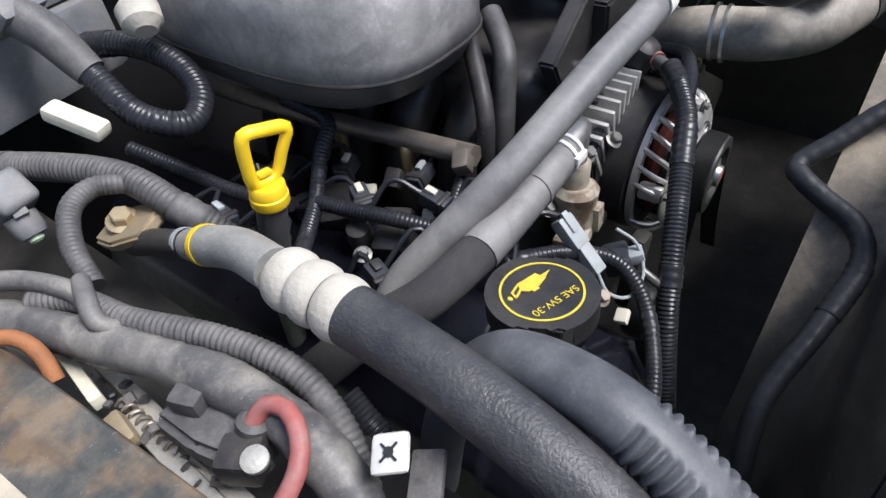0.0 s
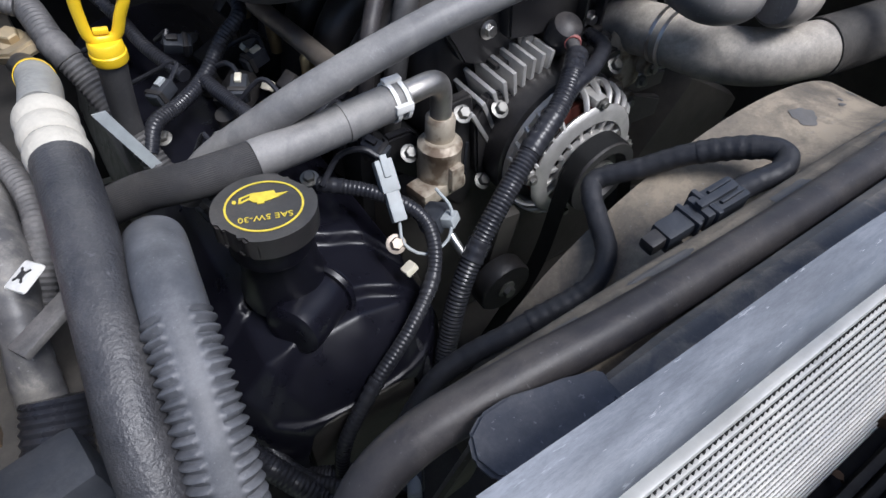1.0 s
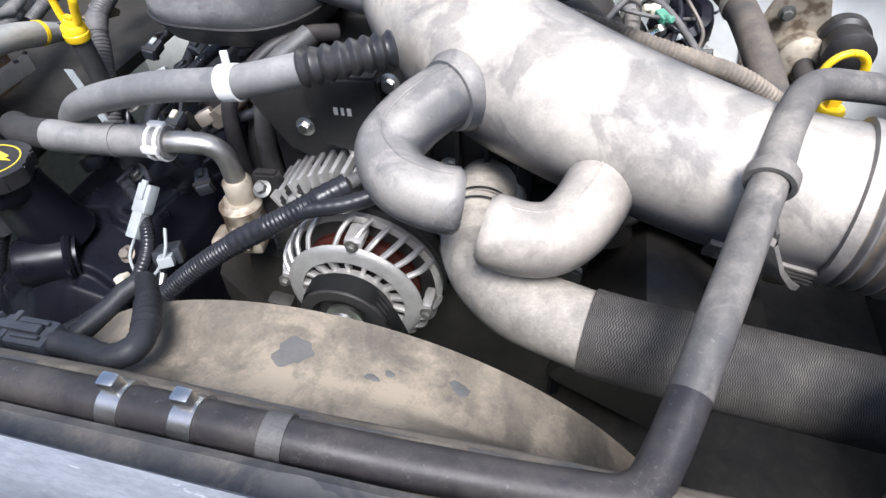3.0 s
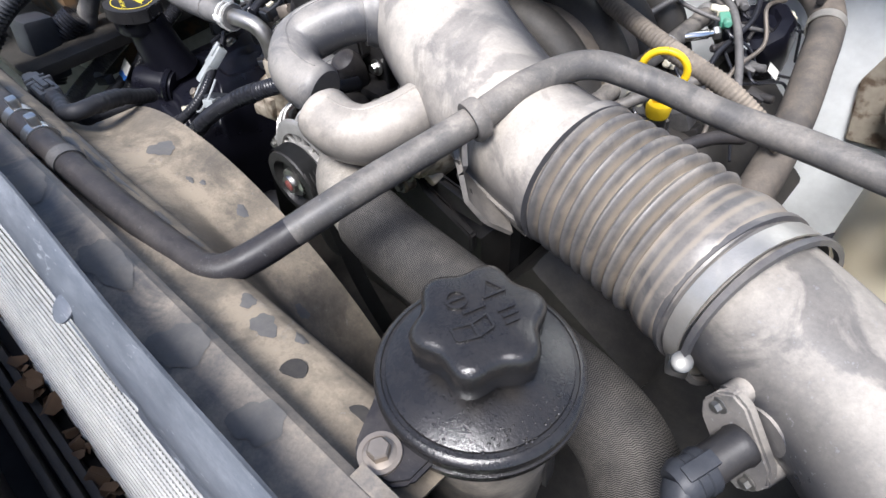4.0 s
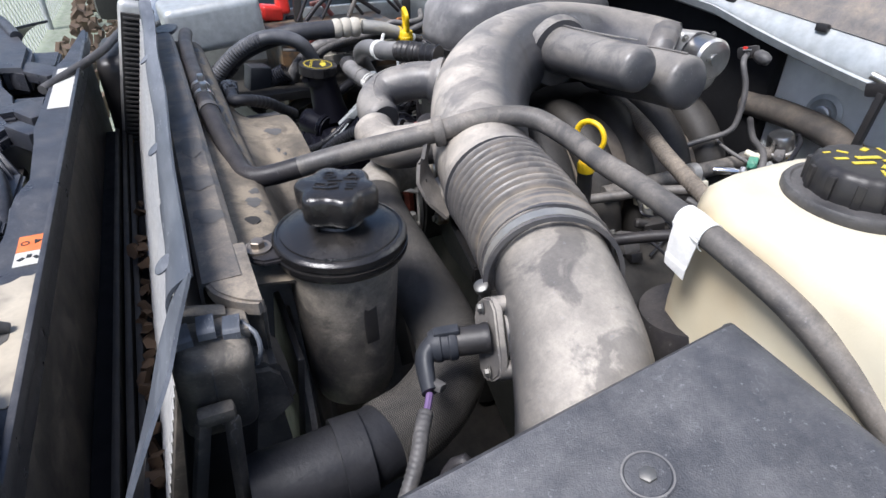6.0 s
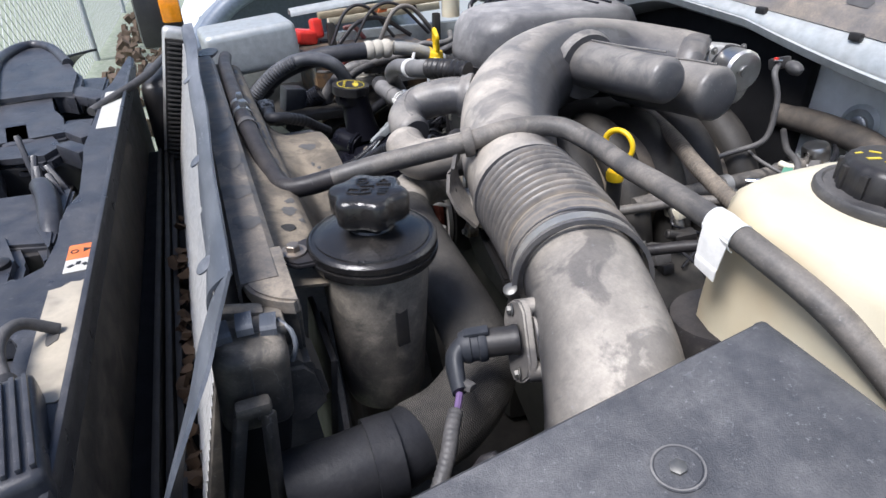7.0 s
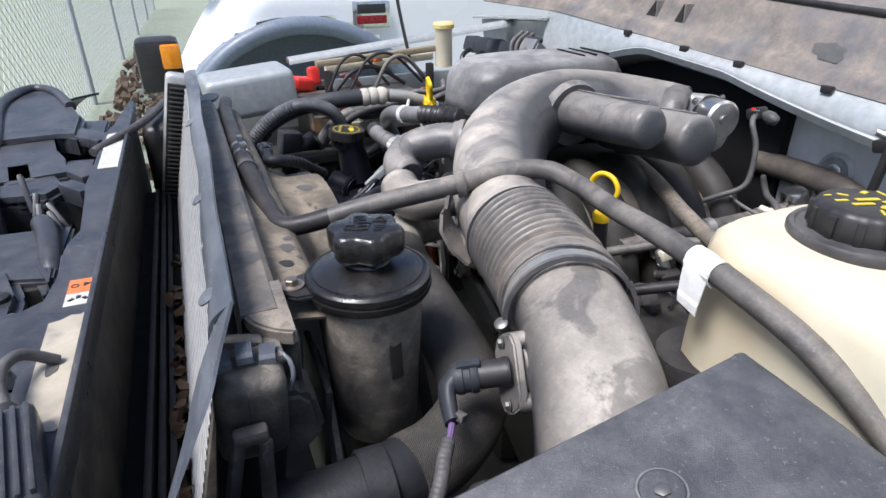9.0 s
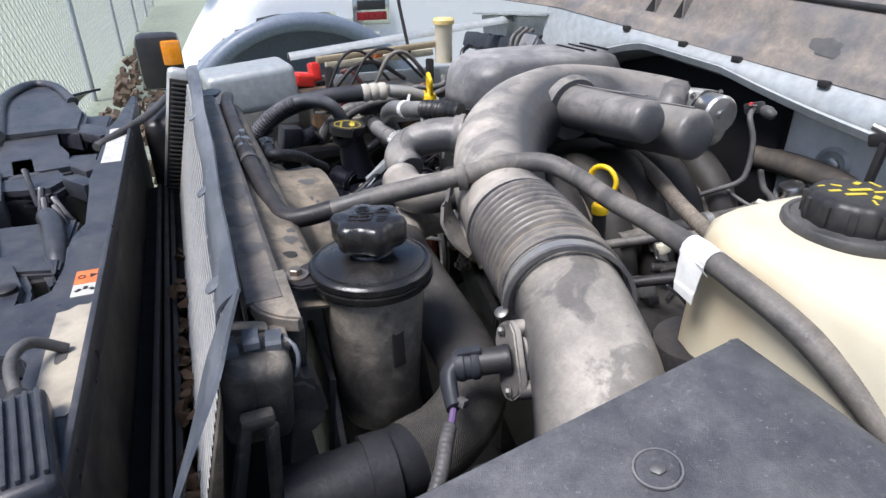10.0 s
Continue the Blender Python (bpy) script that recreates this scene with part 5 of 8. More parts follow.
def tape_at(u, v):
    a = radians(-60 + 300 * v)
    c = Vector((-0.541, -0.289, 1.241)) + Vector((0.97, -0.1, 0.05)) * (-0.0155 + 0.031 * u)
    return c + Vector((0.1 * math.cos(a), 1.0 * math.cos(a), 1.0 * math.sin(a))) * (0.0113 + 0.0004 * math.sin(9 * u + 4 * v))
tp = thing("white_tape", "strip of white tape wrapped round a hose", "tape")
part("wrap", sheet(tape_at, 8, 28, 0.0008), M_BAND, tp)
part("tail", sheet(lambda u, v: (-0.5275 - (0.027 - 0.006 * v) * u - 0.003 * v, -0.2776 + 0.003 * math.sin(2.2 * v), 1.243 - 0.036 * v - 0.004 * u * v), 6, 12, 0.0008), M_BAND, tp)

# ---- coolant bottle ----
bottle = thing("coolant_bottle", "cream plastic coolant bottle with a black screw cap", "coolant bottle")
def bottle_bm():
    bm = bmesh.new()
    levels = [(1.03, 0.9), (1.04, 1.04), (1.1, 1.06), (1.16, 1.05), (1.2, 1.04), (1.228, 1.03), (1.246, 1.01), (1.257, 0.965), (1.264, 0.87), (1.267, 0.7)]
    rings = []
    for z, s in levels:
        ring = []
        for k in range(48):
            a = 2 * math.pi * k / 48
            c_, s_ = math.cos(a), math.sin(a)
            p = 5.0
            r_ = (abs(c_ / 0.155) ** p + abs(s_ / 0.09) ** p) ** (-1 / p)
            tilt = 0.06 * (z - 1.04)
            ring.append(bm.verts.new((-0.65 + r_ * c_ * (1 - (1 - s) * 0.45) - tilt * 0.3, -0.392 + r_ * s_ * (1 - (1 - s) * 0.75), z - 0.009 + 0.004 * c_)))
        rings.append(ring)
    for a, b in zip(rings, rings[1:]):
        for k in range(48):
            bm.faces.new((a[k], a[(k + 1) % 48], b[(k + 1) % 48], b[k]))
    bm.faces.new(rings[0])
    bm.faces.new(rings[-1])
    return bm
part("body", bottle_bm(), M_CREAM, bottle, sharp=60)
CAP = (-0.579, -0.4035, 1.257)
part("collar", lathe([(0.047, 0), (0.0515, 0.001), (0.0528, 0.004), (0.0528, 0.009), (0.051, 0.0115), (0.0475, 0.012), (0.046, 0.0105), (0.039, 0.011)], CAP, (0, 0, 1), 48), M_RUBBER, bottle)
cap_d = part("cap", lathe([(0.037, 0.006), (0.0382, 0.01), (0.0372, 0.029), (0.0342, 0.033), (0.03, 0.0344), (0.01, 0.0338)], CAP, (0, 0, 1), 90, lobes=18, lobe=0.012), M_BLACK, bottle)
for k, (dx, dy, w, h, a) in enumerate(((0.0, 0.008, 0.02, 0.005, -20), (0.005, -0.004, 0.022, 0.006, -20), (-0.012, 0.0, 0.008, 0.008, 20), (0.012, 0.016, 0.012, 0.004, -20), (-0.006, -0.016, 0.018, 0.004, -20), (0.016, -0.016, 0.008, 0.006, 10))):
    part("yellow_mark", box((w * 0.85, h * 0.75, 0.0006), pose(CAP[0] + dx, CAP[1] + dy, CAP[2] + 0.0344, 0, 0, a + 90), 0.0), M_PRINT, cap_d, "worn yellow print")
for dx, dy, w, a in ((0.02, 0.004, 0.008, 35), (-0.018, 0.012, 0.01, -40), (-0.022, -0.008, 0.007, 60), (0.008, -0.026, 0.012, -15), (0.024, 0.016, 0.006, 80)):
    part("yellow_mark", box((w, 0.0022, 0.0006), pose(CAP[0] + dx, CAP[1] + dy, CAP[2] + 0.0344, 0, 0, a), 0.0), M_PRINT, cap_d)
for k in range(12):
    a = radians(30 * k)
    part("grip_rib", box((0.004, 0.006, 0.018), pose(CAP[0] + 0.038 * math.cos(a), CAP[1] + 0.038 * math.sin(a), CAP[2] + 0.02, 0, 0, math.degrees(a)), 0.001), M_BLACK, cap_d)
part("foot", lathe([(0.04, 0), (0.047, 0.01), (0.047, 0.05), (0.042, 0.062)], (-0.528, -0.335, 1.075), (0.1, 0.1, 1), 28), M_HOSE, bottle, "dusty black rubber foot")

# ---- engine, passenger bank ----
cover = thing("valve_cover", "glossy black plastic valve cover with sculpted ribs", "valve cover")
def cover_sec(y):
    """The cover's section at a place along the engine."""
    f = min(1.0, max(0.0, (-0.145 - y) / 0.05))
    f = f ** 0.5
    base = [(0.285, 0.80), (0.292, 0.9), (0.305, 0.955), (0.335, 0.985), (0.385, 1.0), (0.43, 0.998), (0.475, 0.985), (0.505, 0.955), (0.525, 0.88), (0.53, 0.78)]
    mx, mz = 0.41, 0.86
    return [(mx + (x - mx) * (0.45 + 0.55 * f), mz + (z - mz) * (0.35 + 0.65 * f)) for x, z in base]
def rise(d, w=0.007):
    f = min(1.0, max(0.0, d / w + 0.5))
    return f * f * (3 - 2 * f)
def cover_at(u, v):
    y = -0.147 - 0.66 * u
    x, z = along(cover_sec(y), v)
    up = rise((z - 0.93) / 4)
    back = -0.3 + 0.55 * abs(x - 0.396) + 0.006 * math.sin(70 * x)
    fore = -0.216 + 0.5 * max(0.0, x - 0.4) + 0.35 * max(0.0, 0.365 - x)
    slot = rise(0.012 - abs(x - 0.362 - 0.25 * (y + 0.3)), 0.006) * rise(-0.3 - y, 0.01)
    z += up * (-0.017 + 0.013 * rise(back - y) + 0.012 * rise(fore - y) - 0.007 * slot)
    return (x, y, z)
part("shell", sheet(lambda u, v: cover_at(u ** 1.3, v), 200, 81, 0.004), M_GLOSS, cover, sharp=75)
part("front_cap", box((0.12, 0.02, 0.16), pose(0.41, -0.158, 0.83), 0.008), M_DEEP, cover)
part("filler_neck", lathe([(0.04, -0.12), (0.034, -0.09), (0.03, -0.045), (0.031, -0.03)], (0.432, -0.235, 1.122), (0.05, 0.14, 1), 32), M_GLOSS, cover)
part("breather_stub", lathe([(0.012, 0.066), (0.021, 0.066), (0.026, 0.063), (0.0275, 0.056), (0.027, 0.0)], (0.392, -0.235, 0.99), (0.8, 0.5, 0.12), 36), M_GLOSS, cover)
part("boss_ring", lathe([(0.029, 0.0), (0.032, 0.004), (0.03, 0.008)], (0.395, -0.232, 0.992), (0.8, 0.5, 0.12), 36), M_GLOSS, cover)
block = thing("engine_block", "dark oily engine block and front timing cover", "engine block")
part("front_cover", box((0.46, 0.09, 0.42), pose(0.05, -0.43, 0.78), 0.03), M_VOID, block)
part("crankcase", box((0.42, 0.55, 0.3), pose(0.05, -0.6, 0.78), 0.03), M_DEEP, block)
for x, a in ((0.36, 30), (-0.28, -30)):
    part("cylinder_bank", box((0.2, 0.5, 0.2), pose(x, -0.56, 0.82, 0, a, 0), 0.02), M_DEEP, block)

cap = thing("oil_filler_cap", "black oil filler cap with yellow oil can mark", "oil cap", at=(0.432, -0.235, 1.119))
cap.rotation_euler = Vector((-0.05, -0.08, 1)).to_track_quat("Z", "Y").to_euler()
rim_ = []
for k in range(120):
    a = 2 * math.pi * k / 120
    r_ = 0.0395
    for mid in (radians(58), radians(238)):
        d = abs((a - mid + math.pi) % (2 * math.pi) - math.pi)
        if d < 0.42:
            r_ -= 0.0042 * min(1.0, 2.4 * (0.5 + 0.5 * math.cos(math.pi * d / 0.42)))
    rim_.append((r_ * math.cos(a), r_ * math.sin(a)))
part("cap", plate(rim_, 0.018, None, pose(0, 0, -0.018), 0.002), M_BLACK, cap, sharp=60)
part("collar", lathe([(0.03, -0.042), (0.033, -0.036), (0.033, -0.016)], (0, 0, 0)), M_GLOSS, cap)
part("ring", lathe([(0.0278, 0.0002), (0.0278, 0.0007), (0.0294, 0.0007), (0.0294, 0.0002)], (0, 0, 0), seg=72, hollow=True), M_PRINT, cap, "yellow printed ring")
READ = pose(0, 0, 0, 0, 0, 14)
can = [(-0.0185, -0.0045), (-0.0125, -0.0015), (-0.0115, -0.0005), (-0.0025, 0.0028), (-0.0005, 0.0028), (-0.0005, 0.005), (0.005, 0.005), (0.005, 0.0028), (0.0075, 0.0025), (0.0105, -0.001), (0.009, -0.0085), (-0.0085, -0.0085), (-0.0095, -0.0045), (-0.0125, -0.0045)]
part("oil_can_mark", plate(can, 0.0006, None, READ @ pose(0, -0.0075, 0.0002), 0.0), M_PRINT, cap, "yellow oil can symbol")
for a_, b_ in (((0.0095, -0.003), (0.0178, 0.0015)), ((0.0178, 0.0018), (0.017, -0.004)), ((0.0172, -0.0038), (0.0092, -0.0075))):
    part("can_handle", between(READ @ Vector((*a_, 0.0005)) + READ.to_3x3() @ Vector((0, -0.0075, 0)), READ @ Vector((*b_, 0.0005)) + READ.to_3x3() @ Vector((0, -0.0075, 0)), 0.0016, 0.0006, 0.0), M_PRINT, cap)
part("oil_drop_mark", plate([(0.0215 + 0.0016 * math.cos(a), -0.0075 + 0.0022 * math.sin(a)) for a in [k * math.pi / 6 for k in range(12)]], 0.0006, None, READ @ pose(0, -0.0005, 0.0002)), M_PRINT, cap)
def lettering(text, size, m, parent, material):
    cu = bpy.data.curves.new("lettering", "FONT")
    cu.body, cu.size, cu.align_x, cu.align_y, cu.extrude = text, size, "CENTER", "CENTER", 0.0002
    ob = bpy.data.objects.new("lettering_shape", cu)
    scene.collection.objects.link(ob)
    bpy.context.view_layer.update()
    me = bpy.data.meshes.new_from_object(ob.evaluated_get(bpy.context.evaluated_depsgraph_get()))
    bpy.data.objects.remove(ob)
    me.transform(m)
    me.materials.clear()
    me.materials.append(material)
    o = new("lettering", me)
    o.parent = parent
    o["label"] = "yellow printed lettering"
    return o
lettering("SAE 5W-30", 0.0084, READ @ pose(0, 0.0135, 0.0005), cap, M_PRINT)

# alternator
alt = thing("alternator", "cast aluminium alternator with cooling slots and black pulley", "alternator", at=(0.062, -0.25, 0.987))
alt.scale = (1.12, 1.0, 1.12)
Y = (0, 1, 0)
part("stator", lathe([(0.068, -0.08), (0.08, -0.074), (0.081, -0.034), (0.072, -0.028)], (0, 0, 0), Y, 48), M_BLACK, alt)
part("rear_case", lathe([(0.05, -0.125), (0.068, -0.118), (0.073, -0.1), (0.073, -0.07)], (0, 0, 0), Y, 40), M_ALU, alt)
part("winding", lathe([(0.048, -0.024), (0.058, -0.022), (0.059, -0.014), (0.05, -0.008)], (0, 0, 0), Y, 40, hollow=True), M_COPPER, alt, "copper red winding")
part("rotor", lathe([(0.047, -0.03), (0.049, -0.006), (0.02, -0.004)], (0, 0, 0), Y, 40), M_DEEP, alt)
front = part("front_case", lathe([(0.07, -0.03), (0.0785, -0.029), (0.079, -0.022), (0.072, -0.021)], (0, 0, 0), Y, 48, hollow=True), M_ALU, alt)
part("face_ring", lathe([(0.05, 0.004), (0.0645, 0.004), (0.0665, 0.007), (0.064, 0.0105), (0.06, 0.012), (0.0505, 0.0135)], (0, 0, 0), Y, 48, hollow=True), M_ALU, front)
part("hub_ring", lathe([(0.03, 0.008), (0.038, 0.008), (0.039, 0.016), (0.03, 0.017)], (0, 0, 0), Y, 40, hollow=True), M_ALU, front)
vane = tube([(0.0, -0.024, 0.0775), (0.004, -0.012, 0.0765), (0.007, -0.002, 0.073), (0.01, 0.006, 0.0645)], 0.0033, 8, 0.004, flat=0.75)
vane_ob = part("vane", vane, M_ALU, front)
for k in range(1, 28):
    if k % 7 in (0, 1):
        continue
    o = new("vane", vane_ob.data)
    o.parent = front
    o.matrix_local = pose(0, 0, 0, 0, k * 360 / 28, 0)
spoke = box((0.0045, 0.008, 0.02), None, 0.0014)
for v in spoke.verts:
    v.co.z += 0.045
spoke_ob = part("spoke", spoke, M_ALU, front)
spoke_ob.matrix_local = pose(0, 0.008, 0, 0, 0, 0)
for k in range(1, 18):
    o = new("spoke", spoke_ob.data)
    o.parent = front
    o.matrix_local = pose(0, 0.008, 0, 0, k * 360 / 18, 0)
for a in (0, 90, 180, 270):
    ca, sa = math.sin(radians(a - 6)), math.cos(radians(a - 6))
    part("ear", box((0.018, 0.028, 0.011), pose(0.069 * ca, -0.006, 0.069 * sa, 0, a - 6, 0), 0.005), M_ALU, front)
    bolt((0.07 * ca, 0.009, 0.07 * sa), Y, 0.0042, parent=alt)
pul = part("pulley", lathe([(0.034, 0.018), (0.041, 0.019), (0.042, 0.023), (0.04, 0.025), (0.0415, 0.028), (0.04, 0.031), (0.0415, 0.034), (0.04, 0.037), (0.042, 0.04), (0.041, 0.044), (0.031, 0.0445), (0.026, 0.034)], (0, 0, 0), Y, 40), M_BLACK, alt)
part("hub_nut", lathe([(0.018, 0.036), (0.018, 0.041), (0.012, 0.043), (0.011, 0.048)], (0, 0, 0), Y, 24), M_STEEL, pul)
part("shaft_end", lathe([(0.007, 0.043), (0.007, 0.0485), (0.003, 0.049)], (0, 0, 0), Y, 12), M_RED_CABLE, pul)
for k in range(9):
    part("cooling_fin", box((0.0045, 0.055, 0.05), pose(0.012 + 0.0095 * k, -0.088, 0.073 - 0.0006 * k * k, 0, 5 * (k - 2), 0), 0.001), M_ALU, alt)
part("rear_cover", box((0.07, 0.05, 0.03), pose(-0.02, -0.1, 0.07), 0.006), M_BLACK, alt)
belt = thing("drive_belt", "black ribbed drive belt round the pulleys", "belt")
def belt_strip(pts):
    bm = bmesh.new()
    line = spline(pts, 0.01)
    rows = []
    for p in line:
        rows.append([bm.verts.new(p + Vector((0, d, 0))) for d in (-0.011, 0.011)])
    for a, b in zip(rows, rows[1:]):
        bm.faces.new((a[0], a[1], b[1], b[0]))
    bmesh.ops.solidify(bm, geom=bm.faces[:], thickness=0.004)
    return bm
cx_, cz_ = 0.062, 0.988
part("band", belt_strip([(0.2, -0.216, 0.72), (0.13, -0.216, 0.86), (cx_ + 0.045, -0.219, cz_ + 0.012), (cx_ + 0.02, -0.219, cz_ + 0.043), (cx_ - 0.02, -0.219, cz_ + 0.043), (cx_ - 0.047, -0.219, cz_ + 0.005), (-0.03, -0.216, 0.86), (-0.1, -0.216, 0.74)]), M_BELT, belt)
boot = thing("alternator_stud_boot", "dusty grey rubber boot on the alternator stud", "boot")
part("boot", lathe([(0.012, -0.03), (0.018, -0.012), (0.02, 0.004), (0.016, 0.016), (0.008, 0.021)], (0.05, -0.322, 1.105), (0.1, 0.45, 0.9), 24), M_HOSE, boot)
part("cable_end", tube([(0.053, -0.305, 1.105), (0.06, -0.293, 1.105), (0.066, -0.285, 1.105)], 0.0075, 14), M_RUBBER, boot)
part("red_ring", lathe([(0.0078, -0.003), (0.009, -0.003), (0.009, 0.003), (0.0078, 0.003)], (0.0545, -0.301, 1.1055), (0.7, 0.7, 0.05), 20, hollow=True), M_RED_CABLE, boot)

# front engine brackets
br = thing("accessory_bracket", "black steel accessory bracket with flange bolts", "bracket")
def xz_plate(pts, y, thick=0.014):
    return plate([(x, z) for x, z in pts], thick, None, pose(0, y, 0, 90, 0, 0), 0.003)
part("plate", xz_plate([(0.17, 1.07), (0.2, 1.068), (0.205, 1.04), (0.2, 0.93), (0.17, 0.9), (0.15, 0.93), (0.158, 1.02)], -0.322), M_BLACK, br)
part("plate", xz_plate([(0.12, 1.06), (0.155, 1.065), (0.17, 1.04), (0.16, 0.96), (0.13, 0.92), (0.1, 0.94), (0.1, 1.03)], -0.312), M_BLACK, br)
part("plate", xz_plate([(-0.005, 1.07), (-0.04, 1.07), (-0.05, 1.03), (-0.08, 0.985), (-0.16, 0.955), (-0.16, 0.925), (-0.07, 0.93), (-0.01, 0.975), (0.0, 1.02)], -0.304), M_BLACK, br)
for p in ((0.186, -0.316, 1.054), (0.143, -0.306, 1.05), (-0.024, -0.298, 1.053), (0.244, -0.33, 1.015), (0.155, -0.306, 0.95)):
    bolt(p, (0, 0.6, 0.75), 0.0068, parent=br)
part("stay", xz_plate([(0.262, 1.03), (0.232, 1.03), (0.2, 0.99), (0.14, 0.96), (0.1, 0.93), (0.1, 0.91), (0.16, 0.92), (0.23, 0.96), (0.262, 0.99)], -0.345), M_BLACK, br)
part("stay", xz_plate([(0.0, 1.062), (-0.03, 1.085), (-0.05, 1.06), (-0.09, 1.0), (-0.17, 0.99), (-0.17, 0.965), (-0.08, 0.968), (-0.03, 1.0)], -0.318), M_BLACK, br)
part("embossed_mark", box((0.004, 0.0012, 0.06), pose(0.183, -0.3075, 0.99), 0.0), M_LOOM, br)
tens = thing("belt_tensioner", "black belt tensioner pulley low on the engine front", "pulley")
part("wheel", lathe([(0.02, 0.0), (0.036, 0.001), (0.038, 0.004), (0.038, 0.024), (0.036, 0.027), (0.016, 0.026)], (0.175, -0.24, 0.85), Y, 36), M_BLACK, tens)
part("arm", between((0.175, -0.25, 0.85), (0.16, -0.25, 0.95), 0.03, 0.02, 0.006, (0, 1, 0)), M_DEEP, tens)
bolt((0.175, -0.214, 0.85), Y, 0.008, parent=tens)
pump = thing("steering_pump", "brown oily cast metal pump beside the alternator", "pump")
part("housing", lathe([(0.03, -0.05), (0.042, -0.045), (0.044, 0.0), (0.036, 0.012), (0.03, 0.03), (0.02, 0.034)], (-0.062, -0.335, 1.03), (-0.1, 1, 0.15), 32), M_BRONZE, pump)
part("boss", lathe([(0.018, -0.03), (0.018, 0.01), (0.014, 0.016)], (-0.048, -0.315, 1.075), (0, 0.3, 1), 20), M_BRONZE, pump)
for x, z in ((-0.03, 1.02), (-0.085, 1.035), (-0.06, 0.995)):
    part("boss", lathe([(0.012, -0.03), (0.012, 0.016), (0.009, 0.018)], (x, -0.305, z), (0, 1, 0.1), 16), M_BRONZE, pump)
    bolt((x, -0.288, z), (0, 1, 0.15), 0.0055, parent=pump)
part("web", between((-0.03, -0.31, 1.06), (-0.095, -0.32, 1.0), 0.012, 0.02, 0.004, (0, 1, 0)), M_BRONZE, pump)
bolt((-0.05, -0.3, 1.1), (0, 0.3, 1), 0.007, parent=pump)
bolt((-0.075, -0.29, 1.02), (0, 1, 0.2), 0.006, parent=pump)

# black front module of the intake manifold
mod = thing("intake_module", "black plastic intake manifold front with bolted cover", "intake manifold")
part("flange", xz_plate([(0.2, 1.15), (0.13, 1.2), (-0.03, 1.2), (-0.08, 1.18), (-0.09, 1.08), (0.13, 1.075), (0.16, 1.085)], -0.352, 0.02), M_BLACK, mod)
part("cover", xz_plate([(0.123, 1.185), (0.045, 1.19), (0.04, 1.115), (0.06, 1.1), (0.115, 1.108)], -0.336, 0.022), M_BLACK, mod)
bm = bmesh.new()
for dx, w in ((-0.007, 0.004), (0.0, 0.003), (0.007, 0.004)):
    box((w, 0.001, 0.008), pose(0.083 + dx, -0.3355, 1.152), 0, bm)
part("printed_mark", bm, M_LABEL, mod, "pale printed mark")
for p in ((0.134, -0.35, 1.12), (0.08, -0.35, 1.097), (0.03, -0.35, 1.1), (0.037, -0.352, 1.178), (-0.02, -0.35, 1.09)):
    bolt(p, (0, 1, 0.1), 0.0068, M_STEEL, parent=mod)
part("rib", box((0.2, 0.02, 0.006), pose(0.03, -0.345, 1.08), 0.002), M_BLACK, mod)
for x in (0.0, -0.03, -0.06):
    part("rib", box((0.005, 0.02, 0.1), pose(x, -0.348, 1.135), 0.002), M_BLACK, mod)
part("body", box((0.3, 0.4, 0.16), pose(0.05, -0.57, 1.05), 0.04, segments=4), M_BLACK, mod)
for k in range(5):
    y = -0.44 - 0.075 * k
    part("runner", tube([(-0.02, y, 1.12), (-0.08, y, 1.125), (-0.14, y, 1.09), (-0.18, y, 1.02), (-0.2, y, 0.94)], 0.03, 18, 0.012), M_DEEP, mod)
    part("runner", tube([(0.12, y, 1.1), (0.18, y, 1.105), (0.225, y, 1.07), (0.25, y, 1.0), (0.26, y, 0.92)], 0.026, 18, 0.012), M_BLACK, mod)

# heater and coolant hoses
hh = thing("heater_hose", "thick dusty heater hose with a white band", "hose")
part("hose", tube([(0.47, -0.365, 1.04), (0.442, -0.352, 1.079), (0.40, -0.326, 1.118), (0.345, -0.302, 1.155), (0.25, -0.286, 1.19), (0.155, -0.279, 1.209), (0.09, -0.29, 1.222)], 0.0145, 26), M_PALE_HOSE, hh)
part("ribbed_end", tube([(0.095, -0.289, 1.221), (0.06, -0.3, 1.227), (0.02, -0.325, 1.228)], ribs(0.013, 0.0035, 0.011), 24, 0.002), M_BLACK, hh)
ring_clamp("white_band", (0.155, -0.279, 1.209), (1, 0.02, -0.14), 0.0147, 0.016, M_BAND, hh)
part("band_tail", box((0.006, 0.004, 0.014), pose(0.158, -0.285, 1.228, 20, 10, 0), 0.001), M_BAND, hh)
ch = thing("coolant_hose", "dusty coolant hose with braided sleeve and spring clamp", "hose")
part("braided_part", tube([(0.56, -0.37, 1.05), (0.505, -0.335, 1.086), (0.466, -0.308, 1.103), (0.41, -0.299, 1.108)], 0.0165, 26), M_BRAID, ch)
part("rubber_part", tube([(0.415, -0.299, 1.108), (0.36, -0.299, 1.11), (0.3, -0.3, 1.114), (0.268, -0.302, 1.115)], 0.0172, 26), M_PALE_HOSE, ch)
ring_clamp("seam_ring", (0.33, -0.2995, 1.112), (1, 0.02, -0.05), 0.0173, 0.005, M_PALE_HOSE, ch, 0.001)
for x in (0.283, 0.272):
    ring_clamp("spring_clamp", (x, -0.3012, 1.1145), (1, 0.03, -0.05), 0.0173, 0.004, M_BAND, ch, 0.002)
part("clamp_bridge", box((0.018, 0.008, 0.004), pose(0.278, -0.306, 1.134), 0.001), M_BAND, ch)
part("clamp_bridge", box((0.018, 0.005, 0.008), pose(0.278, -0.283, 1.118), 0.001), M_BAND, ch)
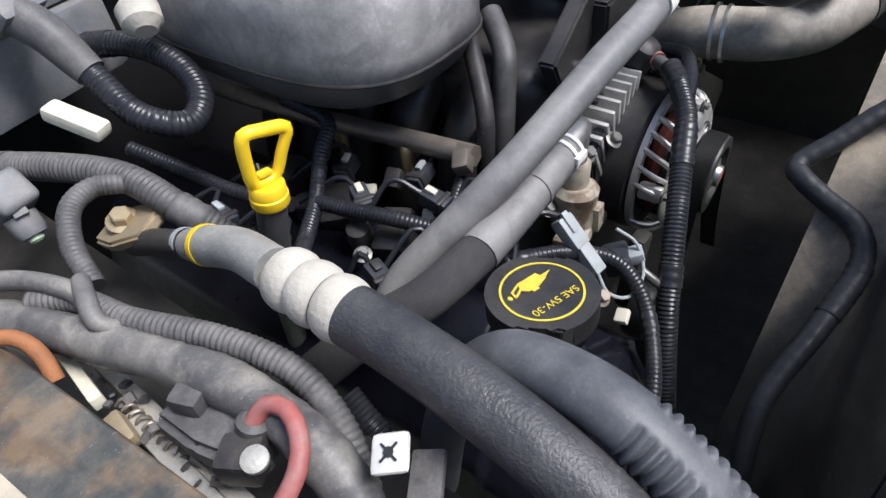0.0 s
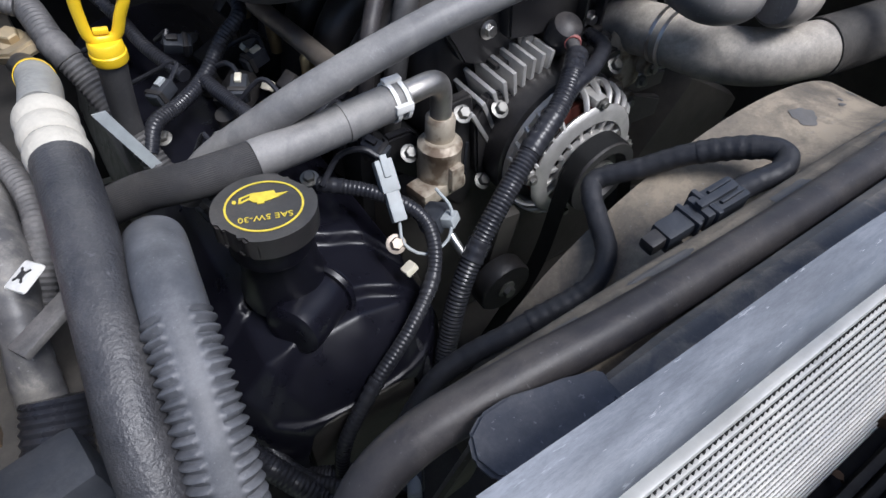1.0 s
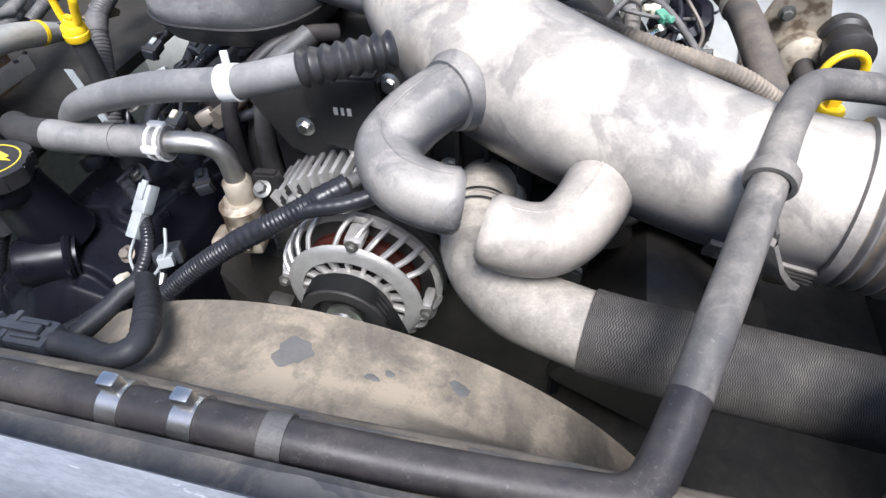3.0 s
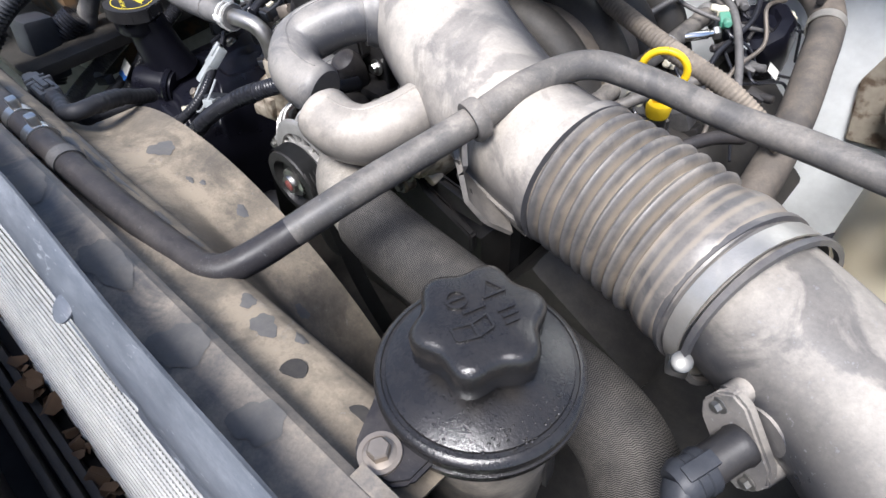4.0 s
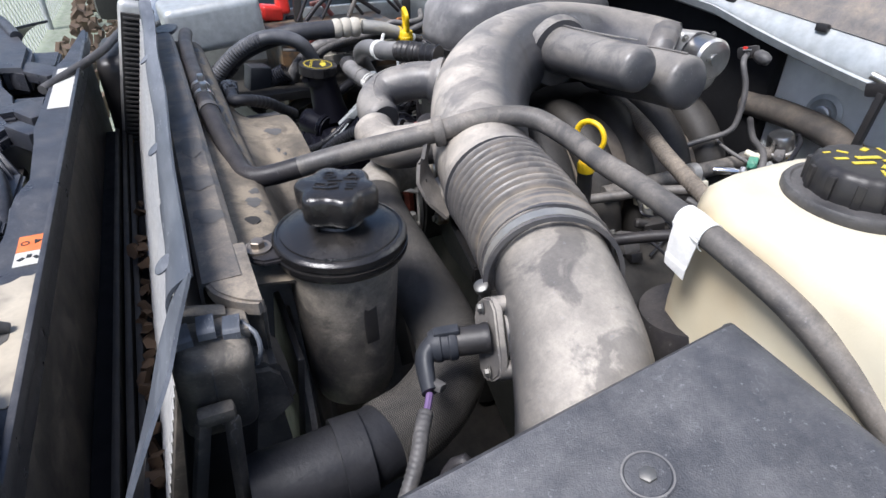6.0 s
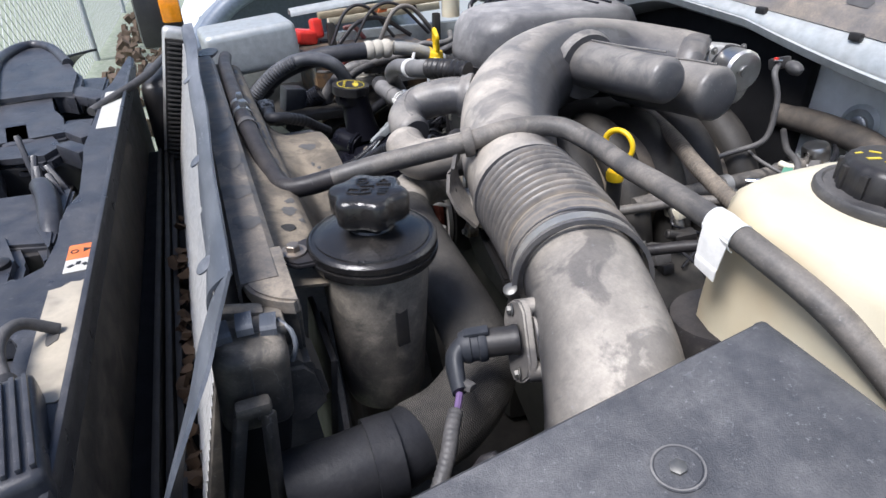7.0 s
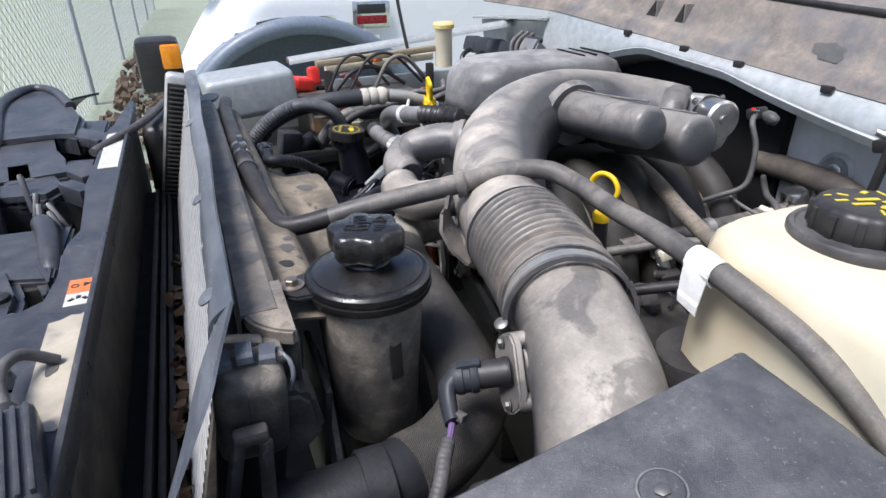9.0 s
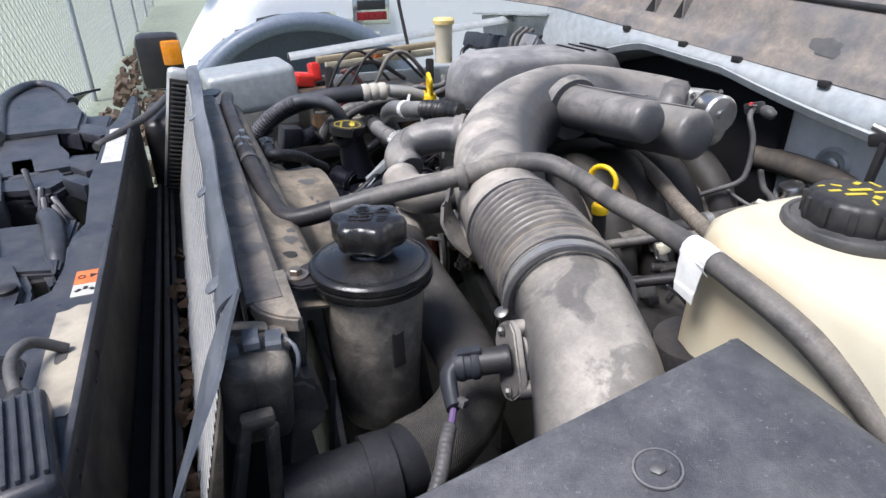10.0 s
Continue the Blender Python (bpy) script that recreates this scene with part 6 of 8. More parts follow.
outlet = thing("coolant_outlet", "bright bent steel outlet pipe in cast housing", "pipe fitting")
part("pipe", tube([(0.275, -0.3015, 1.115), (0.25, -0.304, 1.1165), (0.228, -0.309, 1.112), (0.217, -0.314, 1.095), (0.215, -0.315, 1.06), (0.215, -0.315, 1.04)], 0.0115, 22, 0.003), M_SATIN, outlet)
part("collar", lathe([(0.015, 0), (0.016, 0.004), (0.016, 0.028), (0.013, 0.032)], (0.215, -0.315, 1.034), (0, 0, 1), 28), M_BRONZE, outlet)
part("housing", lathe([(0.024, -0.05), (0.025, -0.03), (0.023, -0.012), (0.024, -0.01), (0.0245, 0.0), (0.018, 0.006)], (0.217, -0.311, 1.032), (0, 0, 1), 28), M_BRONZE, outlet)
part("flange", box((0.062, 0.034, 0.018), pose(0.226, -0.302, 0.982, 4, 0, 8), 0.005), M_BRONZE, outlet)
part("boss", box((0.018, 0.014, 0.03), pose(0.212, -0.288, 1.0, 4, 0, 6), 0.003), M_BRONZE, outlet)

# grey plug with its wire
plug = thing("grey_plug", "grey plastic plug on a thin wire", "plug")
part("upper", between((0.303, -0.286, 1.066), (0.307, -0.262, 1.045), 0.018, 0.014, 0.002), M_GREYCONN, plug)
part("lower", between((0.307, -0.262, 1.046), (0.311, -0.24, 1.027), 0.014, 0.012, 0.002), M_GREYCONN, plug)
part("tab", between((0.303, -0.284, 1.074), (0.306, -0.268, 1.06), 0.007, 0.004, 0.001), M_GREYCONN, plug)
part("wire", tube([(0.311, -0.241, 1.026), (0.315, -0.227, 1.01), (0.3, -0.212, 1.0), (0.275, -0.21, 1.008), (0.262, -0.225, 1.03), (0.268, -0.245, 1.045)], 0.0017, 8), M_GREYCONN, plug)
part("wire", tube([(0.303, -0.287, 1.068), (0.315, -0.3, 1.075), (0.335, -0.31, 1.068), (0.36, -0.3, 1.05)], 0.003, 8), M_LOOM, plug)
sens = thing("coolant_sensor", "black sensor plug with a bright threaded stud", "sensor")
part("body", box((0.03, 0.025, 0.02), pose(0.272, -0.238, 1.012, 20, 0, 30), 0.004), M_DARKCONN, sens)
part("cap", box((0.016, 0.018, 0.012), pose(0.265, -0.225, 1.018, 20, 0, 30), 0.002), M_GREYCONN, sens)
part("stud", lathe([(0.0045, 0), (0.0045, 0.032), (0.003, 0.034)], (0.268, -0.215, 1.006), (-0.1, 0.7, -0.45), 14), M_STEEL, sens)
bolt((0.321, -0.232, 1.008), (0.1, 0.6, 0.8), 0.0065, M_PIPE)
solid("yellow_tag", box((0.014, 0.012, 0.008), pose(0.32, -0.209, 0.994, 20, 20, 10), 0.002), M_IVORY, "small yellowed plastic clip on the cover", "clip")

tagw = thing("loom_tag", "white and blue tape tag on a loom", "tag")
def flag_at(v0, v1):
    across, down = Vector((-0.93, 0.2, 0.05)), Vector((0.2, 0.6, -0.75))
    return lambda u, v: Vector((0.583, -0.226, 0.97)) + across * (0.045 * u) + down * (-0.012 + v0 + (v1 - v0) * v) + Vector((0, 0.25, 0.2)) * (0.003 * math.sin(9 * u) + 0.004 * math.sin(math.pi * u))
part("tape", sheet(flag_at(0.0, 0.021), 14, 6, 0.0008), M_BAND, tagw)
part("edge", sheet(flag_at(0.021, 0.031), 14, 3, 0.0008), surface("blue_tape", (0.03, 0.12, 0.4), 0.5), tagw)
loom("corner_loom", [(0.54, -0.34, 1.04), (0.55, -0.28, 1.0), (0.565, -0.235, 0.952), (0.575, -0.2, 0.91), (0.59, -0.14, 0.85)], 0.012, "black corrugated loom with a white tag")
# wiring looms at the front of the engine
loom("alternator_loom", [(0.066, -0.282, 1.106), (0.09, -0.262, 1.1), (0.124, -0.24, 1.087), (0.165, -0.225, 1.066), (0.21, -0.208, 1.037), (0.25, -0.192, 1.003), (0.28, -0.178, 0.965), (0.305, -0.16, 0.91), (0.33, -0.14, 0.85)], 0.0112, "glossy black corrugated loom from the alternator", wraps=((0.0, 0.03), (0.2, 0.045), (0.55, 0.02)))
loom("alternator_branch_loom", [(0.13, -0.238, 1.083), (0.1, -0.25, 1.095), (0.06, -0.262, 1.1), (0.03, -0.28, 1.105), (0.02, -0.31, 1.1)], 0.0088, "thin black taped loom branch", pitch=0.009, depth=0.03)
loom("valve_cover_loom", [(0.36, -0.31, 1.045), (0.32, -0.275, 1.042), (0.292, -0.24, 1.03), (0.29, -0.213, 1.012), (0.308, -0.188, 0.99), (0.35, -0.163, 0.968), (0.4, -0.145, 0.94), (0.44, -0.13, 0.9), (0.455, -0.12, 0.85)], 0.0075, "thin black corrugated loom across the valve cover", wraps=((0.02, 0.02), (0.42, 0.02), (0.7, 0.025)))
loom("lower_loom", [(0.33, -0.16, 0.88), (0.37, -0.12, 0.87), (0.43, -0.11, 0.86), (0.48, -0.14, 0.84)], 0.011, "black loom low beside the engine")
loom("lower_branch_loom", [(0.345, -0.19, 0.955), (0.335, -0.16, 0.91), (0.345, -0.13, 0.87)], 0.006, "thin ribbed loom branch low on the engine")
loom("fan_loom", [(0.47, -0.08, 0.9), (0.425, -0.075, 0.965), (0.372, -0.085, 1.025), (0.31, -0.07, 1.062), (0.255, -0.06, 1.082), (0.226, -0.072, 1.094), (0.21, -0.1, 1.1), (0.2, -0.12, 1.106), (0.187, -0.128, 1.11), (0.165, -0.108, 1.127), (0.14, -0.085, 1.148), (0.115, -0.055, 1.165), (0.108, -0.036, 1.17), (0.122, -0.027, 1.167), (0.147, -0.031, 1.164), (0.17, -0.032, 1.164)], 0.0088, "black tape wrapped fan loom on the shroud", M_TAPED, pitch=0.011, depth=0.05, wraps=((0.05, 0.06), (0.42, 0.05), (0.8, 0.04)))
fp = thing("fan_plug", "dusty blue black fan plug on the shroud", "plug")
part("body", between((0.165, -0.032, 1.164), (0.207, -0.033, 1.162), 0.021, 0.017, 0.003), M_DARKCONN, fp)
part("half", between((0.205, -0.033, 1.161), (0.238, -0.034, 1.158), 0.017, 0.014, 0.003), M_DARKCONN, fp)
part("collar", between((0.196, -0.033, 1.162), (0.201, -0.033, 1.162), 0.026, 0.021, 0.002), M_DARKCONN, fp)
part("collar", between((0.212, -0.033, 1.161), (0.216, -0.033, 1.1605), 0.022, 0.018, 0.002), M_DARKCONN, fp)
for y in (-0.027, -0.038):
    part("guide_rib", between((0.17, y, 1.1735), (0.192, y, 1.172), 0.0025, 0.003, 0.0008), M_DARKCONN, fp)
part("latch", between((0.172, -0.0325, 1.1745), (0.208, -0.033, 1.172), 0.006, 0.004, 0.001), M_DARKCONN, fp)
part("boot", between((0.236, -0.034, 1.158), (0.25, -0.034, 1.156), 0.012, 0.011, 0.003), M_BLACK, fp)
part("mount", box((0.05, 0.02, 0.02), pose(0.2, -0.032, 1.146), 0.002), M_TAN, fp)

# air conditioning line
ac = thing("air_conditioning_line", "air conditioning hose with white crimp collars", "hose")
part("nut_plate", plate([(-0.02, -0.026), (0.014, -0.028), (0.022, 0.0), (0.015, 0.034), (-0.014, 0.038), (-0.025, 0.01)], 0.012, None, pose(0.546, -0.57, 1.103, 18, 10, 20), 0.003), M_GOLD, ac, "zinc yellow clamp plate")
bolt((0.546, -0.573, 1.116), (0.05, 0.3, 1), 0.009, M_GOLD, parent=ac)
part("pipe_end", tube([(0.55, -0.56, 1.1), (0.545, -0.53, 1.112), (0.54, -0.497, 1.122), (0.538, -0.475, 1.13)], 0.0115, 20), M_BLACK, ac)
part("pipe", tube([(0.539, -0.48, 1.129), (0.537, -0.44, 1.145), (0.536, -0.41, 1.155), (0.54, -0.37, 1.161)], lambda s, w: 0.0125 + 0.003 * min(1, s / 0.03), 22), M_ACTUBE, ac)
ring_clamp("paint_band", (0.5378, -0.455, 1.1395), (-0.03, 0.93, 0.36), 0.0154, 0.006, M_YELLOW, ac, 0.0006)
ring_clamp("black_band", (0.538, -0.49, 1.125), (-0.03, 0.93, 0.36), 0.0118, 0.006, M_GREYCONN, ac, 0.0006)
part("crimp_collar", tube([(0.54, -0.363, 1.161), (0.541, -0.333, 1.162), (0.541, -0.3, 1.161)], lambda s, w: 0.0172 + 0.0042 * abs(math.sin(math.pi * s / w * 3)) ** 0.5, 32, 0.0012), M_CRIMP, ac)
part("hose", tube([(0.541, -0.32, 1.161), (0.542, -0.27, 1.161), (0.546, -0.21, 1.158), (0.552, -0.15, 1.147), (0.56, -0.1, 1.125), (0.566, -0.05, 1.085), (0.57, -0.01, 1.03), (0.572, 0.01, 0.96)], 0.0193, 30), M_WRINKLE, ac)
part("ribbed_cuff", tube([(0.563, -0.075, 1.106), (0.568, -0.035, 1.068), (0.571, -0.005, 1.02)], ribs(0.0205, 0.0022, 0.007), 28, 0.0014), M_HOSE, ac)

# corrugated conduit that arches beside it
def conduit(ribbed):
    pts = [(0.535, -0.262, 0.98), (0.528, -0.255, 1.05), (0.517, -0.243, 1.11), (0.51, -0.215, 1.148), (0.514, -0.165, 1.163), (0.52, -0.12, 1.153), (0.528, -0.075, 1.125), (0.538, -0.035, 1.08), (0.545, -0.005, 1.02), (0.55, 0.015, 0.95)]
    line = spline(pts, 0.0011)
    bm = bmesh.new()
    seg, run, rings, side = 64, 0.0, [], Vector((1, 0, 0))
    for i, p in enumerate(line):
        if i:
            run += (p - line[i - 1]).length
        way = (line[min(i + 1, len(line) - 1)] - line[max(i - 1, 0)]).normalized()
        side = (side - way * side.dot(way)).normalized()
        up = way.cross(side)
        ring = []
        for k in range(seg):
            a = 2 * math.pi * k / seg
            r_ = 0.0165
            if run > 0.262 and abs(math.sin(a)) < 0.9:
                r_ += 0.0034 * ((0.5 - 0.5 * math.cos(2 * math.pi * run / 0.0066)) ** 0.7 - 0.45)
            ring.append(bm.verts.new(p + (side * math.cos(a) * 1.12 + up * math.sin(a) * 0.9) * r_))
        rings.append((run > 0.262, ring))
    for (turn, a), (_, b) in zip(rings, rings[1:]):
        for k in range(seg if turn == ribbed else 0):
            bm.faces.new((a[k], a[(k + 1) % seg], b[(k + 1) % seg], b[k]))
    for v in [v for v in bm.verts if not v.link_faces]:
        bm.verts.remove(v)
    return bm
M_CONDUIT = surface("grey_conduit", (0.045, 0.047, 0.053), 0.45, dust=(0.28, 0.28, 0.29), dust_amount=0.35, up=0.7, scratch=0.25)
cond = thing("air_conduit", "grey plastic conduit, smooth then ribbed along its sides", "conduit")
part("smooth_bend", conduit(False), M_CONDUIT, cond)
part("ribbed_run", conduit(True), M_CONDUIT, cond)

# dark clutter low between battery and engine
for pts, r_, txt, mt in (([(0.56, -0.3, 0.98), (0.55, -0.24, 0.94), (0.52, -0.17, 0.9), (0.47, -0.1, 0.86), (0.4, -0.06, 0.84)], 0.012, "black loom low below the conduit", M_LOOM),
                         ([(0.6, -0.26, 0.95), (0.58, -0.18, 0.93), (0.54, -0.1, 0.89), (0.47, -0.05, 0.87), (0.39, -0.04, 0.87)], 0.009, "dusty thin loom low beside the bay wall", M_LOOM_DUSTY),
                         ([(0.5, -0.28, 0.94), (0.505, -0.21, 0.9), (0.49, -0.14, 0.87), (0.44, -0.09, 0.88), (0.38, -0.1, 0.9)], 0.008, "black loom round the front of the bank", M_LOOM),
                         ([(0.64, -0.3, 1.0), (0.63, -0.22, 0.97), (0.61, -0.12, 0.93), (0.58, -0.04, 0.9)], 0.014, "dusty tape wrapped loom below the battery", M_TAPE)):
    loom("engine_loom", pts, r_, txt, mt, pitch=0.005)
for x, y, z, a in ((0.44, -0.1, 0.885, 20), (0.4, -0.075, 0.88, 60), (0.56, -0.13, 0.915, -30), (0.595, -0.19, 0.95, 15)):
    c = thing("wiring_connector", "small dark wiring connector low in the bay", "connector", "low connectors")
    part("shell", box((0.032, 0.018, 0.016), pose(x, y, z, 10, 15, a), 0.003), M_DARKCONN, c)
    part("nose", lathe([(0.007, 0), (0.007, 0.024), (0.005, 0.026)], (x, y, z), (math.cos(radians(a)), math.sin(radians(a)), 0.25), 14), M_GREYCONN, c)
line_ = thing("brake_line", "thin dusty steel line in the bay corner", "pipe")
part("pipe", tube([(0.62, -0.05, 0.92), (0.55, -0.06, 0.9), (0.48, -0.05, 0.86), (0.4, -0.02, 0.84)], 0.004, 10), M_PIPE, line_)

# small connectors and wires over the passenger bank
rnd = random.Random(21)
for x, y, z in ((0.31, -0.36, 1.05), (0.34, -0.4, 1.065), (0.39, -0.37, 1.05), (0.43, -0.4, 1.04), (0.3, -0.45, 1.05), (0.37, -0.47, 1.06), (0.44, -0.52, 1.05), (0.4, -0.57, 1.07), (0.47, -0.56, 1.07), (0.33, -0.53, 1.05), (0.28, -0.34, 1.03), (0.45, -0.36, 1.02)):
    c = thing("bank_connector", "small black wiring connector on the passenger bank", "connector", "bank connectors")
    a, b = rnd.uniform(0, 180), rnd.uniform(-25, 25)
    part("shell", box((0.03, 0.018, 0.016), pose(x, y, z, b, 12, a), 0.003), M_DARKCONN, c)
    part("collar", box((0.006, 0.022, 0.019), pose(x, y, z, b, 12, a) @ pose(0.008, 0, 0), 0.002), M_BLACK, c)
    part("latch", box((0.012, 0.007, 0.004), pose(x, y, z, b, 12, a) @ pose(-0.006, 0, 0.01), 0.001), rnd.choice((M_GREYCONN, M_IVORY, M_BLACK, M_BLACK)), c)
    end = pose(x, y, z, b, 12, a) @ Vector((-0.015, 0, 0))
    part("wire", tube([end, end + Vector((rnd.uniform(-0.02, 0.02), rnd.uniform(-0.03, 0.0), 0.012)), end + Vector((rnd.uniform(-0.05, 0.05), rnd.uniform(-0.06, -0.02), -0.02))], 0.0028, 8), M_LOOM, c)
for p in ((0.36, -0.33, 1.035), (0.41, -0.44, 1.03), (0.3, -0.4, 1.03), (0.46, -0.47, 1.03)):
    bolt(p, (0.2, 0.3, 1), 0.006)

# dipsticks
dip = thing("engine_dipstick", "yellow plastic engine oil dipstick handle on black tube", "dipstick")
H = [(0.449, -0.443, 1.197), (0.484, -0.45, 1.205)]
mid_top = ((H[0][0] + H[1][0]) / 2, (H[0][1] + H[1][1]) / 2, (H[0][2] + H[1][2]) / 2 + 0.0005)
part("handle", tube([mid_top, (0.48, -0.449, 1.2045), (0.485, -0.4505, 1.2), (0.487, -0.452, 1.18), (0.486, -0.453, 1.162), (0.475, -0.452, 1.158), (0.465, -0.4505, 1.161), (0.457, -0.447, 1.178), (0.45, -0.444, 1.192), (0.453, -0.444, 1.1975), mid_top], 0.0054, 12, 0.003, flat=0.85), M_YELLOW, dip)
part("stop_rib", between((0.47, -0.451, 1.166), (0.482, -0.4525, 1.167), 0.007, 0.004, 0.001), M_YELLOW, dip)
part("collar", lathe([(0.0145, -0.012), (0.0155, -0.01), (0.0155, -0.003), (0.0145, -0.002), (0.0145, 0.006), (0.013, 0.008)], (0.477, -0.4525, 1.15), (-0.05, 0.05, 1), 28), M_YELLOW, dip)
part("tube", tube([(0.477, -0.453, 1.142), (0.483, -0.46, 1.09), (0.488, -0.465, 1.02), (0.49, -0.47, 0.9)], 0.0125, 18), M_RUBBER, dip)
dip2 = thing("transmission_dipstick", "yellow ring handle of transmission dipstick", "dipstick")
pts_r = [(-0.333 + 0.0165 * math.sin(a), -0.345 + 0.0055 * math.sin(a), 1.2275 + 0.0165 * math.cos(a)) for a in [2 * math.pi * k / 16 for k in range(17)]]
part("ring", tube(pts_r, 0.0029, 12, 0.003, flat=1.25), M_YELLOW, dip2)
part("stem", box((0.012, 0.007, 0.014), pose(-0.336, -0.344, 1.207, 0, 0, 20), 0.0025), M_YELLOW, dip2)
part("collar", lathe([(0.0095, -0.008), (0.0105, 0.0), (0.009, 0.003)], (-0.337, -0.3425, 1.197), (0, 0, 1), 18), M_YELLOW, dip2)
part("tube", tube([(-0.337, -0.342, 1.19), (-0.34, -0.345, 1.13), (-0.34, -0.36, 1.03), (-0.33, -0.4, 0.9)], 0.0085, 14), M_BLACK, dip2)

# black resonator box behind the passenger bank
reso = thing("resonator_box", "black plastic intake resonator box", "resonator")
def reso_bm():
    bm = bmesh.new()
    rings = []
    for z, s in ((1.135, 0.55), (1.14, 0.78), (1.155, 0.92), (1.18, 0.99), (1.182, 1.0), (1.2, 1.0), (1.24, 0.97), (1.262, 0.9), (1.272, 0.78), (1.276, 0.6)):
        ring = []
        for k in range(56):
            a = 2 * math.pi * k / 56
            c_, s_ = math.cos(a), math.sin(a)
            p = 3.2
            r_ = (abs(c_ / 0.115) ** p + abs(s_ / 0.19) ** p) ** (-1 / p) * s
            ring.append(bm.verts.new((0.27 + r_ * c_, -0.612 + r_ * s_, z)))
        rings.append(ring)
    for a, b in zip(rings, rings[1:]):
        for k in range(56):
            bm.faces.new((a[k], a[(k + 1) % 56], b[(k + 1) % 56], b[k]))
    bm.faces.new(rings[0])
    bm.faces.new(rings[-1])
    return bm
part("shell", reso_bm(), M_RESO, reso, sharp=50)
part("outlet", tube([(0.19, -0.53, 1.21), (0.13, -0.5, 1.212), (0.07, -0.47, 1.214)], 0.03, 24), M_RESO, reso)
def reso_edge(a):
    r_ = (abs(math.cos(a) / 0.1155) ** 3.2 + abs(math.sin(a) / 0.1905) ** 3.2) ** (-1 / 3.2)
    return (0.27 + r_ * math.cos(a), -0.612 + r_ * math.sin(a), 1.181)
part("seam", tube([reso_edge(2 * math.pi * k / 40) for k in range(41)], 0.0018, 8, 0.012), M_BLACK, reso)
for k in range(3):
    part("groove", box((0.1, 0.005, 0.004), pose(0.26, -0.69 - 0.03 * k, 1.277), 0.001), M_GLOSS, reso)

# thin pipes between bank and resonator
solid("vacuum_pipe", tube([(0.262, -0.4, 0.96), (0.259, -0.395, 1.06), (0.25, -0.4, 1.11), (0.225, -0.425, 1.14), (0.19, -0.46, 1.16), (0.15, -0.5, 1.15)], 0.0095, 16), M_HOSE, "grey rubber vacuum pipe", "pipe")
solid("breather_pipe", tube([(0.225, -0.41, 0.95), (0.22, -0.4, 1.05), (0.205, -0.405, 1.12), (0.19, -0.415, 1.15), (0.16, -0.45, 1.17)], 0.0125, 18), M_RUBBER, "dark rubber breather pipe", "pipe")
loom("heater_loom", [(0.33, -0.395, 1.04), (0.27, -0.406, 1.071), (0.217, -0.415, 1.09), (0.17, -0.4, 1.12)], 0.0066, "thin ribbed loom under the heater hose")
rail = thing("fuel_rail", "brown weathered steel fuel rail with brass fittings", "fuel rail")
part("pipe", tube([(0.3, -0.83, 1.065), (0.29, -0.62, 1.068), (0.28, -0.5, 1.072), (0.275, -0.4, 1.078)], 0.0115, 18), M_PIPE, rail)
part("fitting", box((0.022, 0.018, 0.018), pose(0.292, -0.4, 1.08, 20, 20, 30), 0.004), M_PIPE, rail)
part("nut", lathe([(0.012, 0), (0.012, 0.02)], (0.277, -0.415, 1.078), (0, 1, 0.1), 6), M_PIPE, rail)
for y in (-0.48, -0.58, -0.68):
    part("injector", lathe([(0.007, 0), (0.009, 0.02), (0.009, 0.045), (0.006, 0.05)], (0.285, y, 1.02), (0, 0, 1), 14), M_BRASS, rail)
    part("injector_plug", box((0.022, 0.018, 0.02), pose(0.31, y, 1.04, 0, 35, 15), 0.003), M_BLACK, rail)
coil = thing("ignition_coil", "black ignition coil plugs with pale clips", "ignition coil")
for x, y, z, a in ((0.37, -0.43, 1.03, 20), (0.36, -0.52, 1.02, 35), (0.35, -0.61, 1.02, 10)):
    part("coil", box((0.05, 0.035, 0.03), pose(x, y, z, 10, 20, a), 0.006), M_BLACK, coil)
    part("clip", box((0.012, 0.014, 0.008), pose(x - 0.03, y + 0.02, z + 0.012, 10, 40, a), 0.002), M_IVORY, coil)
    part("boss", lathe([(0.014, 0), (0.012, 0.02), (0.008, 0.022)], (x + 0.02, y - 0.03, z - 0.005), (0.2, 0.1, 1), 16), M_DEEP, coil)

# passenger side looms
loom("bank_loom", [(0.585, -0.78, 1.12), (0.555, -0.68, 1.14), (0.524, -0.593, 1.142), (0.514, -0.53, 1.125), (0.5, -0.5, 1.095), (0.485, -0.46, 1.05), (0.47, -0.42, 1.0)], 0.0135, "thick black corrugated loom over the passenger bank", M_LOOM_DUSTY, pitch=0.005, wraps=((0.1, 0.03), (0.6, 0.025)))
loom("loop_loom", [(0.4885, -0.715, 1.24), (0.481, -0.696, 1.224), (0.476, -0.668, 1.193), (0.474, -0.635, 1.168), (0.464, -0.608, 1.157), (0.44, -0.6, 1.148), (0.413, -0.617, 1.158), (0.402, -0.66, 1.175), (0.41, -0.72, 1.185), (0.43, -0.78, 1.18)], 0.0128, "thick black corrugated loom bent in a loop", pitch=0.005, wraps=((0.0, 0.05), (0.9, 0.03)))
loom("branch_loom", [(0.53, -0.575, 1.145), (0.55, -0.585, 1.15), (0.575, -0.575, 1.15), (0.595, -0.545, 1.14), (0.605, -0.51, 1.125)], 0.0088, "grey corrugated loom branch", M_LOOM_DUSTY)
loom("coil_loom", [(0.335, -0.6, 1.12), (0.33, -0.545, 1.105), (0.36, -0.53, 1.085), (0.396, -0.51, 1.058), (0.43, -0.49, 1.05), (0.462, -0.464, 1.055), (0.48, -0.44, 1.04)], 0.0085, "black corrugated coil loom")
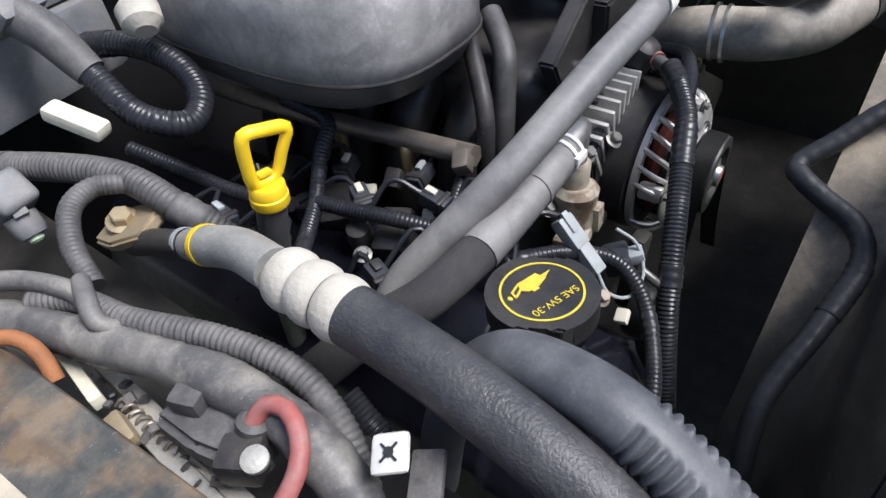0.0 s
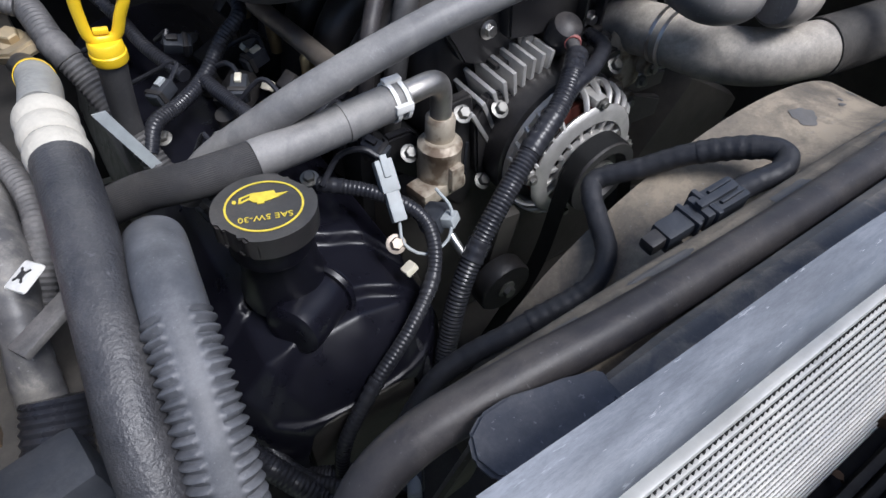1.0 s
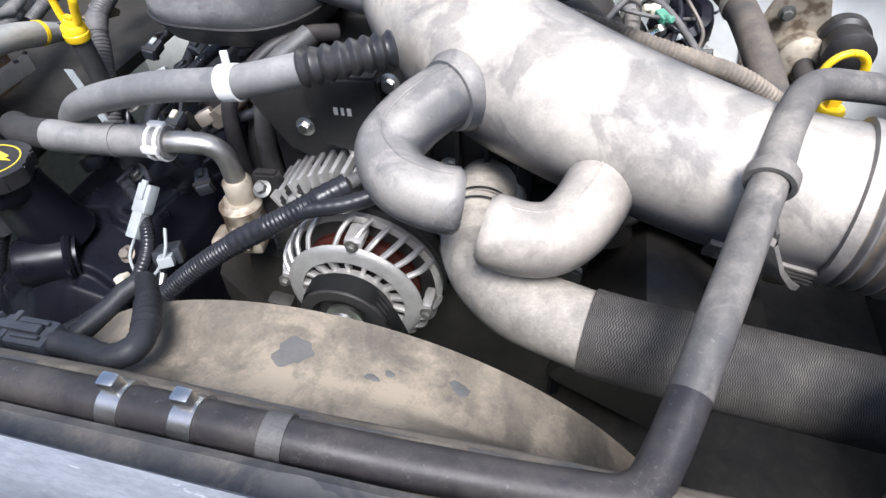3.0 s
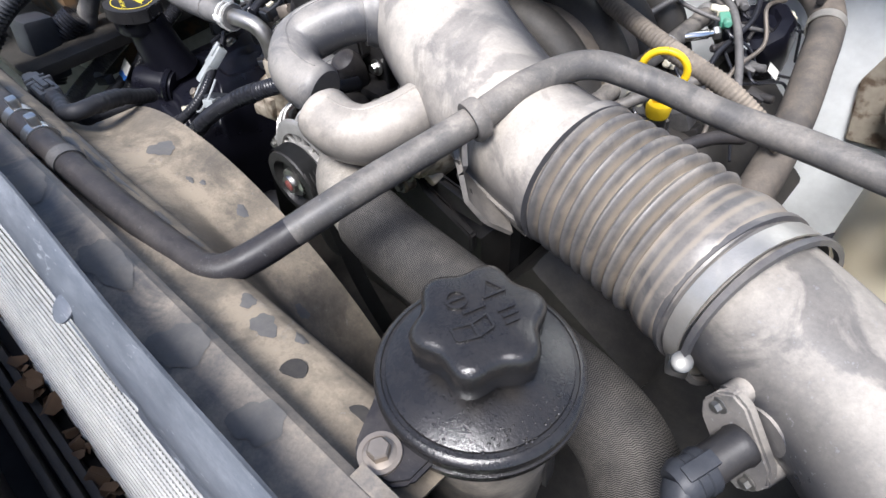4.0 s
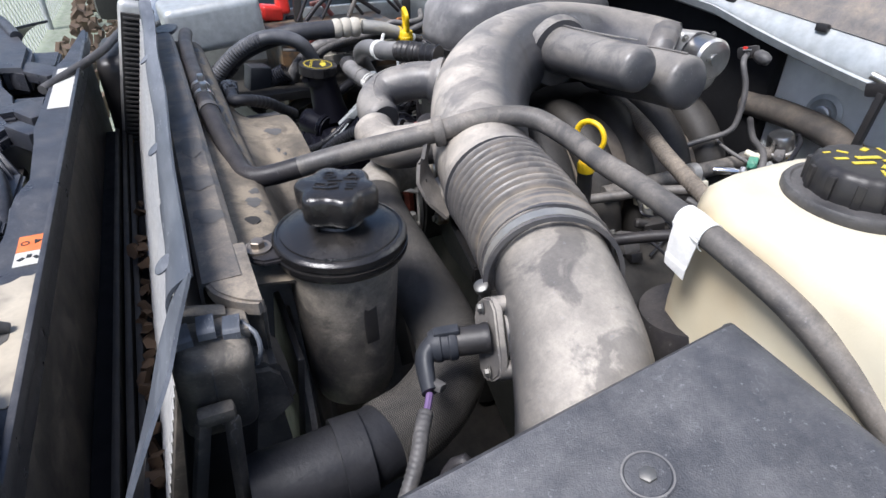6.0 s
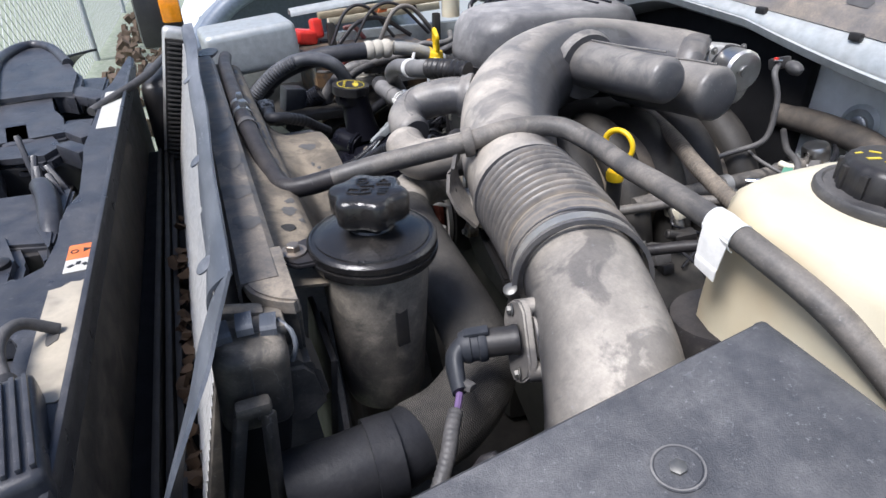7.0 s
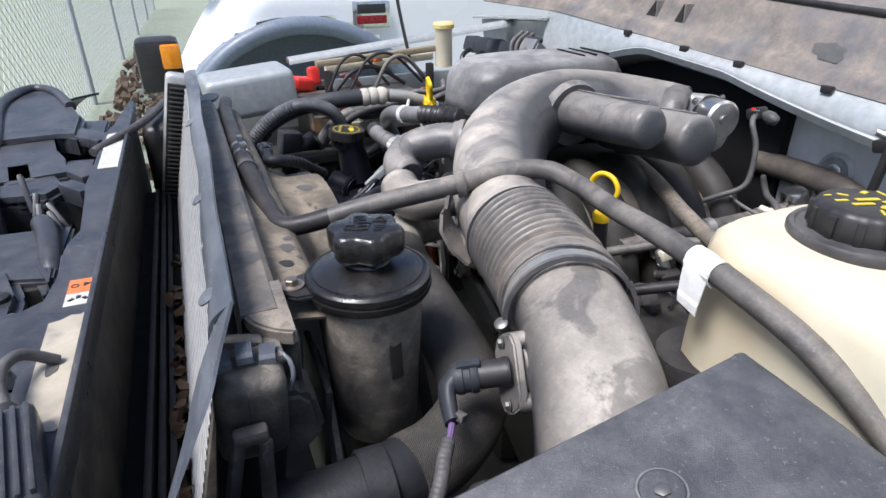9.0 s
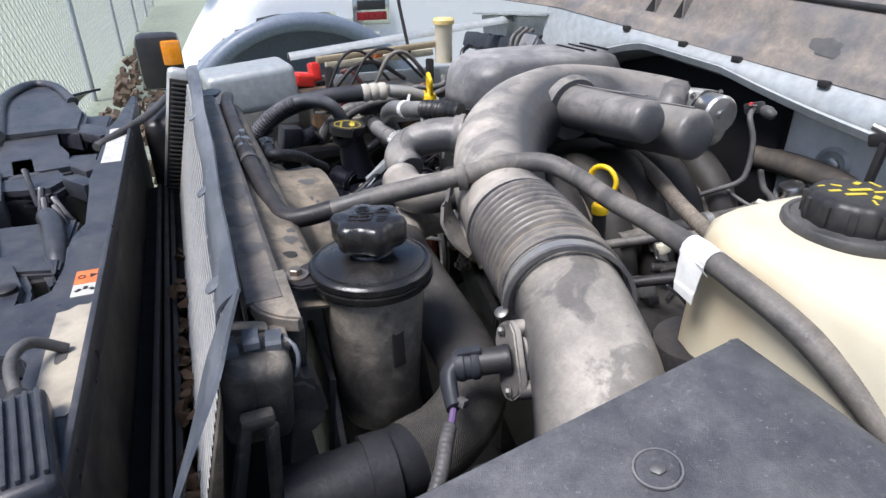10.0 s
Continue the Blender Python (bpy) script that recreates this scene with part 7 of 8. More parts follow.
loom("coil_branch_loom", [(0.396, -0.51, 1.058), (0.39, -0.47, 1.06), (0.383, -0.42, 1.066), (0.37, -0.385, 1.06)], 0.0082, "black ribbed coil loom branch")
loom("coil_back_loom", [(0.46, -0.72, 1.09), (0.44, -0.66, 1.07), (0.43, -0.6, 1.06), (0.41, -0.53, 1.055)], 0.008, "thin black loom along the coils")
solid("bank_strap", sheet(lambda u, v: (0.5 - 0.055 * u + 0.012 * v, -0.44 + 0.02 * u, 1.1 - 0.14 * u), 8, 4, 0.002), M_GREYCONN, "grey sheet metal strap beside the dipstick", "strap")
fb = thing("fuse_box", "dark dusty fuse box with grey plug housings", "fuse box")
part("case", box((0.2, 0.2, 0.08), pose(0.5, -0.87, 1.18, 0, 0, 10), 0.012), M_FUSE, fb)
part("lid", box((0.17, 0.16, 0.02), pose(0.49, -0.86, 1.226, 4, 0, 10), 0.008), M_FUSE, fb, "dusty grey lid")
plug = part("plug_housing", box((0.046, 0.045, 0.036), pose(0.492, -0.735, 1.252, 35, 0, 15), 0.005), M_FUSE, fb)
for dx in (-0.024, 0.024):
    part("latch", box((0.004, 0.03, 0.02), pose(0.492 + dx, -0.735 + 0.26 * dx, 1.252, 35, 0, 15), 0.001), M_FUSE, plug)
part("lever", box((0.05, 0.012, 0.01), pose(0.493, -0.74, 1.274, 35, 0, 15), 0.003), M_DARKCONN, plug)
part("plug_boot", tube([(0.491, -0.724, 1.245), (0.483, -0.702, 1.229), (0.478, -0.683, 1.207), (0.476, -0.672, 1.196)], lambda s, w: 0.0185 - 0.004 * (s / w) ** 2, 22), M_LOOM_DUSTY, fb, "dusty grey rubber boot")
conn = part("plug_housing", box((0.036, 0.05, 0.034), pose(0.592, -0.668, 1.134, 38, 0, 8), 0.008, segments=3), M_FUSE, fb)
part("plug_nose", lathe([(0.014, 0), (0.0135, 0.014), (0.0115, 0.02)], (0.594, -0.655, 1.121), (0.05, 0.55, -0.8), 22), M_FUSE, conn)
part("seal_tip", lathe([(0.0065, 0), (0.0065, 0.004), (0.004, 0.006)], (0.5955, -0.643, 1.105), (0.05, 0.55, -0.8), 18), surface("pale_green_seal", (0.4, 0.5, 0.36), 0.5), conn, "pale green seal")
part("latch", between((0.592, -0.66, 1.15), (0.594, -0.64, 1.128), 0.012, 0.005, 0.001), M_FUSE, conn)
solid("loom_boss", lathe([(0.01, -0.02), (0.019, -0.012), (0.02, 0.004), (0.012, 0.014), (0.006, 0.02)], (0.412, -0.672, 1.226), (-0.3, -0.6, 0.5), 20), M_CRIMP, "pale dusty moulded end of a loom", "loom fitting")
solid("ivory_clip", box((0.02, 0.055, 0.014), pose(0.513, -0.655, 1.172, -20, 0, 20), 0.004), M_IVORY, "pale ivory plastic clip on the loom", "clip")
relay = thing("relay_bracket", "white painted bracket with black relay plugs at the cowl", "bracket")
part("plate", box((0.42, 0.012, 0.07), pose(0.855, -0.885, 1.25, -8, 4, 0), 0.004), M_BODY, relay)
part("ledge", box((0.44, 0.05, 0.008), pose(0.855, -0.87, 1.292, 0, 4, 0), 0.003), M_BODY, relay)
for k in range(4):
    part("relay_plug", box((0.075, 0.05, 0.05), pose(1.06 - 0.085 * k, -0.85, 1.19 + 0.004 * k, 20, 5, 8), 0.01), M_DARKCONN, relay)
    part("plug_wire", tube([(1.05 - 0.085 * k, -0.83, 1.18), (1.03 - 0.085 * k, -0.79, 1.16), (1.0 - 0.085 * k, -0.78, 1.12)], 0.008, 8), M_LOOM, relay)
for x in (0.7, 0.73, 0.76):
    part("plug_wire", tube([(x, -0.86, 1.26), (x - 0.01, -0.82, 1.23), (x - 0.03, -0.81, 1.17)], 0.007, 8), M_LOOM_DUSTY, relay)
part("stud", lathe([(0.01, 0), (0.01, 0.04), (0.006, 0.042)], (0.68, -0.85, 1.2), (0.3, 0.8, 0.3), 14), M_STEEL, relay)

# battery and main loom on the passenger side
bat = thing("battery", "grimy black battery with corroded top", "battery")
part("case", box((0.17, 0.31, 0.2), pose(0.748, -0.35, 1.02, 0, 0, 4), 0.012), M_BATTERY, bat)
part("lid", box((0.176, 0.316, 0.014), pose(0.748, -0.35, 1.123, 0, 0, 4), 0.004, segments=3), M_BATTERY, bat)
part("sticker", box((0.05, 0.06, 0.0012), pose(0.74, -0.415, 1.1308, 0, 0, 4), 0.0), M_LABEL_TAN, bat, "pale worn sticker")
part("earth_strap", tube([(0.71, -0.54, 1.125), (0.682, -0.515, 1.138), (0.664, -0.498, 1.137), (0.66, -0.482, 1.127), (0.664, -0.468, 1.112)], 0.0055, 12), M_RUST, bat, "rust brown copper strap")
holder = thing("battery_clamp", "dusty grey battery hold-down bar", "clamp bar")
part("bar", between((0.645, -0.53, 1.094), (0.656, -0.445, 1.094), 0.009, 0.012, 0.002), M_IVORY, holder, "ivory plastic strip")
part("clip", box((0.013, 0.03, 0.012), pose(0.659, -0.416, 1.09, 0, 10, -8), 0.003), M_GOLD, holder)
part("bar", between((0.648, -0.43, 1.08), (0.656, -0.3, 1.078), 0.013, 0.012, 0.003), M_ACTUBE, holder)
part("bar", between((0.634, -0.5, 1.068), (0.643, -0.3, 1.066), 0.012, 0.024, 0.003), M_CRIMP, holder)
part("spring", tube([(0.646 + 0.004 * math.cos(1.7 * k), -0.44 + 0.0022 * k, 1.087 + 0.004 * math.sin(1.7 * k)) for k in range(30)], 0.0014, 6, 0.002), M_PIPE, holder)
rnd = random.Random(31)
bm = bmesh.new()
for k in range(44):
    y = rnd.uniform(-0.52, -0.3)
    c_ = 0.004 * rnd.uniform(0.3, 1.0)
    box((c_ * 2, c_ * rnd.uniform(1, 2.4), c_), pose(0.646 + rnd.gauss(0, 0.008), y, 1.088 + rnd.uniform(-0.008, 0.006), rnd.uniform(-40, 40), rnd.uniform(-40, 40), rnd.uniform(0, 180)), 0.0, bm)
tagged(part("dirt", bm, M_TAPE, holder, "pale flakes of dirt"), kind="stuff")
mainl = thing("main_loom", "thick tape wrapped main loom, pale with dust", "wiring loom", "wiring looms")
part("trunk", tube([(0.7, -0.64, 1.105), (0.662, -0.551, 1.118), (0.637, -0.481, 1.121), (0.615, -0.408, 1.122), (0.602, -0.35, 1.12), (0.6, -0.297, 1.114), (0.607, -0.255, 1.095), (0.618, -0.225, 1.06), (0.63, -0.2, 1.0)], lambda s, w: 0.0148 + 0.0009 * math.sin(70 * s) + 0.0008 * ((s / 0.016) % 1.0), 26, 0.003), M_TAPE, mainl)
part("strand", tube([(0.64, -0.53, 1.13), (0.62, -0.499, 1.131), (0.61, -0.45, 1.131), (0.586, -0.388, 1.128), (0.574, -0.333, 1.122), (0.58, -0.29, 1.108), (0.596, -0.258, 1.08)], ribs(0.0085, 0.001, 0.0045), 16, 0.0012), M_LOOM_DUSTY, mainl)
part("strand", tube([(0.7, -0.58, 1.15), (0.645, -0.555, 1.142), (0.62, -0.5, 1.14), (0.622, -0.47, 1.13)], 0.0075, 12), M_TAPE, mainl)
part("hooked_clip", tube([(0.612, -0.5, 1.143), (0.62, -0.475, 1.147), (0.626, -0.458, 1.14), (0.618, -0.45, 1.13), (0.607, -0.462, 1.128)], 0.0066, 12), M_TAPE, mainl, "pale dusty hooked clip")
term = thing("battery_terminal", "dusty black battery terminal cover with red cable", "battery terminal")
part("cover", plate([(-0.016, -0.035), (0.014, -0.038), (0.018, 0.0), (0.014, 0.04), (-0.006, 0.044), (-0.018, 0.02)], 0.026, None, pose(0.626, -0.352, 1.09, 0, 0, 8), 0.005), M_RUBBER, term)
part("cover", box((0.022, 0.022, 0.022), pose(0.622, -0.372, 1.118, 0, 0, 20), 0.005), M_RUBBER, term)
part("cover", box((0.024, 0.026, 0.024), pose(0.63, -0.318, 1.112, 0, 0, 30), 0.005), M_HOSE, term)
part("washer", lathe([(0.008, 0.0), (0.008, 0.004), (0.004, 0.006)], (0.628, -0.305, 1.122), (0.1, 0.2, 1), 18), M_ACTUBE, term)
part("cable", tube([(0.614, -0.322, 1.126), (0.604, -0.318, 1.135), (0.6, -0.304, 1.137), (0.607, -0.288, 1.134), (0.62, -0.278, 1.128), (0.64, -0.276, 1.118), (0.68, -0.28, 1.1)], 0.0056, 16), M_RED_CABLE, term, "faded red battery cable")
part("cable", tube([(0.59, -0.265, 1.075), (0.615, -0.255, 1.095), (0.64, -0.262, 1.105), (0.68, -0.275, 1.095)], 0.0056, 14), M_RED_CABLE, term, "faded red battery cable")
part("cable_boot", lathe([(0.01, 0), (0.0105, 0.012), (0.007, 0.015)], (0.617, -0.324, 1.114), (-0.4, 0.1, 1), 16), M_RUBBER, term)
clip = thing("square_clip", "white square push clip with crossed slot", "clip")
part("plate", box((0.0215, 0.0215, 0.004), pose(0.587, -0.239, 1.1355, 18, 12, 35), 0.003), M_BAND, clip)
for a in (45, 135):
    part("slot", box((0.0135, 0.0012, 0.001), pose(0.587, -0.239, 1.1355, 18, 12, 35) @ pose(0, 0, 0.0024, 0, 0, a), 0.0), M_INK, clip)
part("hole", lathe([(0.003, 0), (0.003, 0.0006)], seg=12), M_INK, clip).matrix_local = pose(0.587, -0.239, 1.1355, 18, 12, 35) @ pose(0, 0, 0.0024)
solid("clip_bracket", box((0.05, 0.02, 0.006), pose(0.588, -0.218, 1.112, 14, 8, 30), 0.002), M_LOOM_DUSTY, "bent grey plastic bracket below the white clip", "bracket")
low = thing("relay_block", "dark grey ribbed relay block low beside the battery", "relay")
part("block", box((0.05, 0.05, 0.1), pose(0.62, -0.13, 1.03, 10, 0, 10), 0.008), M_DARKCONN, low)
part("block", tube([(0.61, -0.2, 1.06), (0.625, -0.16, 1.03), (0.63, -0.12, 0.97)], ribs(0.02, 0.002, 0.006), 20, 0.0015), M_LOOM, low)

# passenger fender top as seen across the bay
redc = thing("jump_terminal", "red plastic jump start terminal cover", "terminal cover")
part("cover", box((0.05, 0.055, 0.036), pose(0.83, -0.218, 1.15, 8, 0, 10), 0.01, segments=3), M_RED, redc)
part("flap", box((0.03, 0.03, 0.05), pose(0.83, -0.25, 1.168, 0, 15, 10), 0.008, segments=3), M_RED, redc)
part("cable", tube([(0.84, -0.325, 1.16), (0.84, -0.355, 1.16), (0.83, -0.38, 1.13)], 0.006, 10), M_RED_CABLE, redc)
part("post", box((0.03, 0.04, 0.1), pose(0.84, -0.278, 1.085), 0.004), M_BLACK, redc)
hd = thing("hold_down_bar", "dirty tan steel bar over the battery tray", "bar")
part("bar", between((0.79, -0.25, 1.205), (0.8, -0.6, 1.225), 0.024, 0.016, 0.004), M_GOLD, hd)
part("bar", between((0.82, -0.28, 1.185), (0.83, -0.6, 1.2), 0.02, 0.02, 0.004), M_IVORY, hd)
part("post", box((0.02, 0.02, 0.12), pose(0.79, -0.28, 1.125), 0.004), M_DEEP, hd)
part("post", box((0.02, 0.02, 0.12), pose(0.8, -0.58, 1.125), 0.004), M_DEEP, hd)
part("tag", box((0.02, 0.03, 0.012), pose(0.795, -0.42, 1.206, 0, 0, 20), 0.003), M_ORANGE, hd)
for k, (y0, dy, dz) in enumerate(((-0.27, -0.13, 0.03), (-0.29, -0.15, 0.0), (-0.33, -0.16, 0.03), (-0.4, -0.12, 0.02))):
    solid("battery_cable", tube([(0.75, y0, 1.14), (0.755, y0 + dy * 0.35, 1.185 + dz), (0.765, y0 + dy * 0.8, 1.19 + dz), (0.77, y0 + dy * 1.35, 1.14)], 0.0058 if k % 2 else 0.0042, 12), M_HOSE if k < 3 else M_LOOP_HOSE, "dusty black battery cable looped over the tray", "cable", "battery cables")
wash = thing("washer_filler", "pale washer bottle neck with yellow cap", "washer bottle")
part("neck", lathe([(0.025, -0.1), (0.025, 0.0), (0.028, 0.004)], (0.79, -0.62, 1.275), (0, 0, 1), 24), M_CREAM, wash)
part("cap", lathe([(0.03, 0.004), (0.031, 0.014), (0.026, 0.02)], (0.79, -0.62, 1.275), (0, 0, 1), 24), surface("yellowed_cap", (0.7, 0.55, 0.22), 0.45), wash)
solid("bonnet_stay", tube([(0.8, -0.52, 1.2), (0.83, -0.5, 1.35), (0.86, -0.48, 1.55)], 0.005, 8), M_BLACK, "thin black bonnet stay rod", "stay rod")

# ---- engine rear and driver side ----
motor = thing("throttle_motor", "bright silver throttle motor behind the duct", "motor")
part("can", lathe([(0.028, -0.06), (0.032, -0.055), (0.032, 0.01), (0.028, 0.014), (0.009, 0.015), (0.009, 0.019)], (-0.11, -0.744, 1.214), (-1, 0.15, 0.05), 32), M_STEEL, motor)
part("band", lathe([(0.0325, -0.035), (0.0345, -0.033), (0.0345, -0.026), (0.0325, -0.024)], (-0.11, -0.744, 1.214), (-1, 0.15, 0.05), 32), M_BLACK, motor)
part("gear_housing", box((0.03, 0.07, 0.068), pose(-0.066, -0.742, 1.213, 8, -3, -8), 0.012, segments=4), M_ALU, motor, "pale cast gear housing")
for dy, dz in ((0.03, 0.028), (-0.03, 0.028), (0.03, -0.028)):
    bolt((-0.083, -0.742 + dy, 1.213 + dz), (-1, 0.15, 0.05), 0.004, M_BOLT, parent=motor)
part("throttle_body", lathe([(0.05, -0.05), (0.052, 0.0), (0.045, 0.03)], (-0.03, -0.76, 1.185), (0.2, 1, 0.1), 32), M_ALU, motor)
part("plug", box((0.026, 0.022, 0.018), pose(-0.148, -0.785, 1.228, 0, 20, 0), 0.004), M_BLACK, motor)
part("red_tab", box((0.006, 0.005, 0.005), pose(-0.151, -0.772, 1.236), 0.001), M_RED, motor)
part("latch_tab", between((-0.152, -0.77, 1.234), (-0.166, -0.764, 1.238), 0.006, 0.002, 0.0005), M_STEEL, motor, "bright steel latch tab")
part("bulb", lathe([(0.004, -0.016), (0.009, -0.01), (0.0105, 0.0), (0.008, 0.01), (0.003, 0.014)], (-0.176, -0.785, 1.226), (-1, 0.1, -0.2), 18), M_RUBBER, motor, "dusty rubber bulb")
part("cable", tube([(-0.155, -0.775, 1.228), (-0.17, -0.753, 1.22), (-0.186, -0.753, 1.186), (-0.194, -0.746, 1.142), (-0.191, -0.735, 1.119), (-0.168, -0.707, 1.1), (-0.15, -0.675, 1.085), (-0.135, -0.65, 1.08)], 0.0045, 10), M_LOOM_DUSTY, motor)
loom("bank_conduit", [(0.03, -0.66, 1.14), (-0.033, -0.628, 1.143), (-0.1, -0.612, 1.138), (-0.155, -0.598, 1.132), (-0.22, -0.578, 1.122), (-0.27, -0.568, 1.113), (-0.33, -0.565, 1.095), (-0.4, -0.57, 1.05)], 0.0122, "dusty tan corrugated loom over the driver bank", surface("tan_loom", (0.085, 0.075, 0.066), 0.7, dust=(0.36, 0.3, 0.23), dust_amount=0.75), pitch=0.0055)
dc = thing("driver_valve_cover", "dusty black valve cover on driver bank", "valve cover")
def dcover_at(u, v):
    y = -0.42 - 0.4 * u
    x, z = along([(-0.17, 0.86), (-0.19, 0.96), (-0.24, 1.0), (-0.31, 0.985), (-0.36, 0.94), (-0.38, 0.84)], v)
    return (x, y, z + 0.006 * math.sin(50 * y))
part("shell", sheet(dcover_at, 30, 15, 0.004), M_DEEP, dc)
plen = thing("intake_plenum", "dusty rounded black intake plenum under the duct", "intake manifold")
part("shell", lathe([(0.04, -0.16), (0.085, -0.14), (0.1, -0.06), (0.1, 0.04), (0.085, 0.09), (0.05, 0.105)], (-0.08, -0.58, 1.03), (0.1, 1, 0.1), 36), M_PLENUM, plen)
hp = thing("heater_pipe", "thick brown dusty pipe along the driver bank", "pipe")
part("pipe", tube([(-0.06, -0.93, 1.1), (-0.16, -0.925, 1.106), (-0.25, -0.91, 1.105), (-0.313, -0.878, 1.092), (-0.348, -0.83, 1.078), (-0.37, -0.74, 1.06), (-0.39, -0.64, 1.03), (-0.4, -0.52, 1.0), (-0.4, -0.4, 0.94)], 0.0225, 24), M_BROWN_PIPE, hp)
ring_clamp("strap", (-0.35, -0.82, 1.0765), (-0.22, 0.93, -0.2), 0.0228, 0.014, M_CLAMP, hp)
rail = thing("fuel_rail", "pale dusty metal fuel rail along the driver bank", "pipe")
part("pipe", tube([(-0.2, -0.86, 1.07), (-0.202, -0.8, 1.066), (-0.198, -0.65, 1.062), (-0.194, -0.5, 1.058)], 0.0125, 18), M_LOOP_HOSE, rail)
for y in (-0.79, -0.67, -0.55):
    part("collar", lathe([(0.0128, -0.008), (0.0158, -0.007), (0.0158, 0.007), (0.0128, 0.008)], (-0.199, y, 1.063), (0.02, 1, -0.03), 20), M_ALU, rail, "dull cast collar")
    part("injector", tube([(-0.2, y - 0.012, 1.058), (-0.222, y - 0.016, 1.03), (-0.235, y - 0.02, 1.0)], 0.009, 14), M_BOLT, rail)
can = thing("fuel_damper", "bright round steel can at the end of the fuel rail", "damper")
part("can", lathe([(0.012, -0.034), (0.019, -0.03), (0.0205, -0.02), (0.0205, 0.008), (0.018, 0.013), (0.008, 0.0145)], (-0.209, -0.845, 1.092), (0.1, 0.25, 1), 28), M_STEEL, can)
part("rim", lathe([(0.0205, -0.021), (0.023, -0.019), (0.023, -0.015), (0.0205, -0.013)], (-0.209, -0.845, 1.092), (0.1, 0.25, 1), 28), M_ALU, can)
pin = thing("pressure_port", "bright metal valve stem lying beside the fuel rail", "valve")
part("stem", lathe([(0.0045, -0.02), (0.0065, -0.018), (0.0065, 0.012), (0.005, 0.014), (0.004, 0.02)], (-0.222, -0.717, 1.068), (-0.75, -0.6, 0.15), 16), M_CHROME, pin)
part("nut", lathe([(0.008, 0.0), (0.0095, 0.002), (0.0095, 0.008), (0.008, 0.01)], (-0.236, -0.731, 1.069), (-0.75, -0.6, 0.15), 6), M_STEEL, pin)
hub = thing("cam_sensor_housing", "crumpled black plastic cover over the rear wiring", "cover")
part("shell", lathe([(0.03, -0.07), (0.043, -0.03), (0.047, 0.0), (0.044, 0.008), (0.03, 0.012), (0.024, 0.006), (0.012, 0.006)], (-0.273, -0.8, 1.058), (0.25, 0.45, 0.9), 36, lobes=9, lobe=0.03), M_GLOSS, hub)
for a in (20, 95, 170, 250, 320):
    a = radians(a)
    part("rib", between((-0.273 + 0.012 * math.cos(a), -0.795 + 0.012 * math.sin(a), 1.067), (-0.273 + 0.04 * math.cos(a), -0.795 + 0.04 * math.sin(a), 1.062), 0.005, 0.006, 0.0015), M_BLACK, hub)
tag = thing("paper_tag", "small curled white tag on the rear wiring", "tag")
part("sheet", sheet(lambda u, v: (-0.312 - 0.016 * u - 0.006 * v, -0.768 + 0.006 * u + 0.026 * v, 1.036 + 0.004 * math.sin(3 * v) - 0.006 * u), 5, 8, 0.0008), M_LABEL, tag)
rnd = random.Random(12)
clut = [(-0.213, -0.676, 1.046, M_IVORY, 1.0), (-0.213, -0.567, 1.043, M_IVORY, 1.2), (-0.241, -0.748, 1.083, M_GREEN, 0.9), (-0.232, -0.77, 1.085, M_IVORY, 0.9), (-0.258, -0.86, 1.06, M_YELLOW, 0.5), (-0.255, -0.735, 1.052, M_HOSE, 0.9), (-0.272, -0.76, 1.05, M_GREYCONN, 0.6), (-0.295, -0.73, 1.04, M_LOOM_DUSTY, 1.0), (-0.25, -0.65, 1.03, M_LOOM_DUSTY, 1.1), (-0.3, -0.84, 1.07, M_IVORY, 0.6), (-0.26, -0.545, 1.03, M_BLACK, 1.2), (-0.275, -0.66, 1.03, M_PIPE, 0.9), (-0.325, -0.7, 1.02, M_BLACK, 1.0), (-0.235, -0.815, 1.08, M_LOOM_DUSTY, 1.0)]
for x, y, z, mt, k in clut:
    c = thing("wiring_connector", "small dusty wiring connector behind the engine", "connector", "rear connectors")
    a, t_ = rnd.uniform(0, 180), rnd.uniform(-30, 30)
    part("shell", box((0.026 * k, 0.016 * k, 0.014 * k), pose(x, y, z, t_, 10, a), 0.003 * k), mt, c)
    part("nose", lathe([(0.006 * k, 0), (0.006 * k, 0.022 * k), (0.004 * k, 0.024 * k)], (x, y, z), (math.cos(radians(a)), math.sin(radians(a)), 0.2), 12), mt, c)
    part("wire", tube([(x, y, z), (x - 0.02, y + 0.02, z - 0.008), (x - 0.045, y + rnd.uniform(-0.04, 0.04), z - 0.025), (x - 0.07, y + rnd.uniform(-0.06, 0.06), z - 0.05)], 0.0022, 6), M_LOOM, c)
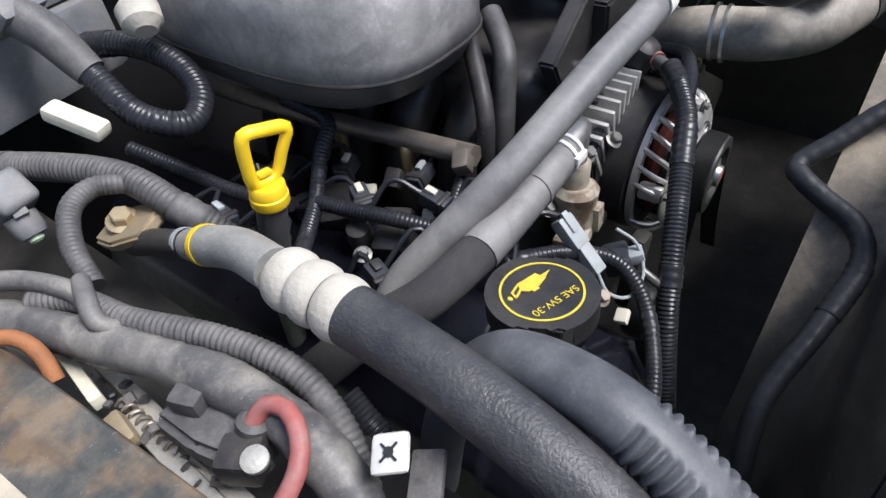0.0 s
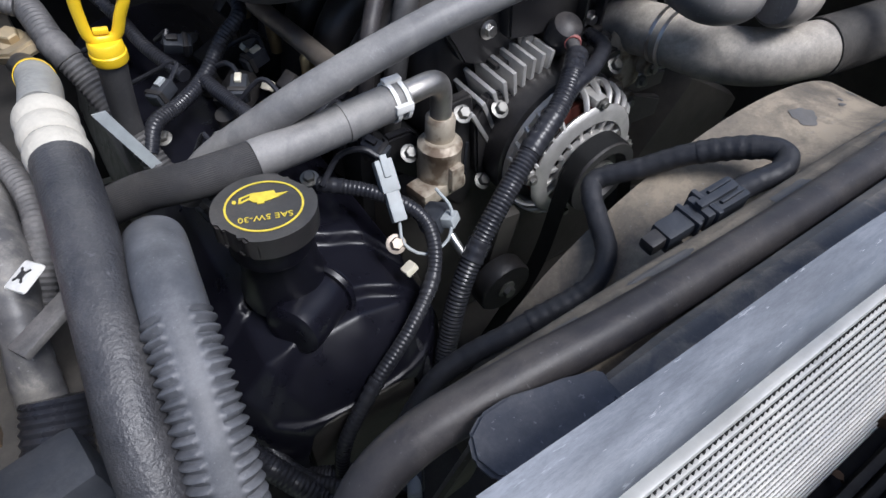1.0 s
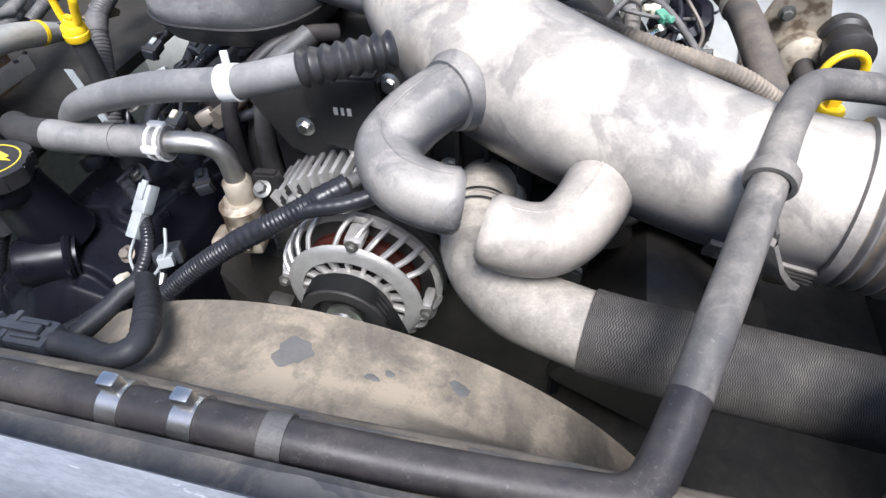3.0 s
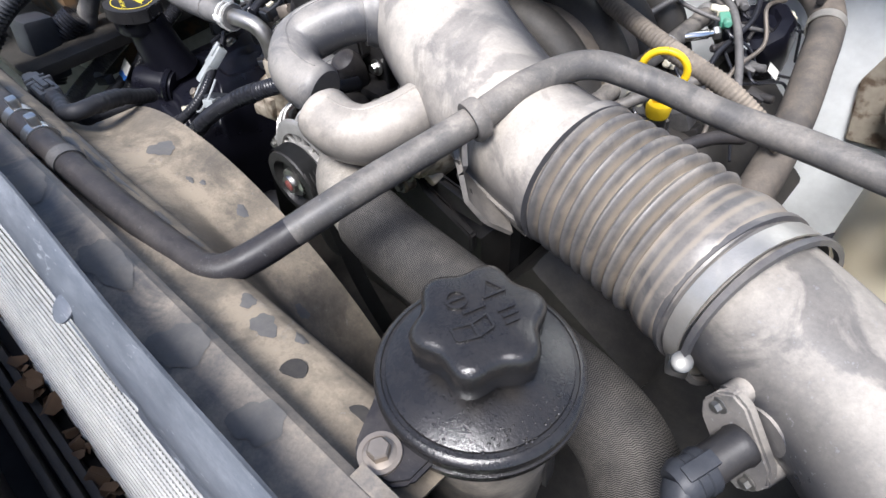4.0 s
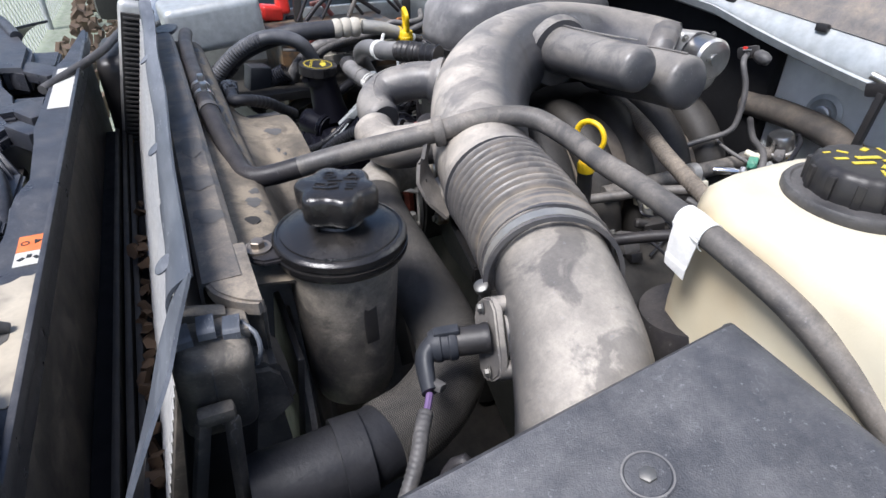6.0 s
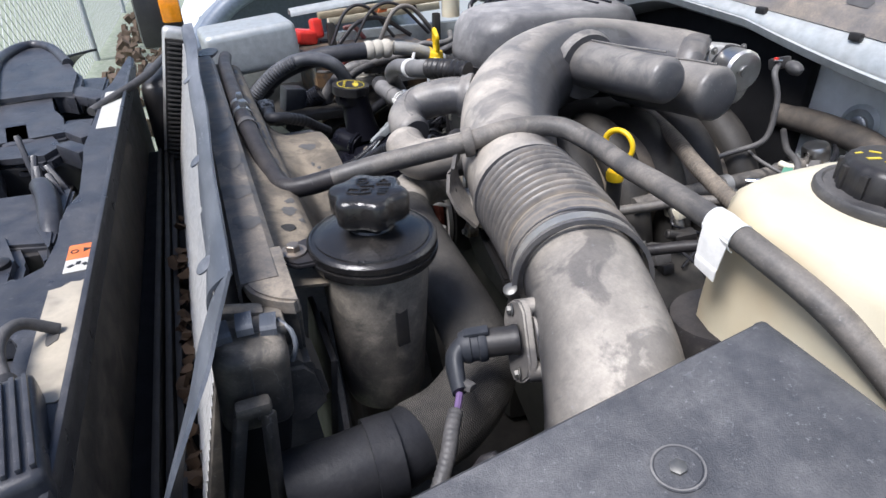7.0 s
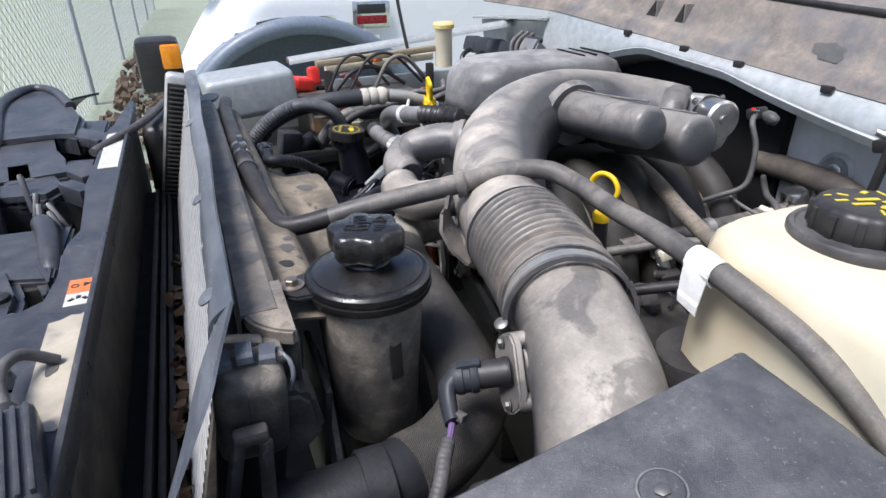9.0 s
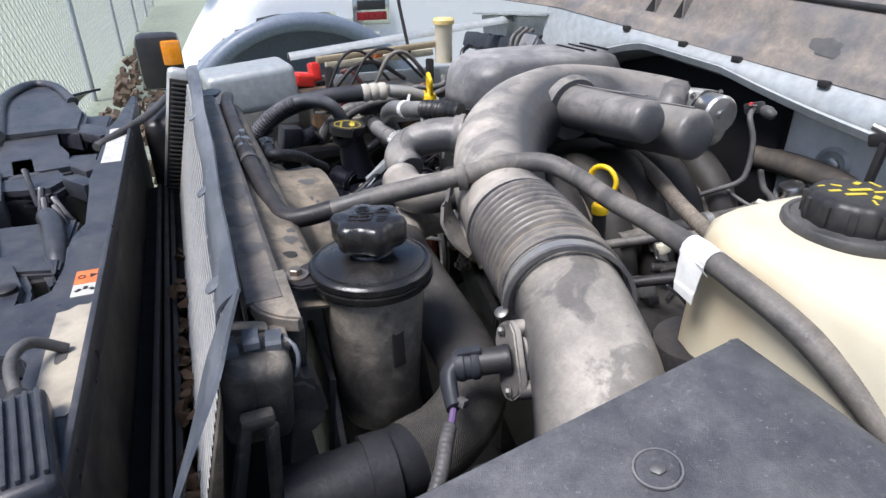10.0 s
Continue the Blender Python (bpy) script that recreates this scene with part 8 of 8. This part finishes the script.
for pts, r, mt, word in (
        ([(-0.13, -0.86, 1.1), (-0.19, -0.8, 1.098), (-0.24, -0.77, 1.09), (-0.29, -0.7, 1.06), (-0.33, -0.62, 1.02)], 0.0055, M_LOOM_DUSTY, "dusty"),
        ([(-0.2, -0.9, 1.09), (-0.245, -0.84, 1.1), (-0.268, -0.78, 1.08), (-0.258, -0.7, 1.055), (-0.28, -0.62, 1.03)], 0.004, M_LOOM, "black"),
        ([(-0.28, -0.86, 1.08), (-0.275, -0.8, 1.09), (-0.3, -0.75, 1.065), (-0.29, -0.68, 1.05), (-0.31, -0.58, 1.02)], 0.003, M_PIPE, "brown"),
        ([(-0.16, -0.74, 1.1), (-0.2, -0.735, 1.092), (-0.25, -0.75, 1.08), (-0.3, -0.8, 1.06)], 0.003, M_LOOM_DUSTY, "dusty"),
        ([(-0.2, -0.455, 1.06), (-0.23, -0.49, 1.075), (-0.262, -0.53, 1.09), (-0.3, -0.575, 1.1)], 0.0075, M_LOOP_HOSE, "pale dusty"),
        ([(-0.26, -0.42, 1.02), (-0.287, -0.453, 1.042), (-0.332, -0.515, 1.06), (-0.36, -0.56, 1.05)], 0.008, M_HOSE, "dark")):
    solid("rear_cable", tube(pts, r, 10), mt, word + " cable strung over the driver bank", "cable", "rear cables")
for k, (x, y) in enumerate(((-0.255, -0.5), (-0.262, -0.61), (-0.27, -0.71))):
    coil = thing("ignition_coil", "dusty black ignition coil on the driver bank", "coil", "ignition coils")
    part("body", box((0.04, 0.03, 0.03), pose(x, y, 1.008, 0, 25, 6 * k), 0.006), M_LOOM_DUSTY, coil)
    part("plug", box((0.018, 0.02, 0.014), pose(x - 0.026, y, 0.998, 0, 25, 6 * k), 0.003), M_BLACK, coil)
    bolt((x + 0.012, y + 0.012, 1.02), (0.4, 0, 1), 0.004, M_BOLT, parent=coil)
booster = thing("brake_booster_rod", "dusty steering joint and plate at the firewall", "steering joint")
part("plate", plate([(-0.06, -0.09), (0.05, -0.1), (0.07, 0.0), (0.04, 0.09), (0.0, 0.12), (-0.04, 0.09), (-0.07, 0.0)], 0.012, None, pose(-0.476, -0.94, 0.955, 90, 0, 0), 0.003), M_BRONZE, booster)
part("boss", lathe([(0.045, 0), (0.042, 0.03), (0.028, 0.04)], (-0.5, -0.94, 0.946), (0, 1, 0.1), 28), M_BRONZE, booster)
part("shaft", tube([(-0.5, -0.92, 0.95), (-0.51, -0.82, 0.92), (-0.53, -0.6, 0.84)], 0.017, 16), M_HOSE, booster)
part("cylinder", lathe([(0.036, 0), (0.04, 0.01), (0.04, 0.03), (0.034, 0.036), (0.034, 0.06), (0.038, 0.064), (0.038, 0.08), (0.02, 0.09)], (-0.553, -0.95, 0.985), (0.05, 1, 0), 32), M_BLACK, booster)
bolt((-0.452, -0.925, 1.024), (0, 1, 0), 0.009, parent=booster)
ht = thing("hood_hinge", "black hood hinge arm on the cowl lip", "hinge")
part("arm", between((-0.33, -0.83, 1.1), (-0.34, -0.83, 1.215), 0.01, 0.012, 0.002, (0, 1, 0)), M_BLACK, ht)
part("fork", box((0.06, 0.02, 0.02), pose(-0.345, -0.835, 1.22, 0, 15, 0), 0.005), M_BLACK, ht)
part("pin", lathe([(0.006, -0.014), (0.006, 0.014)], (-0.33, -0.832, 1.23), (1, 0.3, 0.3), 12), M_STEEL, ht)
grom = thing("firewall_grommet", "pressed round boss in the silver firewall", "grommet")
part("ring", lathe([(0.03, 0), (0.034, 0.006), (0.026, 0.01), (0.018, 0.004)], (-0.2, -0.95, 1.12), (0, 1, 0.1), 32), M_BODY, grom)
part("plug", lathe([(0.014, 0), (0.014, 0.012), (0.01, 0.014)], (-0.2, -0.95, 1.12), (0, 1, 0.1), 20), M_STEEL, grom)
